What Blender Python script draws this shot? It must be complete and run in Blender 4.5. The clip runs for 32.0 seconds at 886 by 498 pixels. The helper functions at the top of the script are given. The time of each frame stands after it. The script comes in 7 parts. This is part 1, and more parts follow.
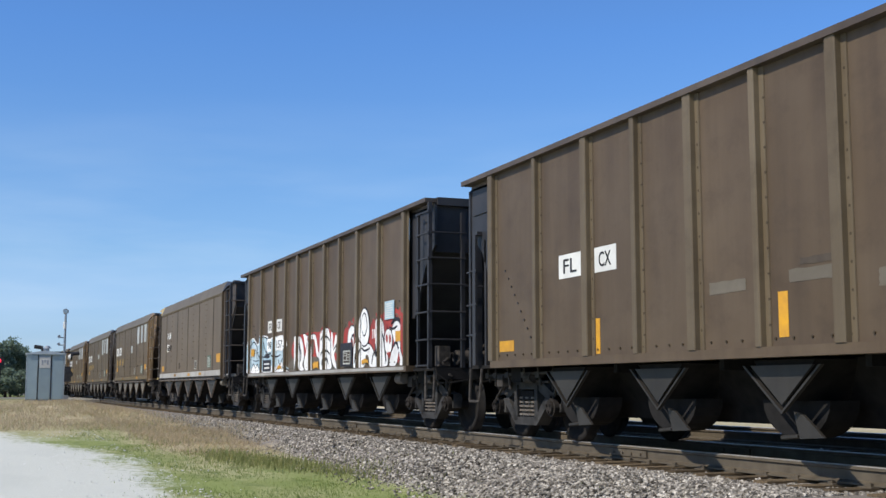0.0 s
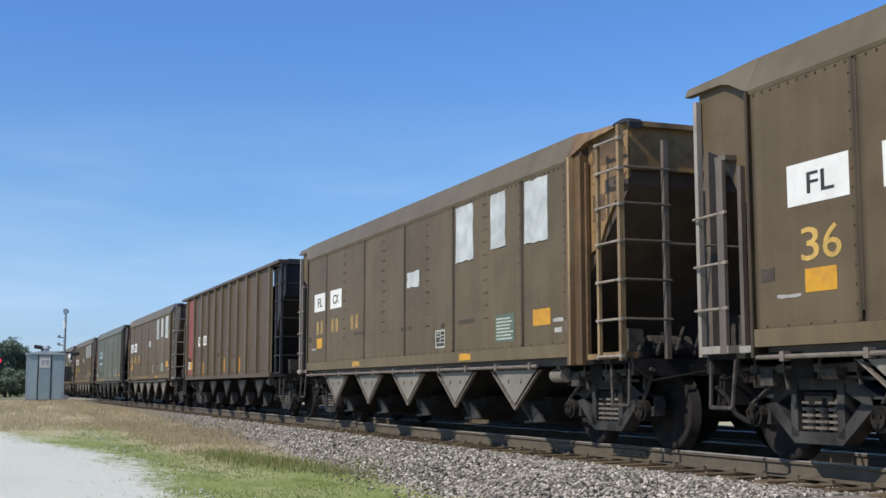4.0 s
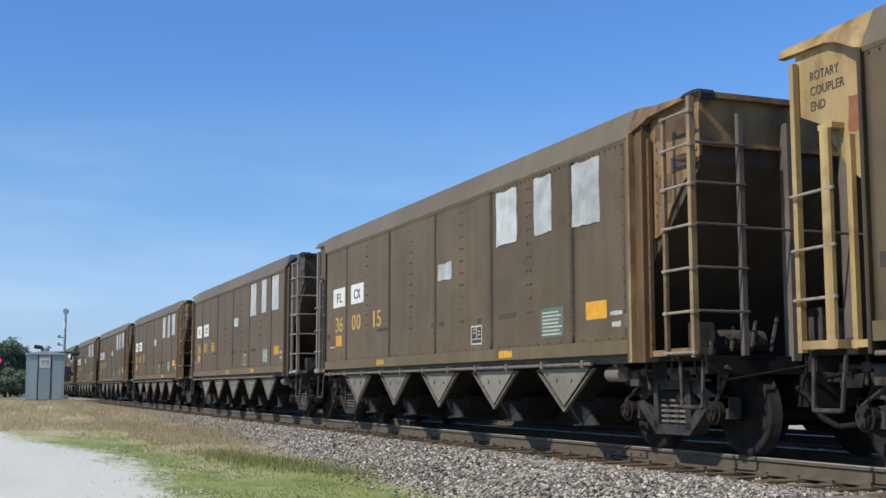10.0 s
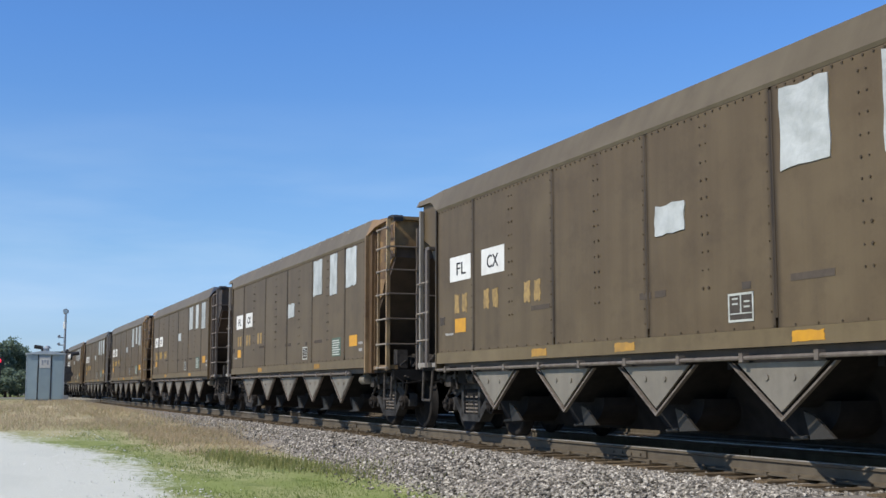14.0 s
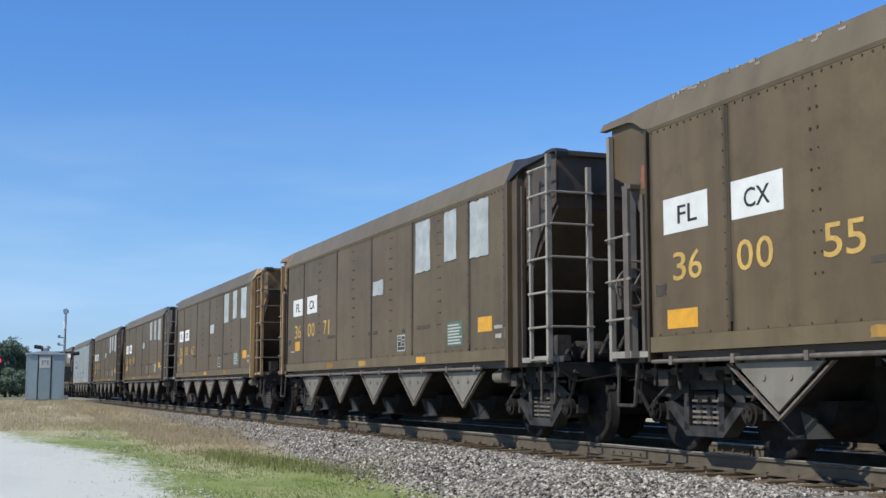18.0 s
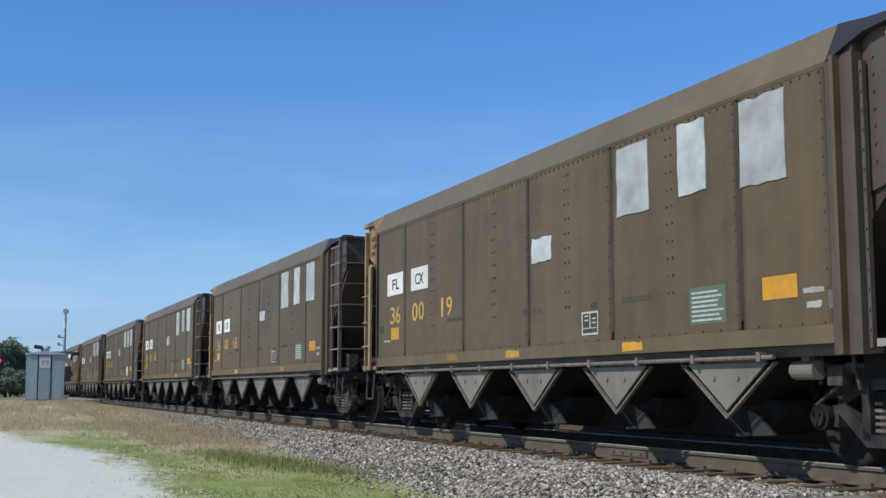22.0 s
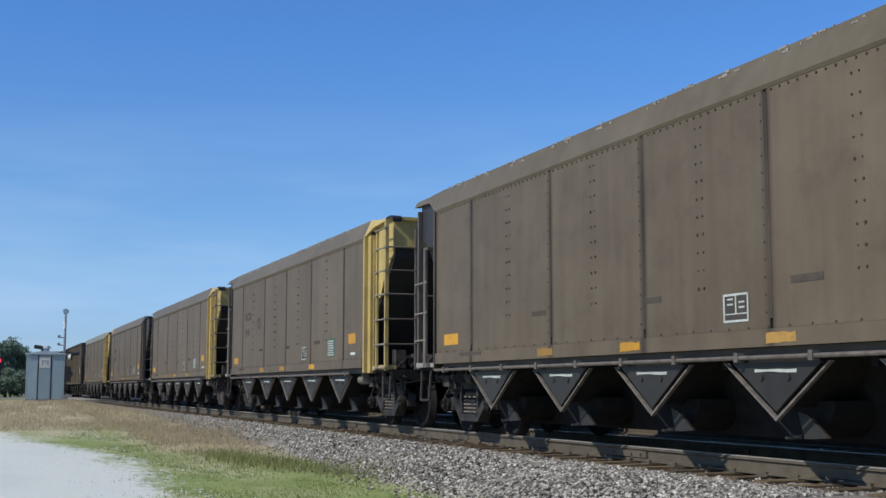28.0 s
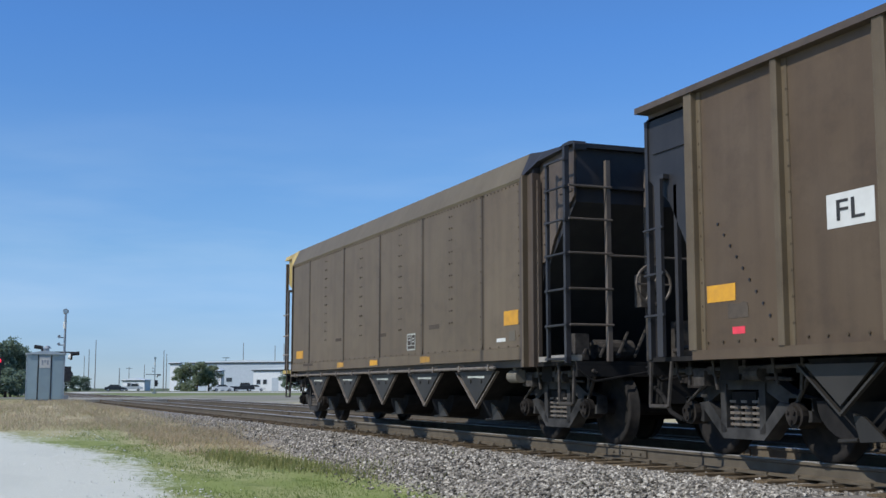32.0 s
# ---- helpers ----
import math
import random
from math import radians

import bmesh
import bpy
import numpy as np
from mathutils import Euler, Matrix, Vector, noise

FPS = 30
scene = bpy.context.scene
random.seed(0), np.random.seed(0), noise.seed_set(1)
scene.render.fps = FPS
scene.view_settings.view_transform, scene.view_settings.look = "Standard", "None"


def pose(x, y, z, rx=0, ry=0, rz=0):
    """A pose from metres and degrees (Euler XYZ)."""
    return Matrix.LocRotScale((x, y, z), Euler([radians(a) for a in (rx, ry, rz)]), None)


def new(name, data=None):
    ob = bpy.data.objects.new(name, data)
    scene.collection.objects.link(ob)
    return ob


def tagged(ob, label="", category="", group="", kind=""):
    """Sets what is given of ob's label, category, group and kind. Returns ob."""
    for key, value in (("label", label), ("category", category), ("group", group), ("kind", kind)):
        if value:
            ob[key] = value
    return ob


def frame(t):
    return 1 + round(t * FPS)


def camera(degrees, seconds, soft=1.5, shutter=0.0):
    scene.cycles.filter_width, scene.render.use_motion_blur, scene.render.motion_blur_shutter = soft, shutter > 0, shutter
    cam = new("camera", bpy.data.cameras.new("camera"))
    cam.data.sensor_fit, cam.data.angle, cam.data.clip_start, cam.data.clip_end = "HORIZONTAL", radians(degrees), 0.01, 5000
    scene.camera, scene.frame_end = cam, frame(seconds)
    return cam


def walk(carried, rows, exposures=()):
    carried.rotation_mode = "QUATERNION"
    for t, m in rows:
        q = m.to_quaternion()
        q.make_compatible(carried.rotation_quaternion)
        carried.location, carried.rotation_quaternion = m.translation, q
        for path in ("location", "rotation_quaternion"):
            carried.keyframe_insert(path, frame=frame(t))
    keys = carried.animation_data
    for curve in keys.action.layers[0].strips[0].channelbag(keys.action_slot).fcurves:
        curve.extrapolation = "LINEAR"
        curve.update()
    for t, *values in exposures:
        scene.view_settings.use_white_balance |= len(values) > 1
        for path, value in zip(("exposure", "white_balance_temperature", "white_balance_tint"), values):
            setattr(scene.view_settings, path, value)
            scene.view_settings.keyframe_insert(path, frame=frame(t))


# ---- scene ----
cam = camera(40.9, 32.0)
EYE = (-8.45, 0.0, 0.716)
AIM = pose(*EYE, 96.68, 0, -21.41)
walk(cam, [(0.0, AIM), (32.0, AIM)], exposures=[(0.0, 0.0, 6500, 10), (13.5, 0.0, 6500, 10), (16.0, 0.0, 6280, 9), (17.5, 0.0, 6250, 8.5), (21.2, 0.0, 6220, 8.5), (21.9, -0.14, 6220, 8.5), (27.0, -0.18, 6120, 8.5), (32.0, -0.20, 6120, 8.5)])

# ---------------------------------------------------------------- sky and sun
SUN = Vector((-0.69, -0.13, 0.65)).normalized()
world = bpy.data.worlds.new("sky")
scene.world = world
world.use_nodes = True
wn, wl = world.node_tree.nodes, world.node_tree.links
bg = wn["Background"]
sky = wn.new("ShaderNodeTexSky")
sky.sky_type = "NISHITA"
sky.sun_disc = False
sky.sun_elevation = math.asin(SUN.z)
sky.sun_rotation = math.atan2(SUN.x, SUN.y)
sky.air_density = 1.0
sky.dust_density = 0.0
sky.ozone_density = 3.0
tint = wn.new("ShaderNodeMix")
tint.data_type = "RGBA"
tint.blend_type = "MULTIPLY"
tint.inputs[0].default_value = 1.0
up = wn.new("ShaderNodeTexCoord")
height = wn.new("ShaderNodeSeparateXYZ")
wl.new(up.outputs["Generated"], height.inputs[0])
grade = wn.new("ShaderNodeValToRGB")
grade.color_ramp.elements[0].color = (0.54, 0.71, 1.13, 1)
grade.color_ramp.elements[1].position = 0.6
grade.color_ramp.elements[1].color = (0.80, 1.0, 1.28, 1)
for at, tone in ((0.03, (0.56, 0.73, 1.14)), (0.074, (0.65, 0.84, 1.21)), (0.11, (0.73, 0.92, 1.20)), (0.186, (0.71, 0.965, 1.27)), (0.29, (0.65, 1.0, 1.45))):
    grade.color_ramp.elements.new(at).color = (*tone, 1)
wl.new(height.outputs[2], grade.inputs[0])
wl.new(grade.outputs[0], tint.inputs[7])
wl.new(sky.outputs[0], tint.inputs[6])
# thin high cloud, long streaks low over the horizon
wc = wn.new("ShaderNodeTexCoord")
wm = wn.new("ShaderNodeMapping")
wm.inputs["Scale"].default_value = (1.6, 1.6, 9.0)
wl.new(wc.outputs["Generated"], wm.inputs[0])
wz = wn.new("ShaderNodeTexNoise")
wz.inputs["Scale"].default_value = 2.2
wz.inputs["Detail"].default_value = 6
wl.new(wm.outputs[0], wz.inputs["Vector"])
wr = wn.new("ShaderNodeMapRange")
wr.inputs[1].default_value, wr.inputs[2].default_value = 0.38, 0.68
wr.inputs[3].default_value, wr.inputs[4].default_value = 0.0, 0.27
wl.new(wz.outputs[0], wr.inputs[0])
cloud = wn.new("ShaderNodeMix")
cloud.data_type = "RGBA"
low = wn.new("ShaderNodeMapRange")
low.inputs[1].default_value, low.inputs[2].default_value = 0.24, 0.12
wl.new(height.outputs[2], low.inputs[0])
veil = wn.new("ShaderNodeMath")
veil.operation = "MULTIPLY"
wl.new(wr.outputs[0], veil.inputs[0])
wl.new(low.outputs[0], veil.inputs[1])
wl.new(veil.outputs[0], cloud.inputs[0])
wl.new(tint.outputs[2], cloud.inputs[6])
cloud.inputs[7].default_value = (6.6, 7.8, 9.2, 1)
wl.new(cloud.outputs[2], bg.inputs[0])
bg.inputs[1].default_value = 0.113

sun = new("sun", bpy.data.lights.new("sun", "SUN"))
sun.data.energy = 4.4
sun.data.angle = radians(0.5)
sun.data.color = (1, 0.955, 0.88)
sun.matrix_world = Matrix.Translation((-30, 0, 40)) @ SUN.to_track_quat("Z", "Y").to_matrix().to_4x4()


# ---------------------------------------------------------------- materials
def nodes_of(name, rough=0.8, metal=0.0):
    m = bpy.data.materials.new(name)
    m.use_nodes = True
    n, l = m.node_tree.nodes, m.node_tree.links
    b = n["Principled BSDF"]
    b.inputs["Roughness"].default_value = rough
    b.inputs["Metallic"].default_value = metal
    return m, n, l, b


def mixed(n, l, fac, a, b):
    """A colour mix; fac, a and b are sockets or values."""
    x = n.new("ShaderNodeMix")
    x.data_type = "RGBA"
    for i, v in ((0, fac), (6, a), (7, b)):
        if isinstance(v, bpy.types.NodeSocket):
            l.new(v, x.inputs[i])
        elif i == 0:
            x.inputs[0].default_value = v
        else:
            x.inputs[i].default_value = (*v, 1)
    return x.outputs[2]


def noisy(n, l, scale, stretch=(1, 1, 1), detail=4, lo=0.35, hi=0.65, coord="Object", rough=0.55):
    c = n.new("ShaderNodeTexCoord")
    mp = n.new("ShaderNodeMapping")
    mp.inputs["Scale"].default_value = stretch
    o = n.new("ShaderNodeObjectInfo")
    away = n.new("ShaderNodeVectorMath")
    away.operation = "MULTIPLY_ADD"
    l.new(o.outputs["Random"], away.inputs[0])
    away.inputs[1].default_value = (17.0, 41.0, 29.0)
    l.new(c.outputs[coord], away.inputs[2])
    l.new(away.outputs[0], mp.inputs[0])
    t = n.new("ShaderNodeTexNoise")
    t.inputs["Scale"].default_value = scale
    t.inputs["Detail"].default_value = detail
    t.inputs["Roughness"].default_value = rough
    l.new(mp.outputs[0], t.inputs["Vector"])
    r = n.new("ShaderNodeMapRange")
    r.inputs[1].default_value, r.inputs[2].default_value = lo, hi
    l.new(t.outputs[0], r.inputs[0])
    return r.outputs[0]


def bumped(n, l, b, height, strength=0.3, dist=0.01):
    u = n.new("ShaderNodeBump")
    u.inputs["Strength"].default_value = strength
    u.inputs["Distance"].default_value = dist
    l.new(height, u.inputs["Height"])
    l.new(u.outputs[0], b.inputs["Normal"])


def shade(n, l, col, spread=0.25):
    """Brightens or darkens a colour by each object's own random number."""
    o = n.new("ShaderNodeObjectInfo")
    r = n.new("ShaderNodeMapRange")
    r.inputs[3].default_value, r.inputs[4].default_value = 1 - spread, 1 + spread
    l.new(o.outputs["Random"], r.inputs[0])
    h = n.new("ShaderNodeHueSaturation")
    l.new(r.outputs[0], h.inputs["Value"])
    if isinstance(col, bpy.types.NodeSocket):
        l.new(col, h.inputs["Color"])
    else:
        h.inputs["Color"].default_value = (*col, 1)
    return h.outputs[0]


def paint(name, base, dust, stain, rough=0.52, streak=1.0, spread=0.07, dusty=0.85, metal=0.0, worn=1.0, seams=()):
    """Weathered paint on steel: coal dust, vertical runs, small scabs, dirt that creeps out of the seams."""
    m, n, l, b = nodes_of(name, rough, metal)
    runs = noisy(n, l, 3.0, (1, 1.3, 0.10), 5, 0.38, 0.72)
    cloudy = noisy(n, l, 0.7, (1, 0.7, 1.2), 4, 0.3, 0.7)
    fine = noisy(n, l, 34, (1, 1, 1), 3, 0.55, 0.75)
    scab = noisy(n, l, 2.6, (1, 0.8, 1), 7, 0.50, 0.74, rough=0.68)
    bloom = noisy(n, l, 0.9, (1, 0.8, 0.8), 6, 0.52, 0.72, rough=0.6)
    c = mixed(n, l, cloudy, base, tuple(p * (1 - dusty) + q * dusty for p, q in zip(base, dust)))
    k = n.new("ShaderNodeMath")
    k.operation = "MULTIPLY"
    l.new(runs, k.inputs[0])
    k.inputs[1].default_value = 0.45 * streak
    c = mixed(n, l, k.outputs[0], c, stain)
    k2 = n.new("ShaderNodeMath")
    k2.operation = "MULTIPLY"
    l.new(fine, k2.inputs[0])
    k2.inputs[1].default_value = 0.22
    c = mixed(n, l, k2.outputs[0], c, dust)
    for src, amount, tone in ((scab, 0.55, stain), (bloom, 0.5, tuple(1.12 * q for q in dust))):
        k3 = n.new("ShaderNodeMath")
        k3.operation = "MULTIPLY"
        l.new(src, k3.inputs[0])
        k3.inputs[1].default_value = min(0.95, amount * worn)
        c = mixed(n, l, k3.outputs[0], c, tone)
    if seams:
        at = n.new("ShaderNodeTexCoord")
        along = n.new("ShaderNodeSeparateXYZ")
        l.new(at.outputs["Object"], along.inputs[0])
        total = None
        for y in seams:
            d = n.new("ShaderNodeMath")
            d.operation = "SUBTRACT"
            d.inputs[1].default_value = y
            l.new(along.outputs[1], d.inputs[0])
            u = n.new("ShaderNodeMath")
            u.operation = "ABSOLUTE"
            l.new(d.outputs[0], u.inputs[0])
            w = n.new("ShaderNodeMapRange")
            w.interpolation_type = "SMOOTHSTEP"
            w.inputs[1].default_value, w.inputs[2].default_value = 0.11, 0.0
            l.new(u.outputs[0], w.inputs[0])
            if total is None:
                total = w.outputs[0]
            else:
                x = n.new("ShaderNodeMath")
                x.operation = "MAXIMUM"
                l.new(total, x.inputs[0])
                l.new(w.outputs[0], x.inputs[1])
                total = x.outputs[0]
        damp = n.new("ShaderNodeMath")
        damp.operation = "MULTIPLY"
        l.new(total, damp.inputs[0])
        l.new(noisy(n, l, 1.1, (1, 1, 0.5), 4, 0.1, 0.6), damp.inputs[1])
        c = mixed(n, l, damp.outputs[0], c, tuple(0.5 * v for v in stain))
    l.new(shade(n, l, c, spread), b.inputs["Base Color"])
    wave = noisy(n, l, 1.4, (1, 1, 0.6), 2, 0.2, 0.8)
    bumped(n, l, b, wave, 0.25, 0.012)
    b.inputs["Specular IOR Level"].default_value = 0.28
    return m


def plain(name, base, other, scale=8, rough=0.8, metal=0.0, bump=0.2, spread=0.1, stretch=(1, 1, 1), dist=0.01):
    m, n, l, b = nodes_of(name, rough, metal)
    f = noisy(n, l, scale, stretch, 5, 0.3, 0.7)
    l.new(shade(n, l, mixed(n, l, f, base, other), spread), b.inputs["Base Color"])
    bumped(n, l, b, f, bump, dist)
    if metal < 0.3:
        b.inputs["Specular IOR Level"].default_value = 0.5 if rough < 0.4 else 0.18
    return m


# places of the upright seams along a smooth car
SEAMS = (6.45, 4.97, 2.34, 0.05, -2.20, -4.70, -6.02)
BROWN = paint("brown_steel", (0.101, 0.06922, 0.03425), (0.1294, 0.09425, 0.05002), (0.05676, 0.03754, 0.01924), seams=SEAMS)
BROWN_PALE = paint("pale_brown_steel", (0.1195, 0.08598, 0.05043), (0.1463, 0.1097, 0.06725), (0.0719, 0.04995, 0.03043), seams=SEAMS)
BAND = paint("dusty_top_sheet", (0.1214, 0.09448, 0.05499), (0.154, 0.1239, 0.07716), (0.08536, 0.06328, 0.03694))
GREYGREEN = paint("grey_green_steel", (0.1091, 0.1091, 0.07691), (0.1364, 0.1346, 0.09861), (0.07744, 0.0748, 0.0535), seams=SEAMS)
SILVER = paint("bare_silver_steel", (0.268, 0.292, 0.285), (0.345, 0.37, 0.36), (0.16, 0.172, 0.167), 0.42, 0.9)
ORANGE_END = paint("faded_orange_paint", (0.31, 0.185, 0.068), (0.25, 0.158, 0.075), (0.060, 0.034, 0.022), streak=2.0, worn=1.5)
RUST_BAR = paint("rusty_orange_bar", (0.25, 0.155, 0.070), (0.38, 0.275, 0.145), (0.070, 0.040, 0.024), streak=2.0, worn=1.4)
CREAM_BAR = paint("cream_yellow_bar", (0.42, 0.285, 0.10), (0.44, 0.315, 0.145), (0.10, 0.058, 0.03), streak=1.7, worn=1.4)
BAND_PALE = paint("chalky_top_sheet", (0.1927, 0.1845, 0.1285), (0.2296, 0.2173, 0.1558), (0.0984, 0.0861, 0.05453), worn=1.3)
YELLOW_END = paint("faded_yellow_paint", (0.56, 0.40, 0.105), (0.42, 0.32, 0.14), (0.22, 0.145, 0.05), streak=1.4)
BLACK_END = paint("sooty_black_steel", (0.024, 0.024, 0.0265), (0.0459, 0.04185, 0.04185), (0.016, 0.016, 0.0175))
DARK_END = paint("dark_brown_steel", (0.07093, 0.05148, 0.03775), (0.1087, 0.08237, 0.06063), (0.0389, 0.02974, 0.02402))
RED_END = paint("faded_red_paint", (0.264, 0.0528, 0.04048), (0.2288, 0.08624, 0.06864), (0.1144, 0.02992, 0.02464))
OPEN_BROWN = paint("ribbed_brown_steel", (0.09196, 0.06062, 0.03322), (0.1137, 0.08029, 0.04904), (0.05183, 0.03359, 0.02056))
HULL = paint("brown_hopper_sheet", (0.0704, 0.04752, 0.03256), (0.1056, 0.0748, 0.05456), (0.0352, 0.02464, 0.01848))
RUNG = plain("worn_grey_rung", (0.31, 0.26, 0.205), (0.18, 0.145, 0.115), 9, 0.6)
SILL_BROWN = paint("tan_sill_steel", (0.1271, 0.09196, 0.04414), (0.1588, 0.1187, 0.06253), (0.07357, 0.05016, 0.02501))
RUST_SHEET = paint("rust_streaked_sheet", (0.1276, 0.07216, 0.03168), (0.1848, 0.1144, 0.05456), (0.044, 0.02816, 0.01936), streak=1.8)
RIB_PALE = paint("worn_brown_rib", (0.107, 0.07691, 0.04364), (0.1463, 0.112, 0.06922), (0.0627, 0.04431, 0.02633))
WHITE_SILL = paint("dirty_white_paint", (0.44, 0.4312, 0.396), (0.3168, 0.2904, 0.2552), (0.1936, 0.1584, 0.1232))
LADDER_PALE = paint("worn_silver_bar", (0.3344, 0.3036, 0.2552), (0.2376, 0.2024, 0.1628), (0.1144, 0.088, 0.06336))
LADDER_DARK = paint("dark_bar", (0.1012, 0.08096, 0.06424), (0.1584, 0.1276, 0.1012), (0.0528, 0.04136, 0.0352))
CHUTE = paint("dusty_chute_plate", (0.1672, 0.147, 0.1144), (0.22, 0.1954, 0.154), (0.088, 0.07304, 0.0572))
SCUFF = paint("pale_scuffed_paint", (0.154, 0.1302, 0.09504), (0.1232, 0.1003, 0.0704), (0.088, 0.06864, 0.04752))
CHUTE_DARK = paint("sooty_chute_plate", (0.0273, 0.02405, 0.02015), (0.0442, 0.039, 0.0325), (0.0169, 0.01495, 0.013))
# soot black, kept extra dark to stand in for shade under the cars
UNDER = plain("sooty_shaded_underframe", (0.0155, 0.0150, 0.0145), (0.027, 0.0245, 0.023), 6, 0.9)
SIDE_FRAME = plain("dusty_side_frame", (0.0105, 0.0098, 0.0096), (0.0651, 0.06076, 0.0558), 3.2, 0.75)
TRUCK = plain("cast_truck_steel", (0.01152, 0.01008, 0.00936), (0.04176, 0.03528, 0.03024), 5, 0.75)
WHEEL = plain("rolled_wheel_steel", (0.016, 0.0155, 0.015), (0.034, 0.029, 0.025), 7, 0.7, 0.0)
TREAD = plain("bright_wheel_tread", (0.22, 0.21, 0.19), (0.36, 0.34, 0.31), 12, 0.55, 0.3)
PIPE = plain("dusty_pipe", (0.105, 0.085, 0.068), (0.19, 0.16, 0.13), 10, 0.7)
PIPE_DULL = plain("dull_brake_pipe", (0.026, 0.023, 0.020), (0.085, 0.072, 0.060), 9, 0.75)
RIVET = plain("rivet_steel", (0.058, 0.043, 0.028), (0.082, 0.062, 0.040), 20, 0.75)
WHITE_MARK = plain("white_stencil_board", (0.68, 0.665, 0.61), (0.58, 0.56, 0.51), 5, 0.7, bump=0.05)
SILVER_PATCH = plain("silver_repair_patch", (0.50, 0.505, 0.465), (0.31, 0.315, 0.285), 3.4, 0.42, 0.1, 0.45, 0.16, (1, 1.0, 1.9), 0.03)
BLACK_MARK = plain("black_lettering", (0.02, 0.02, 0.022), (0.05, 0.048, 0.045), 14, 0.7, bump=0.05)
GOLD_MARK = plain("yellow_lettering", (0.54, 0.34, 0.085), (0.38, 0.245, 0.08), 12, 0.7, bump=0.05)
WORN_GOLD = plain("worn_yellow_lettering", (0.36, 0.24, 0.09), (0.22, 0.15, 0.07), 12, 0.7, bump=0.05)
FADED_ORANGE = plain("faded_orange_dab", (0.40, 0.215, 0.045), (0.24, 0.145, 0.05), 7, 0.7, bump=0.05, spread=0.3)
ORANGE_MARK = plain("orange_reflector", (0.60, 0.30, 0.025), (0.46, 0.225, 0.035), 9, 0.5, bump=0.05, spread=0.15)
TEAL_MARK = plain("teal_notice", (0.082, 0.122, 0.092), (0.105, 0.135, 0.098), 8, 0.6, bump=0.05)
PRINT = plain("faded_print", (0.50, 0.50, 0.44), (0.34, 0.34, 0.29), 12, 0.7, bump=0.05)
BLUE_MARK = plain("blue_notice", (0.05, 0.22, 0.62), (0.09, 0.28, 0.66), 8, 0.6, bump=0.05)
PALE_MARK = plain("pale_notice", (0.30, 0.43, 0.48), (0.42, 0.52, 0.55), 6, 0.6, bump=0.05)
GREY_MARK = plain("overpainted_bar", (0.064, 0.050, 0.039), (0.09, 0.071, 0.053), 10, 0.8, bump=0.05)
DULL_MARK = plain("faded_dark_lettering", (0.050, 0.041, 0.034), (0.075, 0.061, 0.049), 10, 0.8, bump=0.05)
RED_MARK = plain("faded_red_mark", (0.27, 0.10, 0.052), (0.20, 0.088, 0.05), 10, 0.8, bump=0.05)
RED_SPOT = plain("bright_red_spot", (0.75, 0.06, 0.09), (0.6, 0.05, 0.07), 9, 0.5, bump=0.05)
SPRAY_WHITE = plain("white_spray_paint", (0.86, 0.85, 0.81), (0.62, 0.60, 0.57), 4, 0.6, bump=0.05)
SPRAY_RED = plain("red_spray_paint", (0.40, 0.055, 0.042), (0.26, 0.05, 0.045), 3, 0.6, bump=0.05)
SPRAY_BLUE = plain("pale_blue_spray_paint", (0.26, 0.40, 0.46), (0.52, 0.60, 0.62), 2.5, 0.6, bump=0.05)
SPRAY_BLACK = plain("black_spray_paint", (0.018, 0.018, 0.022), (0.035, 0.033, 0.04), 4, 0.6, bump=0.05)


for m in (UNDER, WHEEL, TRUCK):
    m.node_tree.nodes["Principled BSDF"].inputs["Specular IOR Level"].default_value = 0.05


# ---------------------------------------------------------------- mesh helpers
def finish(bm, name, material):
    bmesh.ops.recalc_face_normals(bm, faces=bm.faces)
    me = bpy.data.meshes.new(name)
    bm.to_mesh(me)
    bm.free()
    me.materials.append(material)
    return me


def brick(bm, lo, hi):
    v = [bm.verts.new((x, y, z)) for x in (lo[0], hi[0]) for y in (lo[1], hi[1]) for z in (lo[2], hi[2])]
    for q in ((0, 1, 3, 2), (4, 6, 7, 5), (0, 4, 5, 1), (2, 3, 7, 6), (0, 2, 6, 4), (1, 5, 7, 3)):
        bm.faces.new([v[i] for i in q])


def slab(bm, poly, x0, x1):
    """A prism along x over a polygon of (y, z)."""
    a = [bm.verts.new((x0, y, z)) for y, z in poly]
    b = [bm.verts.new((x1, y, z)) for y, z in poly]
    bm.faces.new(a)
    bm.faces.new(b[::-1])
    for i in range(len(poly)):
        j = (i + 1) % len(poly)
        bm.faces.new((a[i], b[i], b[j], a[j]))


def beam(bm, poly, y0, y1):
    """A prism along y over a polygon of (x, z)."""
    a = [bm.verts.new((x, y0, z)) for x, z in poly]
    b = [bm.verts.new((x, y1, z)) for x, z in poly]
    bm.faces.new(a)
    bm.faces.new(b[::-1])
    for i in range(len(poly)):
        j = (i + 1) % len(poly)
        bm.faces.new((a[i], b[i], b[j], a[j]))


def rod(bm, p, q, r, seg=8, r2=None):
    p, q = Vector(p), Vector(q)
    m = Matrix.Translation((p + q) / 2) @ (q - p).to_track_quat("Z", "Y").to_matrix().to_4x4()
    bmesh.ops.create_cone(bm, cap_ends=True, segments=seg, radius1=r, radius2=r if r2 is None else r2, depth=(q - p).length, matrix=m)


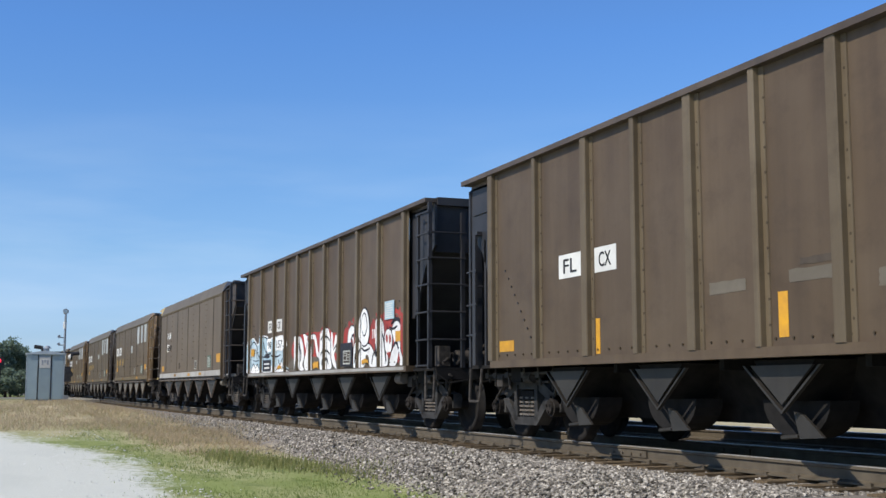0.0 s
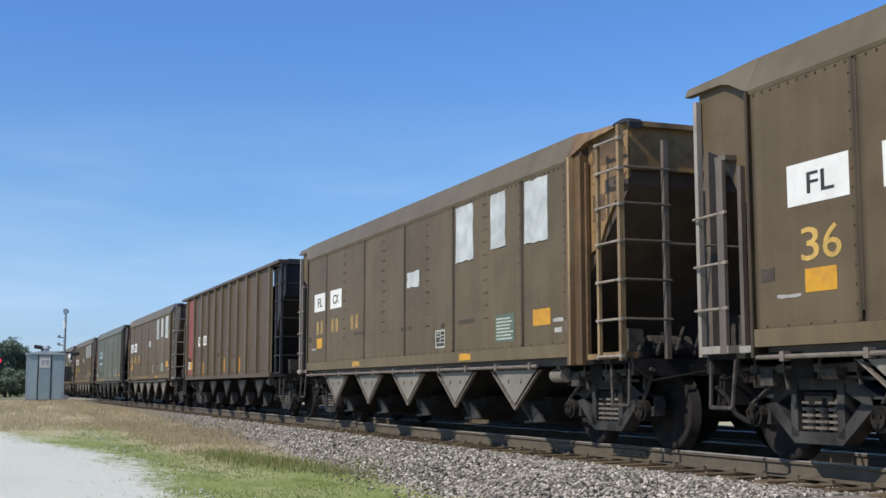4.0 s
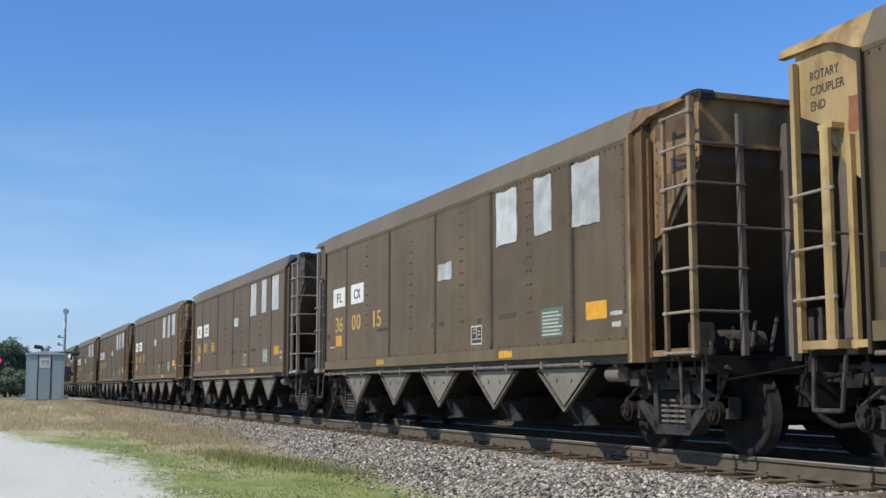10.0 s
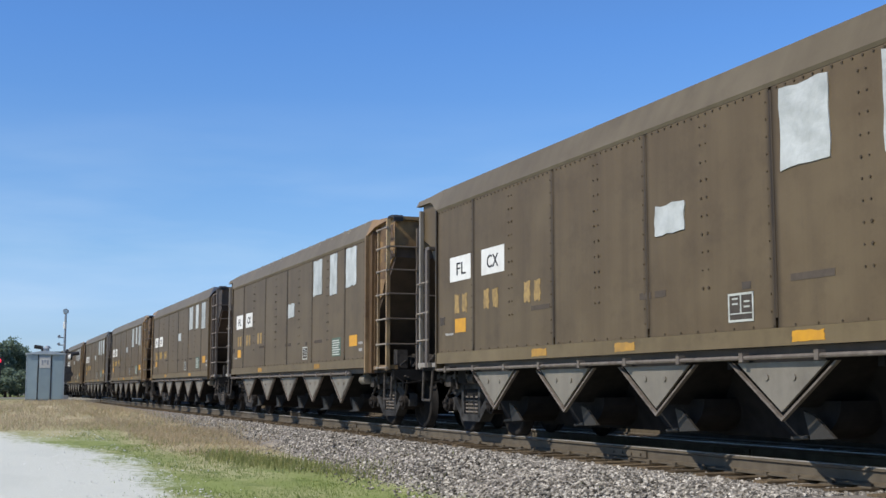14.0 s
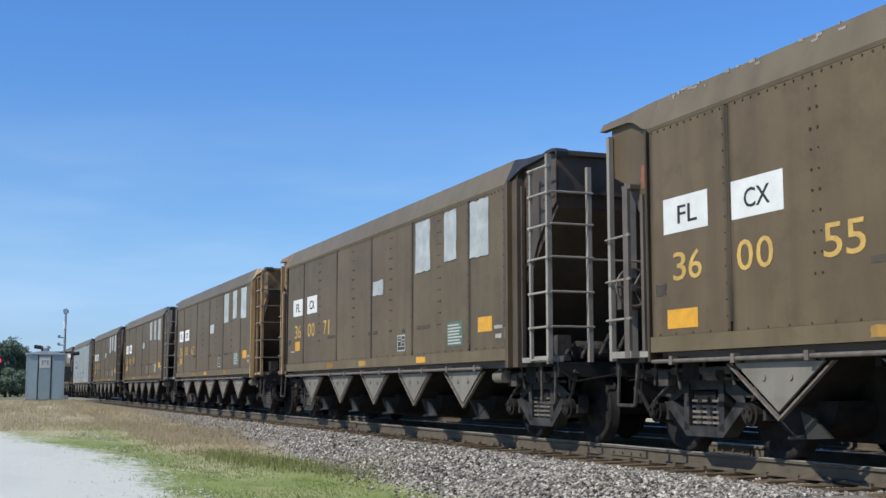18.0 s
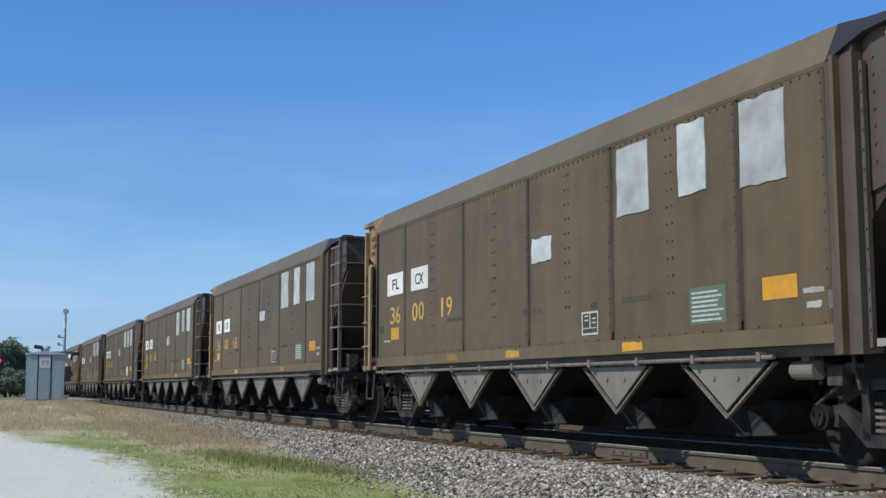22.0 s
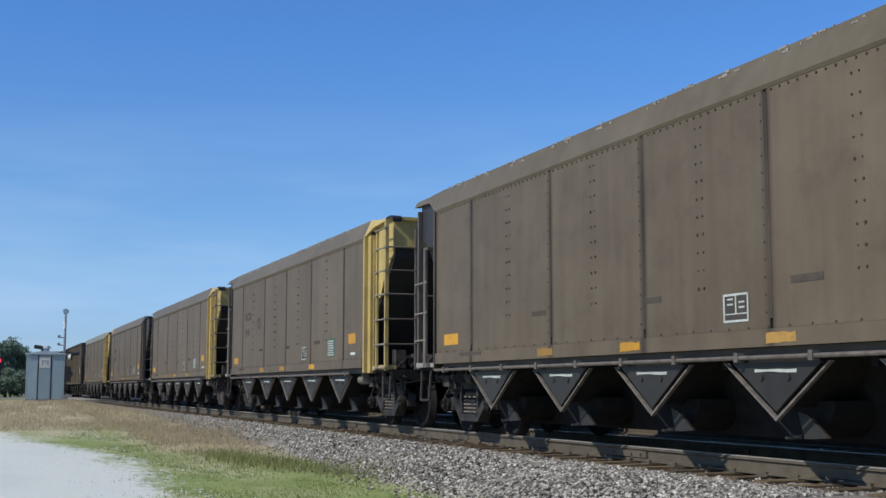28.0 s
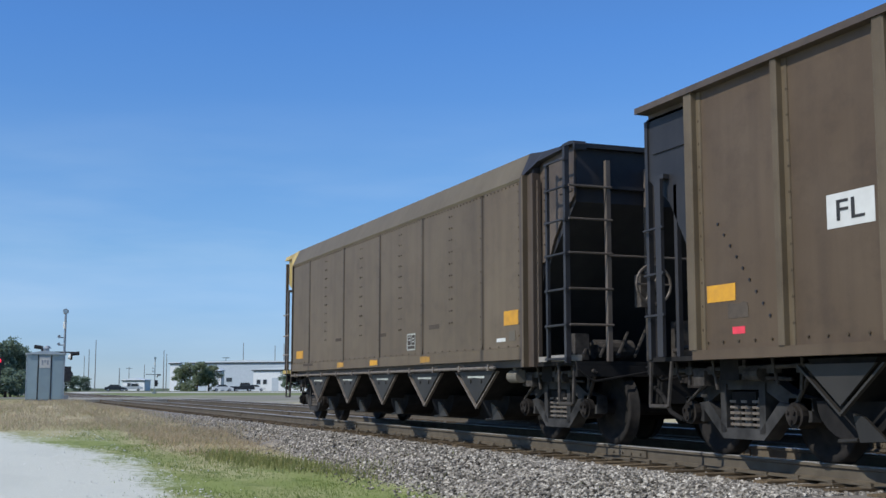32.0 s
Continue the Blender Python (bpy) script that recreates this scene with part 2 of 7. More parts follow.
def lathe_x(bm, profile, seg=36):
    """Turns (x, radius) round the x axis."""
    rings = []
    for x, r in profile:
        rings.append([bm.verts.new((x, r * math.cos(2 * math.pi * i / seg), r * math.sin(2 * math.pi * i / seg))) for i in range(seg)])
    for a, b in zip(rings, rings[1:]):
        for i in range(seg):
            j = (i + 1) % seg
            bm.faces.new((a[i], a[j], b[j], b[i]))
    bm.faces.new(rings[0])
    bm.faces.new(rings[-1][::-1])


MESHES = {}


def piece(name, key, build, material, parent, label="", m=None):
    """Links a mesh as one part under a thing; alike parts share their mesh."""
    k = (key, material.name)
    if k not in MESHES:
        bm = bmesh.new()
        build(bm)
        MESHES[k] = finish(bm, name, material)
    ob = new(name, MESHES[k])
    ob.parent = parent
    if m is not None:
        ob.matrix_basis = m
    if label:
        tagged(ob, label)
    return ob


def part(name, bm, material, parent, label=""):
    ob = new(name, finish(bm, name, material))
    ob.parent = parent
    if label:
        tagged(ob, label)
    return ob


# ---------------------------------------------------------------- lettering and flat marks
def near_side(y, z, x=-1.6):
    """A pose on the near side of a car: local x runs along the train's heading, local y up."""
    return Matrix.Translation((x, y, z)) @ Matrix(((0, 0, -1, 0), (-1, 0, 0, 0), (0, 1, 0, 0), (0, 0, 0, 1)))


def words(text, parent, y, z, width, height, material, x=-1.6, label="", name="lettering"):
    """Raised lettering whose lower left corner is at (y, z), stretched to width and height."""
    k = ("text", text, round(width, 3), round(height, 3), material.name)
    if k not in MESHES:
        cu = bpy.data.curves.new("lettering", "FONT")
        cu.body = text
        cu.resolution_u = 3
        cu.extrude = 0.002
        cu.offset = 0.004
        tmp = new("lettering", cu)
        bpy.context.view_layer.update()
        me = bpy.data.meshes.new_from_object(tmp.evaluated_get(bpy.context.evaluated_depsgraph_get()))
        bpy.data.objects.remove(tmp)
        co = np.empty(len(me.vertices) * 3)
        me.vertices.foreach_get("co", co)
        co = co.reshape(-1, 3)
        lo, hi = co.min(0), co.max(0)
        co[:, 0] = (co[:, 0] - lo[0]) / (hi[0] - lo[0]) * width
        co[:, 1] = (co[:, 1] - lo[1]) / (hi[1] - lo[1]) * height
        me.vertices.foreach_set("co", co.ravel())
        me.materials.clear()
        me.materials.append(material)
        MESHES[k] = me
    ob = new(name, MESHES[k])
    ob.parent = parent
    ob.matrix_basis = near_side(y, z, x - 0.003)
    if label:
        tagged(ob, label)
    return ob


def board(name, parent, y0, y1, z0, z1, material, x=-1.6, proud=0.004, label="", ragged=0.0):
    """A thin rectangle on the near side, its edges straight or ragged."""
    k = ("board", round(y0 - y1, 3), round(z1 - z0, 3), round(proud, 4), ragged)

    def build(bm):
        w, h = y0 - y1, z1 - z0
        rnd = random.Random(int(1000 * (w + 7 * h)))
        pts = []
        for a, b in (((0, 0), (w, 0)), ((w, 0), (w, h)), ((w, h), (0, h)), ((0, h), (0, 0))):
            for i in range(5 if ragged else 1):
                f = i / 5
                pts.append((a[0] + (b[0] - a[0]) * f + rnd.uniform(-ragged, ragged), a[1] + (b[1] - a[1]) * f + rnd.uniform(-ragged, ragged)))
        lo = [bm.verts.new((p, q, 0)) for p, q in pts]
        hi = [bm.verts.new((p, q, proud)) for p, q in pts]
        bm.faces.new(hi)
        for i in range(len(pts)):
            j = (i + 1) % len(pts)
            bm.faces.new((lo[i], lo[j], hi[j], hi[i]))

    return piece(name, k, build, material, parent, label, near_side(y0, z0, x))


def notice(parent, y0, y1, z0, z1, material, x=-1.6, bars=6, ink=WHITE_MARK, label=""):
    """A painted panel with rows of small print too fine to read, drawn as bars."""
    n = board("notice", parent, y0, y1, z0, z1, material, x, 0.004, label)
    w, h = y0 - y1, z1 - z0
    rnd = random.Random(int(w * 977 + h * 331))

    def build(bm):
        for i in range(bars):
            zz = h * (0.08 + 0.86 * i / bars)
            brick(bm, (w * 0.07, zz, 0.003), (w * rnd.uniform(0.7, 0.94), zz + h * 0.055, 0.007))

    tagged(piece("print", ("print", round(w, 3), round(h, 3), bars), build, ink, n), kind="stuff")
    return n


def data_box(parent, y0, y1, z0, z1, x=-1.6):
    """The two-cell frame of white lines for brake test dates."""
    n = board("date_stencil", parent, y0, y1, z0, z1, DULL_MARK, x, 0.004, "dark panel with white ruled cells")
    w, h = y0 - y1, z1 - z0

    def build(bm):
        t = w * 0.055
        for a, b in (((0, 0), (w, t)), ((0, h - t), (w, h)), ((0, 0), (t, h)), ((w - t, 0), (w, h)), ((w * 0.475, h * 0.3), (w * 0.525, h)), ((0, h * 0.27), (w, h * 0.31))):
            brick(bm, (a[0], a[1], 0.003), (b[0], b[1], 0.008))
        for a, b in ((0.16, 0.60), (0.16, 0.78), (0.62, 0.66), (0.62, 0.48)):
            brick(bm, (w * a, h * b, 0.003), (w * (a + 0.22), h * (b + 0.06), 0.007))

    tagged(piece("ruling", ("datebox", round(w, 3), round(h, 3)), build, PRINT, n), kind="stuff")
    return n


# ---------------------------------------------------------------- running gear, shared by all cars
AXLES = (-7.06, -5.28, 5.28, 7.06)
WHEELSETS = []


def wheel_mesh(bm):
    prof = [(-0.05, 0.10), (-0.05, 0.16), (-0.02, 0.22), (0.0, 0.34), (-0.045, 0.385), (-0.045, 0.448), (-0.028, 0.457), (0.055, 0.460), (0.07, 0.484), (0.085, 0.484), (0.09, 0.44), (0.05, 0.36), (0.06, 0.2), (0.09, 0.14), (0.09, 0.1)]
    lathe_x(bm, prof, 40)


def make_wheel(parent, x, flip):
    k = ("wheel", flip)
    if k not in MESHES:
        bm = bmesh.new()
        wheel_mesh(bm)
        if flip:
            bmesh.ops.scale(bm, vec=(-1, 1, 1), verts=bm.verts)
        me = finish(bm, "wheel", WHEEL)
        me.materials.append(TREAD)
        for p in me.polygons:
            r = math.hypot(p.center.y, p.center.z)
            p.use_smooth = True
            if 0.4515 < r < 0.456:
                p.material_index = 1
        MESHES[k] = me
    ob = new("wheel", MESHES[k])
    ob.parent = parent
    ob.matrix_basis = pose(x, 0, 0)
    return ob


def running_gear(car):
    def axle(bm):
        rod(bm, (-1.1, 0, 0), (1.1, 0, 0), 0.085, 14)

    for i, y in enumerate(AXLES):
        a = piece("wheelset", "axle", axle, WHEEL, car, "steel axle with two wheels", pose(0, y, 0.457))
        make_wheel(a, -0.765, False)
        make_wheel(a, 0.765, True)
        WHEELSETS.append((i, a))

    def bolster(bm):
        beam(bm, [(-1.13, 0.55), (-0.5, 0.36), (0.5, 0.36), (1.13, 0.55), (1.13, 0.68), (0.5, 0.74), (-0.5, 0.74), (-1.13, 0.68)], -0.2, 0.2)
        rod(bm, (0, 0, 0.7), (0, 0, 0.95), 0.22, 16)
        # two added filler blocks keep the gaps through the truck dark
        brick(bm, (-0.55, -0.42, 0.30), (0.55, 0.42, 0.82))
        brick(bm, (-0.35, -1.35, 0.52), (0.35, 1.35, 0.86))
        for s in (-1, 1):
            brick(bm, (-0.75, s * 0.42 - 0.05, 0.36), (0.75, s * 0.42 + 0.05, 0.46))
            for x in (-0.72, 0.72):
                brick(bm, (x - 0.06, s * 0.4 - 0.03, 0.28), (x + 0.06, s * 0.52 + 0.03, 0.62))

    def frame_half(bm, sx):
        x0, x1 = sorted((sx * 0.98, sx * 1.13))
        slab(bm, [(-1.06, 0.61), (-0.78, 0.66), (-0.42, 0.83), (0.42, 0.83), (0.78, 0.66), (1.06, 0.61), (1.08, 0.50), (0.70, 0.53), (0.34, 0.70), (-0.34, 0.70), (-0.70, 0.53), (-1.08, 0.50)], x0, x1)
        slab(bm, [(-0.78, 0.56), (-0.34, 0.20), (0.34, 0.20), (0.78, 0.56), (0.60, 0.58), (0.30, 0.31), (-0.30, 0.31), (-0.60, 0.58)], x0 - 0.02, x1 + 0.02)
        for s in (-1, 1):
            brick(bm, (x0 - 0.02, s * 0.33 - 0.05, 0.26), (x1 + 0.02, s * 0.33 + 0.05, 0.76))
            slab(bm, [(s * 0.72, 0.36), (s * 1.06, 0.40), (s * 1.06, 0.62), (s * 0.72, 0.62)], x0, x1)

    def nest(bm, sx):
        for yy in (-0.19, 0.0, 0.19):
            for i in range(5):
                z = 0.335 + i * 0.058
                rod(bm, (sx * 1.06, yy, z), (sx * 1.06, yy, z + 0.026), 0.088, 12)
            rod(bm, (sx * 1.06, yy, 0.31), (sx * 1.06, yy, 0.62), 0.05, 8)

    def cap(bm, sx):
        rod(bm, (sx * 1.0, 0, 0), (sx * 1.2, 0, 0), 0.125, 16)
        rod(bm, (sx * 1.2, 0, 0), (sx * 1.235, 0, 0), 0.09, 12)
        for a in range(3):
            t = a * 2 * math.pi / 3 + 0.5
            rod(bm, (sx * 1.23, 0.055 * math.cos(t), 0.055 * math.sin(t)), (sx * 1.255, 0.055 * math.cos(t), 0.055 * math.sin(t)), 0.018, 6)

    for s in (-1, 1):
        t = piece("truck", "bolster", bolster, UNDER, car, "cast steel truck bolster with brake beams and dark filler", pose(0, s * 6.17, 0))
        for sx in (-1, 1):
            piece("side_frame", ("frame", sx), lambda bm, sx=sx: frame_half(bm, sx), SIDE_FRAME, t)
            tagged(piece("spring_nest", ("nest", sx), lambda bm, sx=sx: nest(bm, sx), PIPE, t, "stacked coil springs"), "stacked coil springs", kind="stuff")
            for w in (-0.89, 0.89):
                piece("bearing_cap", ("cap", sx), lambda bm, sx=sx: cap(bm, sx), TRUCK, t, "", pose(0, w, 0.457))


def couplers(car):
    def build(bm, s):
        brick(bm, (-0.09, min(s * 7.3, s * 7.85), 0.78), (0.09, max(s * 7.3, s * 7.85), 0.98))
        slab(bm, [(s * 7.8, 0.72), (s * 8.13, 0.72), (s * 8.18, 0.9), (s * 8.13, 1.06), (s * 7.8, 1.06)], -0.16, 0.10)
        brick(bm, (-0.3, min(s * 7.36, s * 7.46), 0.7), (0.3, max(s * 7.36, s * 7.46), 1.06))

    def hose(bm, s):
        p = [Vector((-0.38, s * 7.4, 0.72)), Vector((-0.40, s * 7.62, 0.62)), Vector((-0.40, s * 7.80, 0.42)), Vector((-0.34, s * 7.98, 0.33)), Vector((-0.2, s * 8.14, 0.36))]
        for a, b in zip(p, p[1:]):
            rod(bm, a, b, 0.03, 8)

    def lever(bm, s):
        pts = [Vector((-1.5, s * 7.44, 0.95)), Vector((-1.3, s * 7.48, 0.80)), Vector((-0.5, s * 7.5, 0.92)), Vector((-0.1, s * 7.75, 1.02))]
        for a, b in zip(pts, pts[1:]):
            rod(bm, a, b, 0.014, 6)

    for s in (-1, 1):
        piece("coupler", ("coupler", s), lambda bm, s=s: build(bm, s), TRUCK, car, "knuckle coupler")
        piece("air_hose", ("hose", s), lambda bm, s=s: hose(bm, s), UNDER, car, "black rubber brake hose")
        piece("uncoupling_lever", ("lever", s), lambda bm, s=s: lever(bm, s), UNDER, car)


TIPS = (4.34, 2.17, 0.0, -2.17, -4.34)


def discharge_gear(car, plate, ribbed=False):
    """Five V-shaped chutes a side, with their doors, over a dark trough."""
    x = 1.555 if not ribbed else 1.44
    lo, top, half = (0.50, 0.955, 0.71) if not ribbed else (0.56, 0.93, 0.50)

    def trough(bm):
        low = 0.34 if ribbed else 0.20
        beam(bm, [(-0.95, 1.0), (0.95, 1.0), (0.66, low + 0.20), (0.60, low), (-0.60, low), (-0.66, low + 0.20)], -4.75, 4.75)

    def chute(bm):
        slab(bm, [(half - 0.04, top + 0.05), (0.06, lo + 0.04), (-0.06, lo + 0.04), (-half + 0.04, top + 0.05)], -x + 0.03, x - 0.03)
        # door box at the foot of the chute
        slab(bm, [(0.14 + 0.50 * math.cos(i * math.pi / 12), 0.60 - 0.36 * math.sin(i * math.pi / 12)) for i in range(13)], -1.18, 1.18 if not ribbed else -0.84)

    def face(bm, sx):
        a, b = sorted((sx * (x - 0.02), sx * (x + 0.005)))
        slab(bm, [(half * 0.93, top), (0.0, lo), (-half * 0.93, top)], a, b)
        if not ribbed:
            for yy in (-0.2, 0.2):
                rod(bm, (sx * x, yy, top - 0.14), (sx * (x + 0.02), yy, top - 0.14), 0.03, 8)

    def lip(bm, sx):
        a, b = sorted((sx * (x - 0.03), sx * (x + 0.012)))
        slab(bm, [(half + 0.05, top), (half + 0.085, top), (0.0, lo - 0.085), (-half - 0.085, top), (-half - 0.05, top), (0.0, lo - 0.055)], a, b)

    def flap(bm, sx):
        a, b = sorted((sx * 1.30, sx * 1.33))
        slab(bm, [(-0.02, 0.50), (-0.16, 0.47), (-0.44, 0.27), (-0.10, 0.25)], a, b)
        rod(bm, (sx * 1.30, -0.05, 0.27), (sx * 1.30, 0.20, 0.25), 0.02, 6)

    # added near-black solid; it closes the view under the body where shade lies
    piece("discharge_trough", ("trough", ribbed), trough, UNDER, car, "sooty filler added to keep the gap between chutes dark")
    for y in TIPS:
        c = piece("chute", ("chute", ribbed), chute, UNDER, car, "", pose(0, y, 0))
        piece("chute_plate", ("face", -1, ribbed), lambda bm: face(bm, -1), plate, c, "dusty triangular plate with two bolts" if not ribbed else "small sooty triangular plate")
        piece("chute_lip", ("lip", -1, ribbed), lambda bm: lip(bm, -1), PIPE if not ribbed else CHUTE_DARK, c, "thin bent edge bar")
        piece("door_flap", ("flap", ribbed), lambda bm: flap(bm, -1), CHUTE_DARK, c, "small triangular door flap")

    def reservoir(bm):
        rod(bm, (-1.36, -5.18, 0.88), (-1.36, -5.5, 0.88), 0.09, 16)
        rod(bm, (-1.36, -5.15, 0.88), (-1.36, -5.18, 0.88), 0.07, 16)
        brick(bm, (-1.40, -5.4, 0.9), (-1.30, -5.3, 1.02))

    def sill(bm):
        brick(bm, (-0.33, -7.4, 0.72), (0.33, 7.4, 1.03))
        for s in (-1, 1):
            brick(bm, (-1.3, s * 6.17 - 0.16, 0.80), (1.3, s * 6.17 + 0.16, 1.0))
        for yy in (-3.25, -1.08, 1.08, 3.25):
            brick(bm, (-1.35, yy - 0.04, 0.90), (1.35, yy + 0.04, 1.04))

    piece("air_cylinder", "reservoir", reservoir, PIPE if ribbed else CHUTE, car, "pale air cylinder below the sill")
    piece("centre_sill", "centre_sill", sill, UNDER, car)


def ladder(car, s, material, tall, dark, reach=7.50):
    """Corner ladders on the near side of one end; s is the end."""
    y0, y1 = s * (6.86 if tall else 6.92), s * (7.38 if tall else reach)
    head = 3.76 if tall else 3.70

    def stiles(bm):
        if tall:
            brick(bm, (-1.62, min(y0, y0 - s * 0.05), 1.05), (-1.58, max(y0, y0 - s * 0.05), 3.62))
        else:
            brick(bm, (-1.605, min(y0, y0 + s * 0.11), 1.05), (-1.565, max(y0, y0 + s * 0.11), 2.98))
            brick(bm, (-1.50, min(y0 - s * 0.16, y0 - s * 0.10), 1.05), (-1.45, max(y0 - s * 0.16, y0 - s * 0.10), 2.90))
            brick(bm, (-1.58, min(y0 - s * 0.03, y0 + s * 0.16), 2.98), (-1.44, max(y0 - s * 0.03, y0 + s * 0.16), 3.03))

    def corner(bm):
        if tall:
            brick(bm, (-1.625, min(y1, y1 - s * 0.06), 1.03), (-1.56, max(y1, y1 - s * 0.06), head))
        else:
            brick(bm, (-1.52, y1 - 0.03, 1.03), (-1.46, y1 + 0.03, head))

    def rung(bm):
        if tall:
            rod(bm, (-1.635, y0 - s * 0.04, 0), (-1.635, y1 + s * 0.02, 0), 0.016, 6)
            for yy in (y0, y1):
                brick(bm, (-1.645, yy - 0.03, -0.02), (-1.6, yy + 0.03, 0.02))
        else:
            rod(bm, (-1.60, y0 - s * 0.04, 0), (-1.555, y1 + s * 0.02, 0), 0.015, 6)
            brick(bm, (-1.61, y0 - 0.025, -0.018), (-1.58, y0 + 0.025, 0.018))

    post = piece("corner_post", ("corner", s, tall, reach), corner, material, car)
    if not tall and material is LADDER_PALE:
        material = LADDER_DARK
    a = piece("side_ladder", ("stiles", s, tall), stiles, material, car, "steel corner ladder")
    for z in ((1.08, 1.50, 1.95, 2.40, 2.83, 3.25, 3.60) if tall else (1.50, 1.95, 2.45)):
        piece("rung", ("rung", s, tall, reach), rung, material if material is BLACK_END or material is LADDER_PALE else RUNG, a, "", pose(0, 0, z))
    if tall:
        def stile2(bm):
            brick(bm, (-1.08, s * 7.44 - 0.03, 1.05), (-1.02, s * 7.44 + 0.03, 3.60))

        def rung2(bm):
            rod(bm, (-1.62, s * 7.47, 0), (-1.0, s * 7.47, 0), 0.015, 6)

        def rail(bm):
            rod(bm, (-1.05, s * 7.47, 2.38), (1.3, s * 7.47, 2.38), 0.015, 6)

        b = piece("end_ladder", ("stile2", s), stile2, dark, car, "steel ladder on the end")
        for z in (1.50, 1.95, 2.40, 2.83, 3.25):
            piece("rung", ("rung2", s), rung2, dark, b, "", pose(0, 0, z))
        piece("hand_rail", ("rail", s), rail, dark, car)

    def upright(bm, xx):
        if xx < 1:
            brick(bm, (xx - 0.05, min(s * 7.3, s * 7.44), 1.0), (xx + 0.05, max(s * 7.3, s * 7.44), 3.55))
        else:
            brick(bm, (1.55, min(y1, y1 - s * 0.09), 1.03), (1.62, max(y1, y1 - s * 0.09), 3.70))
    for xx in (-0.39, 0.39, 1.58):
        piece("upright", ("upright", s, tall, xx, reach), lambda bm, xx=xx: upright(bm, xx), dark, car)


def rigging(car):
    """Brake pipes, levers and brackets that hang between the body and each truck."""
    def build(bm, s):
        y = s * 6.17
        rod(bm, (-1.28, y - 1.3, 0.93), (-1.28, y + 1.0, 0.90), 0.022, 6)
        rod(bm, (-1.22, y - 0.9, 0.80), (-1.20, y + 0.5, 0.86), 0.018, 6)
        for i, d in enumerate((-1.15, -0.7, -0.25, 0.3, 0.72, 1.0)):
            rod(bm, (-1.29, y + d, 1.0), (-1.27, y + d + 0.05 * (-1) ** i, 0.70 + 0.05 * (i % 3)), 0.02, 6)
            brick(bm, (-1.31, y + d - 0.05, 0.86), (-1.22, y + d + 0.07, 0.94))
        rod(bm, (-1.26, y - 0.5, 0.86), (-1.26, y - 0.28, 0.86), 0.075, 10)
        brick(bm, (-1.32, y + 0.42, 0.74), (-1.20, y + 0.62, 0.90))
        rod(bm, (-1.25, y + 0.5, 0.76), (-1.18, y + 0.95, 0.56), 0.02, 6)
        rod(bm, (-1.24, y - 1.25, 0.92), (-1.12, y - 0.8, 0.52), 0.024, 6)
    for s in (-1, 1):
        piece("brake_rigging", ("rigging", s), lambda bm, s=s: build(bm, s), PIPE_DULL, car, "dull brake pipes and levers above the truck")


def stirrup(car):
    def build(bm, s, y):
        for yy in (y, y + s * 0.42):
            rod(bm, (-1.5, yy, 1.0), (-1.52, yy + (s * 0.05 if yy == y else 0), 0.52), 0.022, 6)
        rod(bm, (-1.52, y + s * 0.05, 0.52), (-1.52, y + s * 0.42, 0.52), 0.022, 6)
    for s in (-1, 1):
        piece("stirrup_step", ("stirrup", s), lambda bm, s=s: build(bm, s, s * 6.92), PIPE_DULL, car)


def brake_gear(car, s, material):
    """Valves, rods and a small reservoir on the end platform."""
    def build(bm):
        rod(bm, (-0.9, s * 6.75, 1.22), (-0.35, s * 6.75, 1.22), 0.13, 14)
        brick(bm, (-1.25, s * 6.8 - 0.1, 1.08), (-1.05, s * 6.8 + 0.1, 1.42))
        for i in range(4):
            rod(bm, (-1.3 + 0.25 * i, s * 7.2, 1.12), (-0.9 + 0.3 * i, s * 6.6, 1.30 + 0.08 * i), 0.022, 6)
        brick(bm, (0.2, s * 7.0 - 0.12, 1.08), (0.6, s * 7.0 + 0.12, 1.6))
    piece("brake_gear", ("brakegear", s), build, PIPE_DULL, car, "brake valves and rods on the end platform")


def hand_brake(car):
    """The hand brake on the leading end: a gear housing and an upright spoked wheel."""
    c = Vector((-0.48, -7.58, 2.02))

    def housing(bm):
        brick(bm, (c.x - 0.14, -7.50, c.z - 0.28), (c.x + 0.14, -7.34, c.z + 0.14))
        rod(bm, (c.x, -7.42, 1.06), (c.x, -7.42, c.z - 0.2), 0.02, 6)

    def wheel(bm):
        ring = [c + Vector((0.25 * math.cos(i * math.pi / 9), 0, 0.25 * math.sin(i * math.pi / 9))) for i in range(18)]
        for p, q in zip(ring, ring[1:] + ring[:1]):
            rod(bm, p, q, 0.020, 6)
        for p in ring[::3]:
            rod(bm, c, p, 0.014, 6)
        rod(bm, c + Vector((0, -0.03, 0)), c + Vector((0, 0.08, 0)), 0.045, 10)

    h = piece("hand_brake", "brake_housing", housing, PIPE_DULL, car, "hand brake gear housing")
    piece("brake_wheel", "brake_wheel", wheel, LADDER_DARK, h, "spoked hand brake wheel")


# ---------------------------------------------------------------- smooth-sided hopper car
TAIL, NOSE = 6.45, 6.02


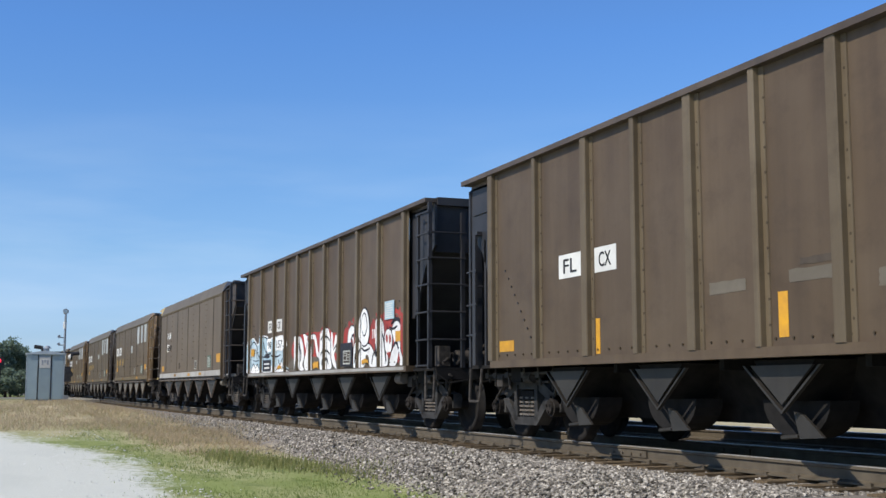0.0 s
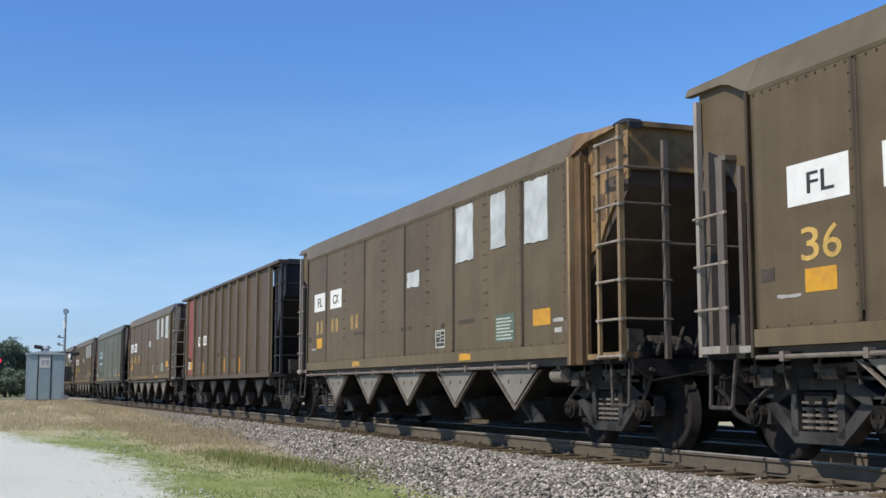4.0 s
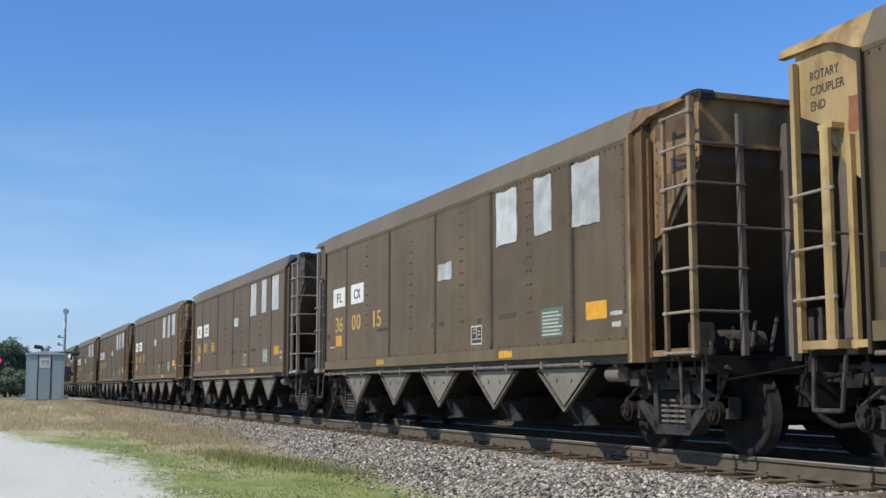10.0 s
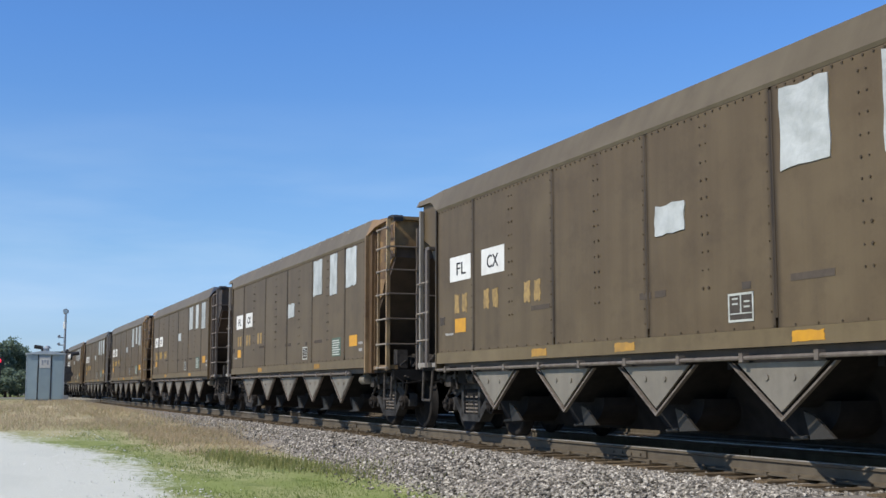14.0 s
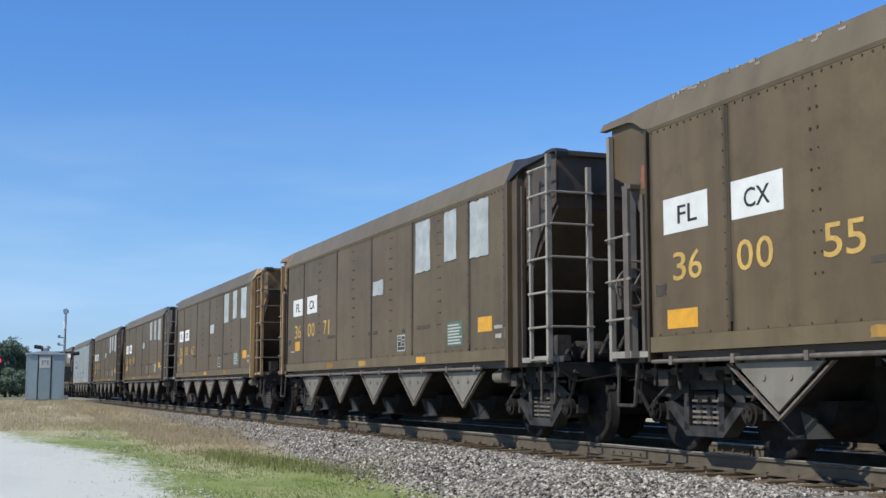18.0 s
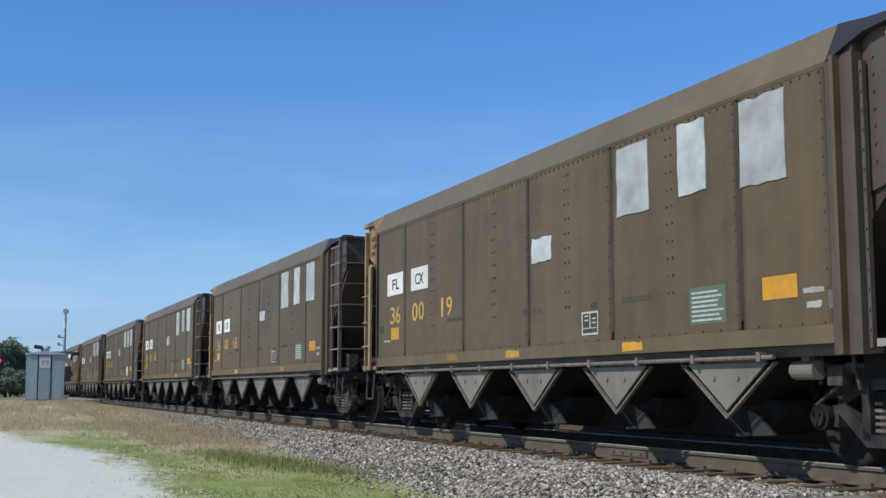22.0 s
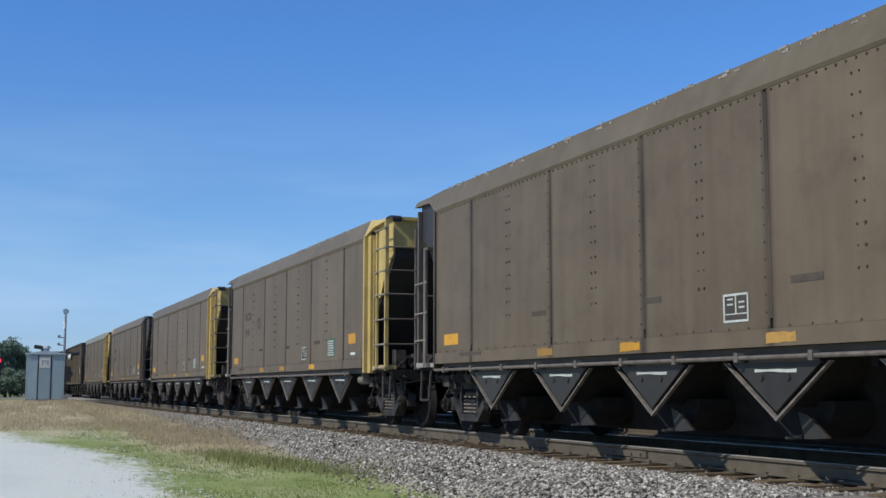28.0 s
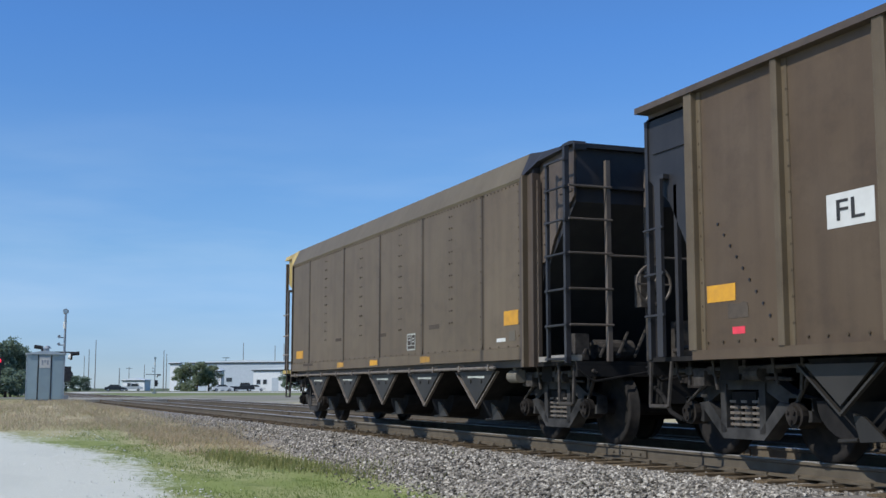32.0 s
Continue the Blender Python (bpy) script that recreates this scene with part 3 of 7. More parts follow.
def smooth_car(side, band, sill, lead, trail, ladders, plate, chalk=False, cream=0):
    car = new("hopper_car")

    def hull(bm):
        slab(bm, [(-7.27, 3.35), (7.27, 3.35), (7.27, 3.08), (5.15, 1.02), (-5.15, 1.02), (-7.27, 3.08)], -1.41, 1.41)
        for e in (-1, 1):
            brick(bm, (-1.41, min(e * 6.0, e * 7.28), 3.72), (1.41, max(e * 6.0, e * 7.28), 3.77))
            for sx in (-1, 1):
                brick(bm, (min(sx * 1.38, sx * 1.54), min(e * 6.1, e * 6.3), 3.3), (max(sx * 1.38, sx * 1.54), max(e * 6.1, e * 6.3), 3.70))

    def backing(bm):
        brick(bm, (-1.57, -NOSE, 1.1), (-1.50, TAIL, 3.53))

    def far_sheet(bm):
        brick(bm, (1.50, -NOSE, 1.02), (1.60, TAIL, 3.55))

    def sills(bm):
        brick(bm, (-1.617, -NOSE, 1.10), (-1.571, TAIL, 1.265))

    def flange(bm):
        brick(bm, (-1.50, -6.0, 1.0), (-1.35, 6.4, 1.098))
        brick(bm, (1.35, -6.3, 1.0), (1.59, 6.3, 1.02))

    def pipe(bm):
        rod(bm, (-1.63, -5.2, 1.0), (-1.63, 6.4, 1.0), 0.022, 8)
        for i in range(11):
            y = -5.0 + i * 1.1
            brick(bm, (-1.66, y - 0.03, 0.96), (-1.58, y + 0.03, 1.05))

    def top(bm, sx):
        beam(bm, [(sx * 1.60, 3.532), (sx * 1.618, 3.57), (sx * 1.46, 3.92), (sx * 1.38, 3.92), (sx * 1.51, 3.532)], -NOSE - 0.02, TAIL)

    def rivets(bm):
        for i in range(96):
            y = -5.93 + i * 0.1295
            rod(bm, (-1.60, y, 3.506), (-1.611, y, 3.506), 0.013, 5)
        for i in range(40):
            y = -5.9 + i * 0.312
            rod(bm, (-1.60, y, 1.285), (-1.609, y, 1.285), 0.011, 5)

    def stud_rows(bm):
        rnd = random.Random(3)
        for a, b in zip(SEAMS, SEAMS[1:]):
            if a - b > 1.6:
                for j in range(10):
                    for d in (-0.05, 0.05):
                        z = 1.72 + j * 0.185
                        rod(bm, (-1.60, (a + b) / 2 + d, z), (-1.610 - 0.004 * rnd.random(), (a + b) / 2 + d, z), 0.007 + 0.010 * rnd.random(), 5)

    piece("hopper_body", "hull", hull, BLACK_END if lead in (BLACK_END, YELLOW_END) else HULL, car, "sooty sloping hopper sheets")
    tagged(piece("studs", "stud_rows", stud_rows, RIVET if side is not SILVER else side, car), kind="stuff")
    piece("side_backing", "backing", backing, BLACK_END, car)
    piece("side_sheet", "far_sheet", far_sheet, side, car)
    for a, b in zip(SEAMS, SEAMS[1:]):
        def panel(bm, a=a, b=b):
            g = 0.021
            slab(bm, [(a - g, 1.268), (a - g, 3.528), (b + g, 3.528), (b + g, 1.268)], -1.60, -1.572)
            # rounded seam bead at the trailing edge of each sheet, a column of rivets along the other
            if a < TAIL:
                bead = [(a + 0.026 * math.cos(i * math.pi / 5), -1.596 - 0.017 * math.sin(i * math.pi / 5)) for i in range(6)]
                low = [bm.verts.new((x, y, 1.36)) for y, x in bead]
                high = [bm.verts.new((x, y, 3.50)) for y, x in bead]
                for i in range(5):
                    bm.faces.new((low[i], low[i + 1], high[i + 1], high[i]))
                bm.faces.new(low)
                bm.faces.new(high)
            for j in range(13):
                rod(bm, (-1.598, b + 0.075, 1.42 + 0.165 * j), (-1.609, b + 0.075, 1.42 + 0.165 * j), 0.010, 5)
        piece("side_panel", ("panel", a, b), panel, side, car)
    piece("side_sill", "sills", sills, sill, car)
    piece("sill_flange", "flange", flange, DARK_END, car)
    piece("brake_pipe", "pipe", pipe, PIPE, car, "long thin brake pipe with clamps")
    tagged(piece("rivets", "rivets", rivets, RIVET if side is not SILVER else WHITE_SILL, car), kind="stuff")
    for sx in (-1, 1):
        piece("top_sheet", ("top", sx), lambda bm, sx=sx: top(bm, sx), band, car, "inward-leaning dusty top sheet")
    if chalk:
        def residue(bm):
            rnd = random.Random(8)
            for i in range(110):
                f, y = 1 - 0.22 * rnd.random() ** 2, rnd.uniform(-5.9, 6.3)
                if noise.noise(Vector((y * 0.9, 0, 1))) < -0.1:
                    continue
                x, z, w = -1.618 + 0.158 * f, 3.57 + 0.35 * f, rnd.uniform(0.01, 0.06)
                brick(bm, (x - 0.010, y - w, z - 0.012), (x + 0.004, y + w * 0.7, z + rnd.uniform(0.004, 0.022)))
        tagged(piece("residue", "residue", residue, LADDER_PALE, car, "chalky residue along the roof edge"), kind="stuff")
    for s, col in ((-1, lead), (1, trail)):
        def visor(bm, sx, s=s):
            cuts = []
            crest = (3.922, 3.912, 3.875, 3.845, 3.825) if s < 0 else (3.922, 3.92, 3.91, 3.90, 3.89)
            e = NOSE + 0.022 if s < 0 else TAIL + 0.002
            for (y, x0, z0), z1 in zip(((e, 1.618, 3.57), (e + 0.10, 1.608, 3.60), (e + 0.40, 1.545, 3.735), (7.05, 1.51, 3.785), (7.42 if s < 0 else 7.70, 1.51, 3.795)), crest):
                cuts.append([bm.verts.new((sx * xx, s * y, zz)) for xx, zz in ((x0, z0), (1.46, z1), (1.38, z1), (x0 - 0.09, z0))])
            for a, b in zip(cuts, cuts[1:]):
                for i in range(4):
                    j = (i + 1) % 4
                    bm.faces.new((a[i], a[j], b[j], b[i]))
            bm.faces.new(cuts[0])
            bm.faces.new(cuts[-1])

        def gusset(bm, sx, s=s):
            a, b = sorted((sx * 1.415, sx * 1.445))
            e = 6.32 if s < 0 else 6.52
            if s < 0:
                low = [(7.30, 3.79), (7.30, 3.16), (6.95, 2.90), (6.72, 2.66), (6.58, 2.42), (e, 2.36)]
            else:
                low = [(7.52, 3.79), (7.52, 3.22), (7.20, 3.08), (7.02, 2.85), (6.82, 2.58), (e, 2.38)]
            slab(bm, [(s * e, 3.82)] + [(s * y, z) for y, z in low], a, b)
            for j in range(7):
                rod(bm, (sx * 1.44, s * (e + 0.12), 2.62 + 0.15 * j), (sx * 1.458, s * (e + 0.12), 2.62 + 0.15 * j), 0.014, 5)
            if s < 0:
                brick(bm, (min(sx * 1.445, sx * 1.46), min(s * 6.9, s * 7.25), 3.22), (max(sx * 1.445, sx * 1.46), max(s * 6.9, s * 7.25), 3.25))

        def across(bm, sx, x0, x1, y0, y1, z0, z1, s=s):
            a, b = sorted((sx * x0, sx * x1))
            brick(bm, (a, min(s * y0, s * y1), z0), (b, max(s * y0, s * y1), z1))

        def end_post(bm, sx, s=s):
            if s < 0:
                across(bm, sx, 1.618, 1.43, 6.024, 6.095, 1.0, 3.56)
                across(bm, sx, 1.56, 1.43, 6.150, 6.31, 1.0, 3.60)
                across(bm, sx, 1.515, 1.47, 6.34, 6.38, 1.05, 3.50)
                for j in range(14):
                    z = 1.2 + 0.17 * j
                    rod(bm, (sx * 1.51, s * 6.36, z), (sx * 1.528, s * 6.36, z), 0.013, 5)
            else:
                across(bm, sx, 1.622, 1.43, 6.456, 6.505, 1.0, 3.56)
                across(bm, sx, 1.52, 1.43, 6.505, 6.60, 1.0, 3.56)

        def flange_bar(bm, sx, s=s):
            across(bm, sx, 1.632, 1.44, 6.097, 6.148, 1.0, 3.60)

        def end_sheet(bm, s=s):
            brick(bm, (-1.42, min(s * 7.29, s * 7.31), 3.30), (1.42, max(s * 7.29, s * 7.31), 3.765))
            brick(bm, (-1.42, min(s * 7.29, s * 7.345), 3.26), (1.42, max(s * 7.29, s * 7.345), 3.30))

        def end_beam(bm, s=s):
            brick(bm, (-1.38, min(s * 7.24, s * 7.4), 3.76), (1.38, max(s * 7.24, s * 7.4), 3.82 if s < 0 else 3.885))

        def cap(bm, s=s):
            for sx in (-1,):
                slab(bm, [(s * 7.04, 3.815), (s * 7.12, 3.842), (s * 7.30, 3.85), (s * 7.41, 3.835), (s * 7.45, 3.79), (s * 7.44, 3.72), (s * 7.425, 3.72), (s * 7.40, 3.80)], min(sx * 1.34, sx * 1.515), max(sx * 1.34, sx * 1.515))

        def floor(bm, s=s):
            brick(bm, (-1.5, min(s * 5.9, s * 7.4), 1.002), (1.5, max(s * 5.9, s * 7.4), 1.05))
            brick(bm, (-1.5, min(s * 7.3, s * 7.42), 0.86), (1.5, max(s * 7.3, s * 7.42), 1.0))

        def step(bm, s=s):
            brick(bm, (-1.6, min(s * 6.9, s * 7.36), 1.055), (-1.4, max(s * 6.9, s * 7.36), 1.13))
            brick(bm, (-1.58, min(s * 6.5, s * 6.75), 1.055), (-1.4, max(s * 6.5, s * 6.75), 1.12))

        bright = col in (ORANGE_END, YELLOW_END, RED_END)
        tone = CREAM_BAR if col is ORANGE_END and s == cream else col
        for sx in (-1, 1):
            piece("end_visor", ("visor", sx, s), lambda bm, sx=sx: visor(bm, sx), tone if bright else band if s > 0 else BLACK_END, car, "tapering end of the top sheet")
            piece("gusset", ("gusset", sx, s), lambda bm, sx=sx: gusset(bm, sx), (tone if s > 0 else col) if bright else DARK_END if s < 0 else side if side is not BROWN_PALE else BLACK_END, car)
            piece("end_post", ("end_post", sx, s), lambda bm, sx=sx: end_post(bm, sx), (RUST_SHEET if col is ORANGE_END else col) if bright and s < 0 and side is not SILVER else LADDER_PALE if side is SILVER else DARK_END if s < 0 else side, car)
        if s < 0 and col is ORANGE_END:
            # this top patch paints in the visor's shadow; the lowest one is soot
            board("soot_streak", car, -6.42, -7.22, 3.42, 3.72, RUST_SHEET, -1.446, ragged=0.05, label="rust-brown patch painted as shade under the roof edge")
            board("faded_mark", car, -6.44, -6.74, 2.74, 3.06, RUST_SHEET, -1.446, ragged=0.012, label="faded reddish square")
            board("soot_streak", car, -6.74, -7.26, 3.06, 3.22, HULL, -1.446, ragged=0.05)
        if s < 0:
            piece("flange_bar", ("flange_bar", s), lambda bm: flange_bar(bm, -1), ((CREAM_BAR if s == cream else RUST_BAR) if col is ORANGE_END else col) if bright else LADDER_PALE if side is SILVER else side, car, "worn upright flange")
        piece("end_sheet", ("end_sheet", s), end_sheet, col, car)
        piece("end_beam", ("end_beam", s), end_beam, col, car)
        if s < 0:
            piece("corner_cap", ("cap", s), cap, BLACK_END, car, "black cap plate on the top corner")
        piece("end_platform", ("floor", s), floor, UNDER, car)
        piece("step_plate", ("step", s), step, tone if bright else LADDER_PALE, car)
        bar = ((CREAM_BAR if s > 0 and s == cream else RUST_BAR) if col is ORANGE_END else col if col is RED_END or s < 0 else DARK_END) if bright else BLACK_END if col is BLACK_END else ladders if s < 0 or side is BROWN_PALE else LADDER_PALE
        ladder(car, s, bar, s < 0, DARK_END if col is RED_END else LADDER_PALE if ladders is LADDER_PALE and s < 0 and not bright else LADDER_DARK)
        brake_gear(car, s, TRUCK)
        if s < 0 and not bright:
            hand_brake(car)
    stirrup(car)
    rigging(car)
    discharge_gear(car, plate)
    running_gear(car)
    couplers(car)
    return car


# ---------------------------------------------------------------- ribbed open-top hopper car
RIBS = (6.30, 4.86, 3.47, 2.30, 1.18, 0.06, -1.08, -2.22, -3.43, -4.75, -6.14)


def ribbed_car(side, lead, trail):
    car = new("hopper_car")

    def hull(bm):
        slab(bm, [(-7.2, 3.3), (7.2, 3.3), (7.2, 3.1), (5.15, 1.02), (-5.15, 1.02), (-7.2, 3.1)], -1.44, 1.44)

    def sheet(bm, a, b):
        brick(bm, (-1.57, b + 0.004, 1.10), (-1.53, a - 0.004, 3.765))

    def far_sheet(bm):
        brick(bm, (1.50, -6.3, 1.02), (1.55, 6.3, 3.765))

    def chord(bm, sx):
        a, b = sorted((sx * 1.668, sx * 1.42))
        brick(bm, (a, -7.32, 3.767), (b, 7.32, 3.835))
        a, b = sorted((sx * 1.50, sx * 1.43))
        brick(bm, (a, -7.30, 3.69), (b, 7.30, 3.767))

    def sill(bm):
        brick(bm, (-1.635, -6.32, 1.0), (-1.46, 6.32, 1.098))
        brick(bm, (1.46, -6.32, 1.0), (1.60, 6.32, 1.018))

    def rivets(bm):
        for i, r in enumerate(RIBS[:-1]):
            for j in range(10):
                rod(bm, (-1.57, r - 0.11, 1.3 + 0.24 * j), (-1.585, r - 0.11, 1.3 + 0.24 * j), 0.016, 5)
        for i in range(48):
            rod(bm, (-1.57, -6.1 + i * 0.26, 1.17), (-1.585, -6.1 + i * 0.26, 1.17), 0.014, 5)

    def slope_rivets(bm):
        for s in (-1, 1):
            for j in range(9):
                y, z = s * (5.9 - 0.1 * j), 2.35 - 0.12 * j
                rod(bm, (-1.57, y, z), (-1.583, y, z), 0.016, 5)

    tagged(piece("rivets", "slope_rivets", slope_rivets, BLACK_END, car), kind="stuff")
    piece("hopper_body", "hull_r", hull, BLACK_END, car, "sooty sloping hopper sheets")
    piece("side_sheet", "far_sheet_r", far_sheet, side, car)
    for a, b in zip(RIBS, RIBS[1:]):
        piece("side_panel", ("sheet_r", a, b), lambda bm, a=a, b=b: sheet(bm, a, b), side, car)
    for i, r in enumerate(RIBS):
        w = 0.075 if i % 2 == 0 else 0.05

        def rib(bm, w=w):
            hat = [(-1.572, -w - 0.075), (-1.583, -w - 0.07), (-1.585, -w - 0.004), (-1.639, -w + 0.004), (-1.649, -w + 0.016), (-1.649, w - 0.016), (-1.639, w - 0.004), (-1.585, w + 0.004), (-1.583, w + 0.07), (-1.572, w + 0.075)]
            low = [bm.verts.new((x, y, 1.10)) for x, y in hat]
            high = [bm.verts.new((x, y, 3.765)) for x, y in hat]
            for i in range(len(hat)):
                j = (i + 1) % len(hat)
                bm.faces.new((low[i], low[j], high[j], high[i]))
            bm.faces.new(low)
            bm.faces.new(high)
        piece("side_rib", ("rib", w), rib, RIB_PALE, car, "", pose(0, r, 0))
    for sx in (-1, 1):
        piece("top_chord", ("chord", sx), lambda bm, sx=sx: chord(bm, sx), DARK_END, car)
    piece("side_sill", "sill_r", sill, side, car)
    tagged(piece("rivets", "rivets_r", rivets, RIVET, car), kind="stuff")
    for s, col in ((-1, lead), (1, trail)):
        def bay(bm, sx, s=s):
            a, b = sorted((sx * 1.455, sx * 1.50))
            slab(bm, [(s * 6.1, 3.72), (s * 7.34, 3.72), (s * 7.34, 3.05), (s * 6.9, 2.72), (s * 6.38, 1.9), (s * 6.1, 1.9)], a, b)
            a, b = sorted((sx * 1.50, sx * 1.52))
            brick(bm, (a, min(s * 6.5, s * 7.2), 3.30), (b, max(s * 6.5, s * 7.2), 3.34))

        def end_sheet(bm, s=s):
            brick(bm, (-1.455, min(s * 7.2, s * 7.25), 2.95), (1.455, max(s * 7.2, s * 7.25), 3.72))
            brick(bm, (-1.455, min(s * 7.2, s * 7.36), 3.722), (1.455, max(s * 7.2, s * 7.36), 3.85))
            for xx in (-0.7, 0.0, 0.7):
                brick(bm, (xx - 0.05, min(s * 7.25, s * 7.33), 1.05), (xx + 0.05, max(s * 7.25, s * 7.33), 3.72))

        def floor(bm, s=s):
            brick(bm, (-1.5, min(s * 5.9, s * 7.4), 1.002), (1.5, max(s * 5.9, s * 7.4), 1.05))
            brick(bm, (-1.5, min(s * 7.3, s * 7.42), 0.86), (1.5, max(s * 7.3, s * 7.42), 1.0))

        for sx in (-1, 1):
            piece("gusset", ("bay_r", sx, s), lambda bm, sx=sx: bay(bm, sx), col, car)
        piece("end_sheet", ("end_r", s), end_sheet, BLACK_END if col is not RED_END else col, car)
        piece("end_platform", ("floor", s), floor, UNDER, car)
        ladder(car, s, BLACK_END if col is not RED_END else DARK_END, s < 0, BLACK_END, 7.33)
        brake_gear(car, s, TRUCK)
    stirrup(car)
    rigging(car)
    discharge_gear(car, CHUTE_DARK, True)
    running_gear(car)
    couplers(car)
    return car


# ---------------------------------------------------------------- the train
def clipped(pts, lo, hi):
    """The part of an outline that lies between two places along the car."""
    for side, edge in ((1, lo), (-1, hi)):
        out = []
        for i, q in enumerate(pts):
            p = pts[i - 1]
            dp, dq = side * (p[0] - edge), side * (q[0] - edge)
            if dp * dq < 0:
                f = dp / (dp - dq)
                out.append((edge, p[1] + (q[1] - p[1]) * f))
            if dq >= 0:
                out.append(q)
        pts = out
        if len(pts) < 3:
            return []
    return pts


def over_ribs(bm, pts, lift):
    """Lays an outline on the sheets and on the caps of the ribs of a ribbed car."""
    for i in range(len(RIBS)):
        w = 0.075 if i % 2 == 0 else 0.05
        spans = [(RIBS[i] - w + 0.014, RIBS[i] + w - 0.014, -1.649)]
        if i + 1 < len(RIBS):
            w2 = 0.075 if i % 2 else 0.05
            spans.append((RIBS[i + 1] + w2 + 0.077, RIBS[i] - w - 0.077, -1.57))
            spans.append((RIBS[i] - w - 0.074, RIBS[i] - w - 0.004, -1.585))
            spans.append((RIBS[i + 1] + w2 + 0.004, RIBS[i + 1] + w2 + 0.074, -1.585))
        for lo, hi, x in spans:
            c = clipped(pts, lo, hi)
            if len(c) > 2:
                slab(bm, c, x - 0.003 - lift, x - 0.0005)


def rounded(pts):
    n = len(pts)
    out = []
    for i in range(n):
        p0, p1, p2, p3 = (Vector(pts[(i + j - 1) % n]) for j in range(4))
        for t in (0.0, 0.25, 0.5, 0.75):
            q = 0.5 * ((2 * p1) + (p2 - p0) * t + (2 * p0 - 5 * p1 + 4 * p2 - p3) * t * t + (3 * p1 - p0 - 3 * p2 + p3) * t ** 3)
            out.append((q.x, max(1.105, q.y)))
    return out


def blob(parent, pts, material, lift=0.0, label=""):
    """A rounded sprayed shape through the points (y, z) on a car's near side."""
    bm = bmesh.new()
    over_ribs(bm, rounded(pts), lift)
    return tagged(part("sprayed_shape", bm, material, parent, label), kind="stuff")


def stroke(parent, pts, material, lift=0.01, width=0.03):
    """A sprayed line along the points (y, z)."""
    bm = bmesh.new()
    ps = [Vector(p) for p in pts]
    line = []
    for i in range(len(ps) - 1):
        p0, p1, p2, p3 = ps[max(0, i - 1)], ps[i], ps[i + 1], ps[min(len(ps) - 1, i + 2)]
        for t in (0.0, 0.33, 0.66):
            line.append(0.5 * ((2 * p1) + (p2 - p0) * t + (2 * p0 - 5 * p1 + 4 * p2 - p3) * t * t + (3 * p1 - p0 - 3 * p2 + p3) * t ** 3))
    line.append(ps[-1])
    for i, (p, q) in enumerate(zip(line, line[1:])):
        d = (q - p).normalized() if (q - p).length > 1e-6 else Vector((1, 0))
        m = Vector((-d.y, d.x)) * width * (0.35 + 0.3 * math.sin(math.pi * (i + 0.5) / len(line)))
        e = d * width * 0.15
        over_ribs(bm, [(v.x, max(1.105, v.y)) for v in (p - m - e, q - m + e, q + m + e, p + m - e)], lift + 0.0003 * (i % 2))
    return tagged(part("sprayed_line", bm, material, parent), kind="stuff")


def outlined(parent, pts, material, lift=0.0, edge=SPRAY_BLACK, grow=0.03):
    c = sum((Vector(p) for p in pts), Vector((0, 0))) / len(pts)
    big = []
    for p in pts:
        d = Vector(p) - c
        q = c + d * (1 + grow / max(0.1, d.length))
        big.append((q.x, q.y))
    blob(parent, big, edge, lift)
    blob(parent, pts, material, lift + 0.003)


def sill_dabs(car, ys, material=None):
    for i, y in enumerate(ys):
        tone = material or (FADED_ORANGE, ORANGE_MARK, FADED_ORANGE)[(i + int(9 * car.location.x) + len(car.children)) % 3]
        board("reflector", car, y + 0.22, y - 0.22, 1.135, 1.225, tone, -1.617, 0.004, "orange reflector strip", 0.012)


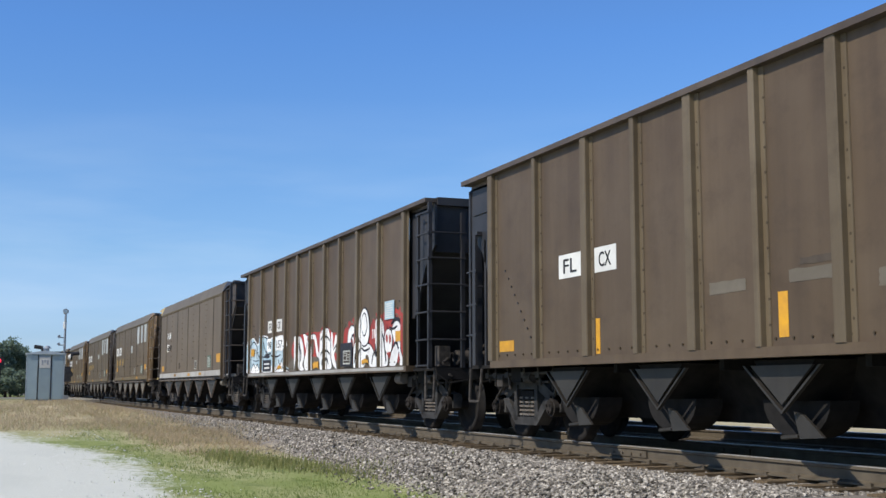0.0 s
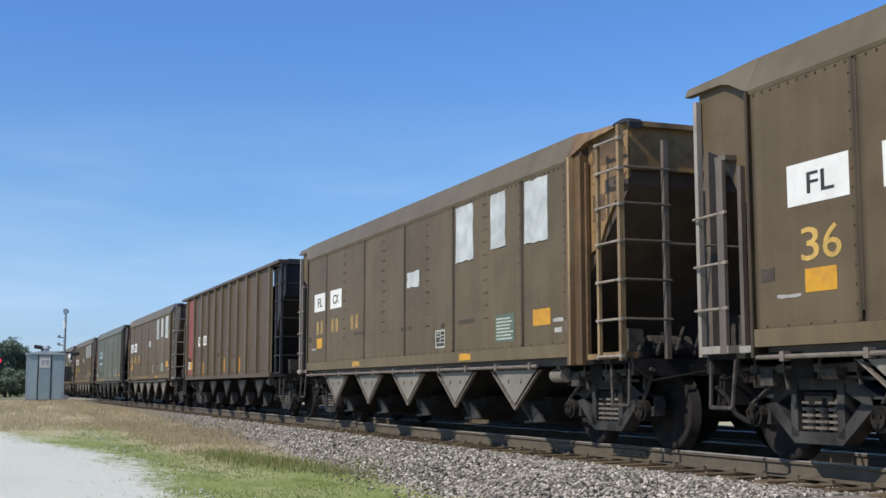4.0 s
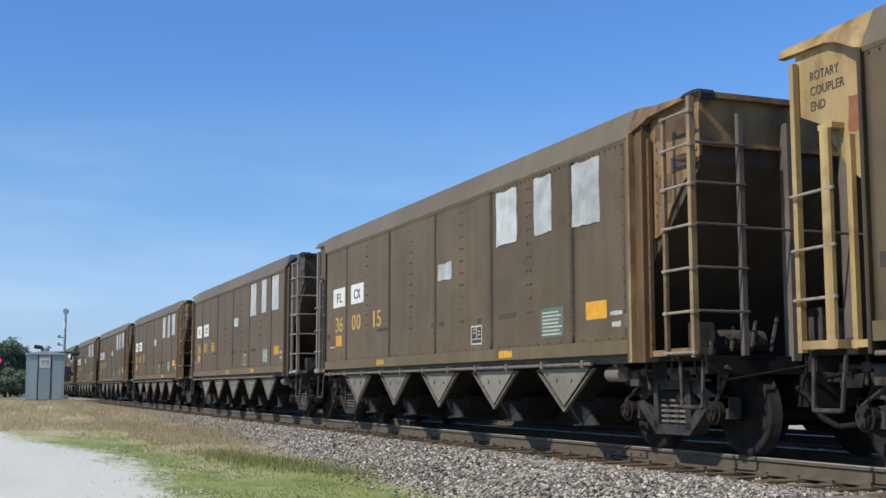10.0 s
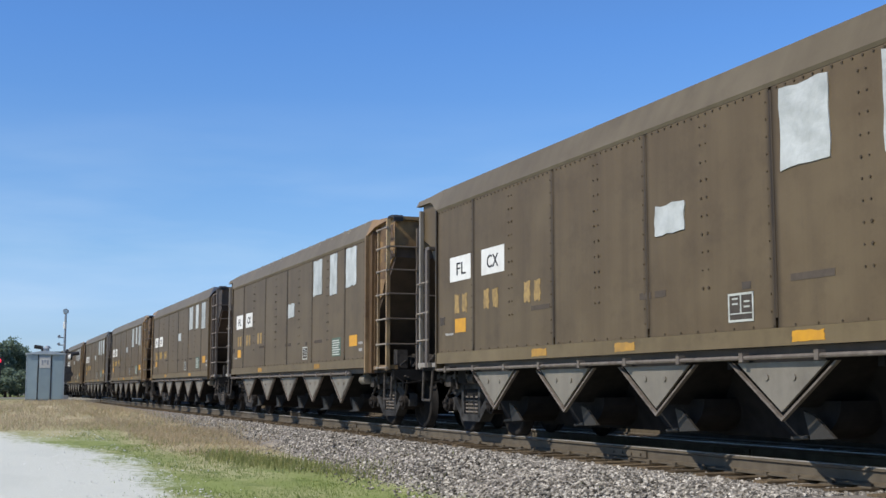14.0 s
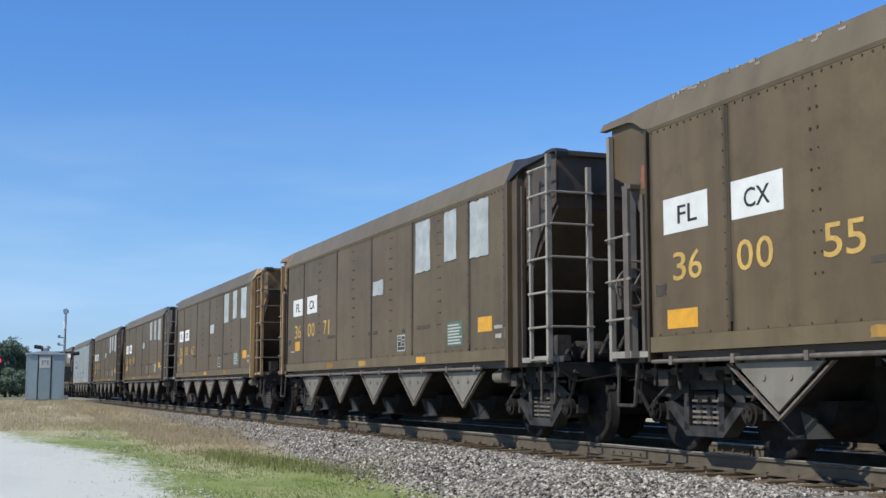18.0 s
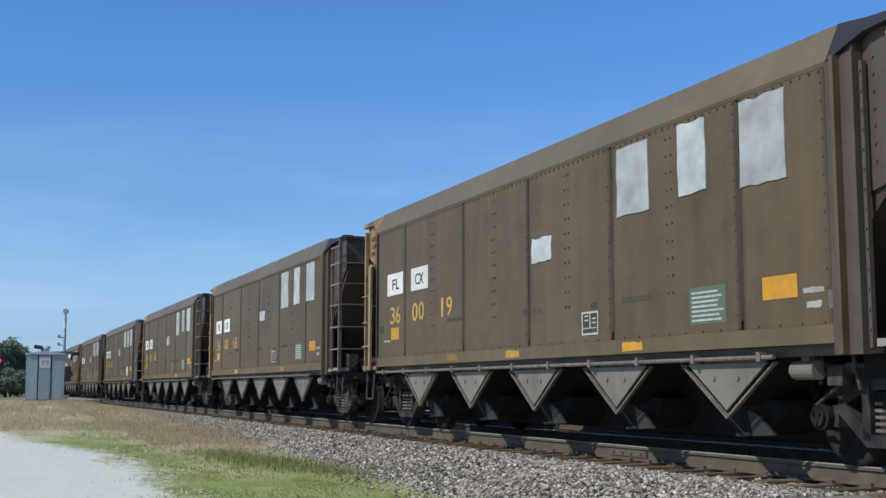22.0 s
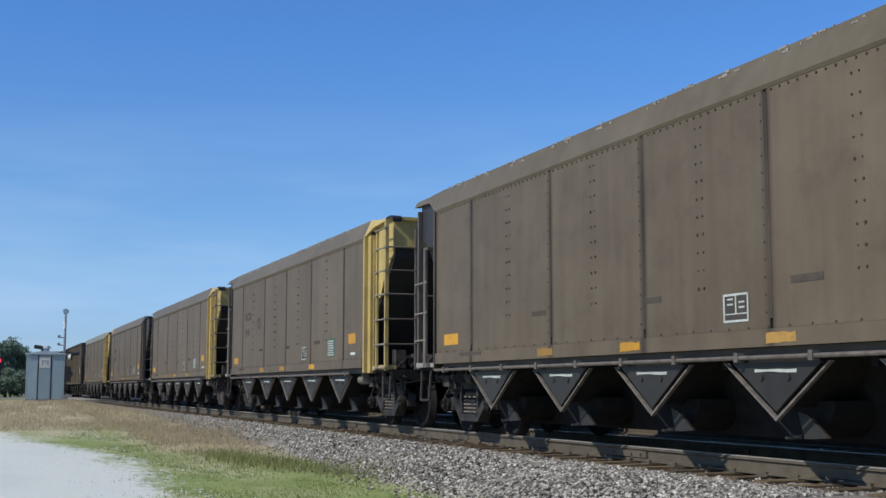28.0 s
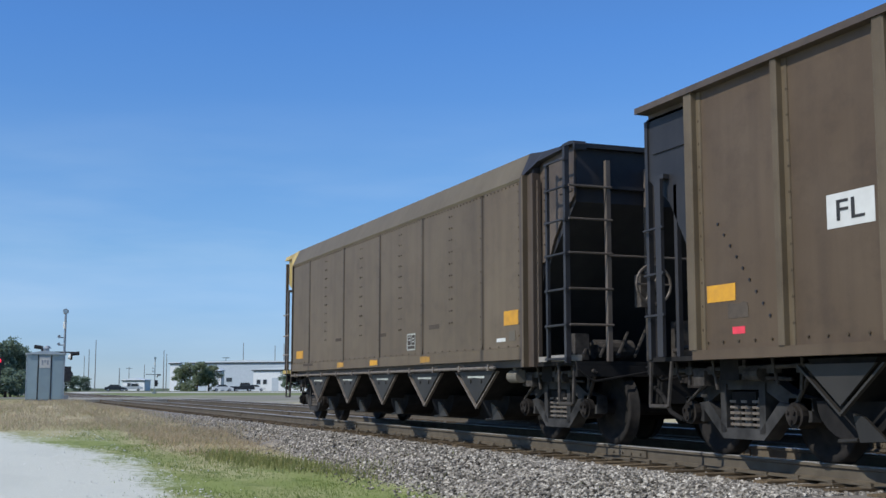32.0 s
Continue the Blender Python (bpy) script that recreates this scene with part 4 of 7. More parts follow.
def window_car_marks(car, digits, k):
    """The signs of the car with five silver patches."""
    rnd = random.Random(k)
    d = {24: 0.25, 8: 0.08}.get(k, 0.0)
    for y0, y1, t, a, b in ((5.91 + d, 5.08 + d, "FL", 5.63 + d, 0.36), (4.67 + d, 3.86 + d, "CX", 4.46 + d, 0.40)):
        board("mark_board", car, y0, y1, 2.35, 2.73, WHITE_MARK, label="white board with black letters")
        words(t, car, a, 2.44, b, 0.19, BLACK_MARK, -1.604, "black reporting letters")
    if digits:
        for t, y, w in (("36", 5.74, 0.54), ("00", 4.60, 0.57), (digits, 3.33, 0.54)):
            for j, ch in enumerate(t):
                thin = ch == "1"
                words(ch, car, y + d - w * (0.54 * j + (0.14 if thin else 0.0)), 1.84, w * (0.17 if thin else 0.45), 0.30, GOLD_MARK, label="yellow painted digit", name="digit")
    else:
        for y, w in ((5.70, 0.16), (5.40, 0.17), (4.58, 0.17), (4.26, 0.18), (3.21, 0.17), (2.90, 0.17)):
            board("worn_digit", car, y, y - w, 1.86, 2.13, WORN_GOLD, ragged=0.02, label="worn yellow digit")
    board("reflector", car, *((6.12, 5.55, 1.34, 1.54) if k == 24 else (5.70, 5.28, 1.56, 1.77)), ORANGE_MARK, label="orange square")
    if k != 24:
        board("small_label", car, 6.10, 5.76, 1.535, 1.565, WHITE_SILL, ragged=0.008)
    board("overpainted_mark", car, 6.34, 6.14, 1.70, 1.82, DULL_MARK, ragged=0.01)
    board("reflector", car, -5.03, -5.54, 1.53, 1.745, ORANGE_MARK, label="orange rectangle")
    for y0, y1, z0, z1 in ((-2.36, -3.04, 2.68, 3.47), (-3.66, -4.17, 2.69, 3.48), (-4.76, -5.46, 2.69, 3.48), (-0.12, -0.70, 2.41, 2.68)):
        j = rnd.uniform(-0.05, 0.05)
        board("repair_patch", car, y0 + j, y1 + j, z0 + rnd.choice((-0.05, 0.0, 0.03)), z1, SILVER_PATCH, proud=0.013, ragged=0.016, label="silver repair patch")
    data_box(car, -1.45, -1.86, 1.35, 1.63)
    board("overpainted_mark", car, -1.68, -1.82, 1.66, 1.73, DULL_MARK)
    if k != 33:
        notice(car, -3.80, -4.44, 1.36, 1.74, TEAL_MARK, bars=7, ink=PRINT, label="teal notice with rows of white print")
    else:
        notice(car, -3.60, -4.15, 1.32, 1.74, WHITE_MARK, bars=2, ink=PALE_MARK, label="white panel with pale print")
    for y0, y1, z0, z1 in ((-2.42, -3.02, 1.68, 1.745), (3.0, 2.45, 1.74, 1.80), (0.22, -0.02, 1.69, 1.76), (-0.10, -0.32, 1.69, 1.76)):
        board("overpainted_mark", car, y0, y1, z0, z1, GREY_MARK, label="dark overpainted bar")
    board("small_label", car, -5.62, -5.90, 1.555, 1.60, WHITE_SILL, ragged=0.008)
    board("small_label", car, -5.66, -5.86, 1.42, 1.48, WHITE_SILL, ragged=0.006)
    board("small_label", car, -5.95, -6.12, 1.40, 1.56, SCUFF)
    sill_dabs(car, (2.75, 0.55, -2.65) if rnd.random() < 0.7 else (2.8, -2.7))
    if k in (12, 27, 32):
        board("small_label", car, 6.30, 6.16, 1.36, 1.54, SCUFF, ragged=0.008)
    if k in (16, 24, 26, 36):
        board("faded_mark", car, 6.86, 6.62, 2.98, 3.25, RED_MARK, -1.445, ragged=0.02)
    if k == 33:
        for i in range(9):
            y = 2.6 - i * 0.42
            board("white_run", car, y, y - 0.05, 1.9 + 0.1 * (i % 3), 2.15 + 0.17 * (i % 2), SCUFF, ragged=0.02, label="streak of white bird lime")
    if k == 34:
        board("pale_scuff", car, 1.95, 0.05, 1.30, 1.95, SCUFF, ragged=0.08, label="pale scuffed area")
        board("pale_scuff", car, -0.05, -1.3, 1.30, 1.85, SCUFF, ragged=0.08, label="pale scuffed area")


def plain_car_marks(car, k, top=None, low=None):
    """The signs of the car without patches."""
    if top:
        words(top, car, 4.65, 2.53, 0.74, 0.20, DULL_MARK, label="faded black letters")
        if k == 39:
            words("O", car, 3.10, 2.24, 0.30, 0.30, GREY_MARK, label="faint round emblem", name="emblem")
        words(low, car, 4.65, 2.11, 0.50, 0.19, DULL_MARK, label="faded black digits", name="car_number")
    board("reflector", car, 6.08, 5.50, 1.38, 1.55, ORANGE_MARK, label="orange rectangle")
    e = 0.4 if k == 44 else 0.0
    board("reflector", car, -5.05 - e, -5.52 - e, 1.58, 1.78, ORANGE_MARK, label="orange rectangle")
    data_box(car, -1.45, -1.86, 1.35, 1.63)
    if k != 44 and k != 38:
        notice(car, -3.55, -4.1, 1.36, 1.74, TEAL_MARK, bars=7, ink=PRINT, label="teal notice with rows of white print")
    for y0, y1, z0, z1 in ((-2.5, -2.95, 1.66, 1.73), (0.1, -0.3, 1.64, 1.70), (2.9, 2.5, 1.66, 1.72), (5.4, 4.6, 1.20, 1.25)):
        board("overpainted_mark", car, y0, y1, z0, z1, GREY_MARK, -1.6 if z0 > 1.27 else -1.617)
    board("small_label", car, -5.2, -5.5, 1.36, 1.41, WHITE_MARK)
    board("small_label", car, -5.62, -5.82, 1.36, 1.50, SCUFF)
    sill_dabs(car, (2.5, 0.35, -2.35))
    for y in TIPS:
        board("chute_stencil", car, y + 0.30, y - 0.32, 0.865, 0.892, PRINT, -1.56, ragged=0.006)


def ribbed_car_marks(car, k):
    x = -1.57
    for y0, y1, t in ((4.26, 3.66, "FL"), (3.34, 2.80, "CX")):
        board("mark_board", car, y0, y1, 2.09, 2.39, WHITE_MARK, x, label="white board with black letters")
        words(t, car, y0 - 0.13, 2.15, y0 - y1 - 0.25, 0.18, BLACK_MARK, x - 0.004)
    if k == 1:
        return
    board("reflector", car, 6.12, 5.64, *((1.22, 1.37) if k == 0 else (1.57, 1.74)), ORANGE_MARK, x, label="orange square")
    for y, w, z in ((3.26, 0.05, 1.12), (-0.24, 0.07, 1.18), (-2.4, 0.07, 1.14)):
        board("reflector", car, y + w, y - w, z, z + 0.42, ORANGE_MARK, x, label="upright orange reflector strip")
    for y0, y1, z0, z1 in ((0.93, 0.32, 1.65, 1.77), (-0.5, -1.0, 1.82, 1.88), (-3.0, -3.3, 1.5, 1.62), (-1.5, -1.8, 1.55, 1.7)):
        board("overpainted_mark", car, y0, y1, z0, z1, SCUFF if k == 0 and z1 < 1.8 else GREY_MARK, x, ragged=0.008)
    if k == 43:
        board("red_label", car, 5.70, 5.50, 1.24, 1.31, RED_SPOT, x, label="small bright red spot")
        board("overpainted_mark", car, 5.76, 5.44, 1.40, 1.54, GREY_MARK, x, ragged=0.01)
        notice(car, -4.92, -5.50, 1.78, 2.24, PALE_MARK, x, 8, WHITE_MARK, "pale blue notice with white print")
        board("reflector", car, -5.38, -5.86, 1.34, 1.52, ORANGE_MARK, x, label="orange rectangle")
        board("small_label", car, -1.3, -1.6, 1.14, 1.24, WHITE_MARK, x)
    if k == 0:
        board("pale_panel", car, -0.34, -0.93, 1.67, 1.79, SCUFF, x, ragged=0.008, label="pale repainted panel")


def graffiti(car):
    """Sprayed lettering along the lower half of the car."""
    x = -1.57
    W, R, B, K2 = SPRAY_WHITE, SPRAY_RED, SPRAY_BLUE, SPRAY_BLACK
    # pale blue piece under the mark boards
    blob(car, [(6.28, 1.11), (6.30, 1.9), (5.94, 2.04), (5.40, 1.86), (5.03, 2.05), (4.29, 2.02), (4.11, 1.93), (2.68, 1.99), (2.2, 1.76), (2.41, 1.57), (2.42, 1.3), (2.15, 1.14), (1.95, 1.11)], W, 0.0, "white sprayed outline")
    blob(car, [(6.26, 1.12), (6.27, 1.88), (5.94, 2.01), (5.38, 1.82), (5.0, 2.01), (4.3, 1.99), (4.1, 1.89), (2.72, 1.95), (2.32, 1.76), (2.5, 1.57), (2.5, 1.3), (2.3, 1.14)], B, 0.002, "pale blue sprayed ground")
    blob(car, [(6.2, 1.12), (6.1, 1.24), (5.6, 1.32), (5.1, 1.2), (4.6, 1.18), (3.9, 1.3), (3.3, 1.24), (2.8, 1.34), (2.4, 1.12)], W, 0.004)
    for pts, w in (
        ([(6.2, 1.45), (6.22, 1.76), (6.05, 1.9), (5.8, 1.92), (5.5, 1.8), (5.36, 1.62), (5.2, 1.46), (5.5, 1.42), (5.9, 1.44)], 0.035),
        ([(5.62, 1.74), (5.5, 1.62), (5.44, 1.48)], 0.06),
        ([(5.03, 1.46), (5.03, 1.98), (4.36, 1.97), (4.24, 1.78), (3.75, 1.62)], 0.04),
        ([(4.7, 1.86), (4.5, 1.66), (4.28, 1.62)], 0.05),
        ([(4.98, 1.52), (4.4, 1.5), (3.9, 1.58), (3.3, 1.48), (2.9, 1.52)], 0.05),
        ([(2.49, 1.3), (2.62, 1.58), (2.45, 1.72), (2.28, 1.7)], 0.05),
        ([(2.42, 1.32), (2.3, 1.2), (2.02, 1.12)], 0.035),
        ([(6.1, 1.18), (5.9, 1.36), (5.6, 1.24), (5.4, 1.34), (5.2, 1.2)], 0.03),
        ([(3.1, 1.4), (2.9, 1.28), (2.7, 1.42)], 0.035),
    ):
        stroke(car, pts, K2, 0.009, 0.6 * w)
    for pts in ([(2.58, 1.62), (2.44, 1.66), (2.36, 1.5), (2.40, 1.34), (2.54, 1.34)], [(4.62, 1.52), (4.3, 1.6), (4.0, 1.5), (4.3, 1.46)]):
        blob(car, pts, K2, 0.006)
    # middle piece: tall white letters before a red haze
    blob(car, [(1.74, 1.44), (1.73, 1.72), (1.35, 1.89), (0.71, 1.93), (0.03, 1.94), (-0.73, 1.92), (-1.2, 2.0), (-1.56, 1.87), (-1.93, 1.83), (-2.13, 1.6), (-2.18, 1.26), (-1.89, 1.18), (-0.43, 1.2), (1.2, 1.3)], R, 0.0, "red sprayed ground")
    blob(car, [(2.0, 1.11), (1.8, 1.36), (1.0, 1.44), (-0.2, 1.40), (-1.6, 1.3), (-2.2, 1.24), (-2.3, 1.11)], SCUFF, 0.001)
    for pts in (
        [(1.44, 1.11), (1.25, 1.5), (1.42, 1.7), (1.38, 1.83), (1.17, 1.89), (0.94, 1.85), (0.74, 1.66), (0.66, 1.41), (0.8, 1.24), (0.66, 1.14), (0.75, 1.11), (1.03, 1.13), (1.14, 1.34), (1.26, 1.11)],
        [(0.71, 1.93), (0.13, 1.79), (-0.01, 1.6), (-0.05, 1.2), (-0.05, 1.11), (0.16, 1.12), (0.2, 1.39), (0.3, 1.42), (0.35, 1.12), (0.53, 1.11), (0.64, 1.29), (0.51, 1.46), (0.46, 1.55), (0.61, 1.71), (0.66, 1.83)],
        [(0.03, 1.86), (-0.31, 1.85), (-0.60, 1.45), (-0.68, 1.86), (-0.87, 1.86), (-0.85, 1.11), (-0.69, 1.11), (-0.63, 1.34), (-0.43, 1.41), (-0.21, 1.76), (-0.02, 1.78)],
        [(-0.90, 1.11), (-0.93, 1.38), (-1.0, 1.8), (-1.16, 1.96), (-1.32, 1.93), (-1.47, 1.7), (-1.49, 1.35), (-1.55, 1.12)],
        [(-1.53, 1.83), (-1.63, 1.82), (-1.68, 1.51), (-1.87, 1.81), (-2.04, 1.61), (-1.76, 1.41), (-1.96, 1.13), (-1.89, 1.11), (-1.71, 1.19), (-1.56, 1.35)],
    ):
        outlined(car, pts, W, 0.003, K2, 0.022)
    for pts, w in (([(1.06, 1.74), (1.0, 1.6), (0.92, 1.5), (0.96, 1.34)], 0.06), ([(0.36, 1.74), (0.40, 1.64), (0.34, 1.56)], 0.05), ([(0.28, 1.68), (0.2, 1.56)], 0.04), ([(-1.02, 1.72), (-1.2, 1.8), (-1.42, 1.7)], 0.035), ([(-1.0, 1.4), (-1.2, 1.5), (-1.44, 1.42)], 0.035), ([(-1.1, 1.2), (-1.2, 1.34), (-1.34, 1.22)], 0.04), ([(-1.72, 1.5), (-1.9, 1.58), (-2.1, 1.62)], 0.03)):
        stroke(car, pts, K2, 0.009, w)
    for pts in ([(-1.84, 1.48), (-2.1, 1.66), (-2.2, 1.54), (-1.94, 1.42)], [(-0.04, 1.76), (-0.14, 1.74), (-0.16, 1.5), (-0.06, 1.46)]):
        blob(car, pts, SCUFF, 0.006)
    board("reflector", car, -0.18, -0.62, 1.15, 1.28, ORANGE_MARK, x - 0.024, ragged=0.02, label="orange strip")
    # end piece: clouds, a ring, swollen letters and a mask
    blob(car, [(-2.4, 1.3), (-2.42, 1.7), (-2.5, 1.9), (-2.66, 1.92), (-2.78, 2.04), (-2.95, 2.0), (-3.1, 2.1), (-3.28, 2.0), (-3.4, 1.7), (-3.4, 1.2)], R, 0.0, "red sprayed cloud")
    blob(car, [(-4.1, 1.3), (-4.15, 1.8), (-4.3, 2.02), (-4.48, 1.98), (-4.64, 2.12), (-4.84, 2.04), (-5.0, 2.1), (-5.15, 1.92), (-5.2, 1.2)], R, 0.0, "red sprayed cloud")
    blob(car, [(-5.1, 1.5), (-5.14, 1.86), (-5.3, 1.98), (-5.44, 2.0), (-5.58, 2.12), (-5.74, 2.08), (-5.88, 2.14), (-6.02, 2.02), (-6.2, 1.98), (-6.26, 1.6), (-6.2, 1.2), (-5.4, 1.2)], R, 0.0, "red sprayed cloud")
    for pts in (
        [(-2.72, 1.5), (-2.76, 1.8), (-2.92, 1.92), (-3.12, 1.9), (-3.28, 1.72), (-3.3, 1.2), (-3.1, 1.2), (-3.08, 1.62), (-2.94, 1.66), (-2.9, 1.5)],
        [(-3.34, 1.12), (-3.4, 1.5), (-3.6, 1.62), (-3.95, 1.56), (-4.2, 1.5), (-4.42, 1.34), (-4.5, 1.12), (-4.16, 1.12), (-4.08, 1.3), (-3.9, 1.34), (-3.8, 1.12)],
        [(-4.58, 1.12), (-4.54, 1.4), (-4.6, 1.6), (-4.68, 1.86), (-4.82, 1.98), (-4.96, 1.8), (-5.0, 1.56), (-5.14, 1.4), (-5.16, 1.12)],
        [(-5.3, 1.12), (-5.4, 1.34), (-5.56, 1.5), (-5.42, 1.74), (-5.6, 1.88), (-5.86, 1.84), (-6.02, 1.62), (-6.1, 1.36), (-6.26, 1.2), (-6.3, 1.11), (-5.9, 1.12), (-5.8, 1.36), (-5.64, 1.12)],
    ):
        outlined(car, pts, W, 0.003, K2, 0.026)
    outlined(car, [(-3.5, 1.78), (-3.58, 2.08), (-3.8, 2.22), (-4.02, 2.1), (-4.12, 1.8), (-4.02, 1.58), (-3.8, 1.52), (-3.6, 1.6)], W, 0.009, K2, 0.03)
    outlined(car, [(-3.66, 1.9), (-3.72, 2.06), (-3.84, 2.12), (-3.94, 2.02), (-3.98, 1.86), (-3.86, 1.72), (-3.74, 1.76)], W, 0.015, K2, 0.03)
    outlined(car, [(-5.04, 1.58), (-5.1, 1.72), (-5.26, 1.76), (-5.42, 1.68), (-5.44, 1.5), (-5.36, 1.36), (-5.16, 1.34), (-5.06, 1.44)], W, 0.009, K2, 0.02)
    for pts in ([(-5.1, 1.6), (-5.14, 1.68), (-5.22, 1.62), (-5.18, 1.52)], [(-5.28, 1.6), (-5.34, 1.67), (-5.4, 1.58), (-5.32, 1.5)], [(-5.16, 1.33), (-5.26, 1.36), (-5.36, 1.34), (-5.26, 1.29)], [(-3.0, 1.22), (-3.04, 1.36), (-3.1, 1.24)]):
        blob(car, pts, R, 0.015)
    for pts, w in (([(-2.95, 1.66), (-3.1, 1.76), (-3.2, 1.6)], 0.03), ([(-3.6, 1.5), (-3.85, 1.42), (-4.15, 1.46)], 0.03), ([(-4.62, 1.34), (-4.7, 1.5), (-4.78, 1.3)], 0.05), ([(-4.9, 1.7), (-5.02, 1.5), (-5.1, 1.2)], 0.04), ([(-5.5, 1.44), (-5.66, 1.52), (-5.78, 1.4)], 0.04), ([(-5.4, 1.86), (-5.6, 1.94), (-5.84, 1.88), (-6.0, 1.72)], 0.05), ([(-5.86, 1.2), (-5.98, 1.34), (-6.08, 1.2)], 0.03), ([(-5.3, 1.8), (-5.5, 1.76), (-5.7, 1.8)], 0.03), ([(-3.46, 1.2), (-3.5, 1.36), (-3.6, 1.46)], 0.03), ([(-4.3, 1.18), (-4.34, 1.3), (-4.46, 1.4)], 0.03)):
        stroke(car, pts, K2, 0.013, w)
    for c in (-2.6, -3.0, -4.35, -4.75, -5.65, -5.95):
        stroke(car, [(c + 0.14, 1.9), (c, 2.02), (c - 0.16, 1.92)], SCUFF, 0.006, 0.02)
    for i in range(5):
        c = -4.3 - 0.1 * i
        stroke(car, [(c, 1.64), (c - 0.03, 1.72), (c, 1.8)], W, 0.006, 0.03)
    board("dark_panel", car, -2.5, -3.3, 1.14, 1.60, K2, -1.659, 0.004)
    data_box(car, -2.72, -3.2, 1.18, 1.45, -1.665)
    notice(car, -5.06, -5.58, 1.94, 2.27, PALE_MARK, x - 0.022, 7, WHITE_MARK, "pale blue notice with white print")
    board("reflector", car, -5.66, -6.11, 1.53, 1.71, ORANGE_MARK, x - 0.024, label="orange rectangle")
    board("reflector", car, 6.10, 5.70, 1.55, 1.75, ORANGE_MARK, x - 0.024, label="orange rectangle")
    board("dark_panel", car, 4.70, 3.80, 1.14, 1.42, K2, x - 0.022, 0.004)
    for i in range(2):
        board("small_label", car, 4.5, 3.95, 1.20 + 0.10 * i, 1.24 + 0.10 * i, WHITE_MARK, x - 0.027)
    for y in (2.93, -3.9):
        board("reflector", car, y + 0.2, y - 0.2, 1.18, 1.26, ORANGE_MARK, x - 0.024, ragged=0.02, label="orange strip")
    for y0, w, t in ((4.25, 0.55, "98"), (3.32, 0.76, "157")):
        board("painted_panel", car, y0, y0 - w, 1.62, 1.95, W, x - 0.016, ragged=0.02)
        words(t, car, y0 - 0.10, 1.69, w - 0.2, 0.18, BLACK_MARK, x - 0.021, name="car_number")
    board("sprayed_sill", car, 6.2, -6.2, 1.03, 1.09, WHITE_SILL, -1.635, 0.003, ragged=0.012, label="sill smeared with white paint")


O, Y, D, K = ORANGE_END, YELLOW_END, DARK_END, BLACK_END
# smooth cars with silver patches: place in the train, leading end, trailing end, pale ladder, digits
PATCHED = [
    (3, O, D, 0, "63"), (4, D, O, 0, "51"), (5, O, D, 0, "74"), (6, O, D, 0, ""), (8, D, O, 1, "33"), (10, D, O, 1, "69"),
    (11, D, O, 1, "11"), (12, D, O, 0, "66"), (13, D, O, 1, "43"), (14, O, D, 0, "15"), (15, D, O, 1, "86"), (16, O, D, 0, "87"),
    (17, O, D, 0, "05"), (18, O, D, 0, "40"), (19, D, D, 0, ""), (20, O, D, 0, ""), (21, D, O, 0, "64"), (22, O, D, 0, "93"),
    (23, D, O, 1, "80"), (24, O, D, 0, "55"), (25, D, O, 1, "71"), (26, O, D, 0, "62"), (27, D, O, 1, "10"), (28, D, O, 0, "92"),
    (30, D, O, 1, "19"), (31, D, O, 0, "65"), (32, D, O, 0, "38"), (33, D, O, 1, "68"), (34, D, O, 0, ""), (35, O, D, 0, ""),
    (36, D, D, 0, "79"), (37, O, D, 0, "36"),
]
PLAIN = [
    (2, K, Y, "", ""), (9, K, RED_END, "", ""), (29, D, O, "", ""), (38, Y, D, "", ""), (39, Y, D, "FLCX", "514"), (40, Y, D, "", ""),
    (41, K, Y, "FLCX", "548"), (42, Y, D, "FLCX", "535"), (44, K, Y, "", ""),
]
END_WORD = {O.name: "orange", Y.name: "yellow", D.name: "dark", K.name: "black", RED_END.name: "red"}
TRAIN = []
for k, lead, trail, pale, digits in PATCHED:
    c = smooth_car(BROWN, BAND, SILL_BROWN, lead, trail, LADDER_PALE if pale else LADDER_DARK, CHUTE, k in (4, 12, 16, 20, 24, 27, 31), 1 if k in (12, 13, 32) else -1 if k == 26 else 0)
    window_car_marks(c, digits, k)
    tagged(c, "dusty brown hopper car with silver patches, %s and %s ends" % (END_WORD[lead.name], END_WORD[trail.name]), "freight car", "cars of the train")
    TRAIN.append((k, c))
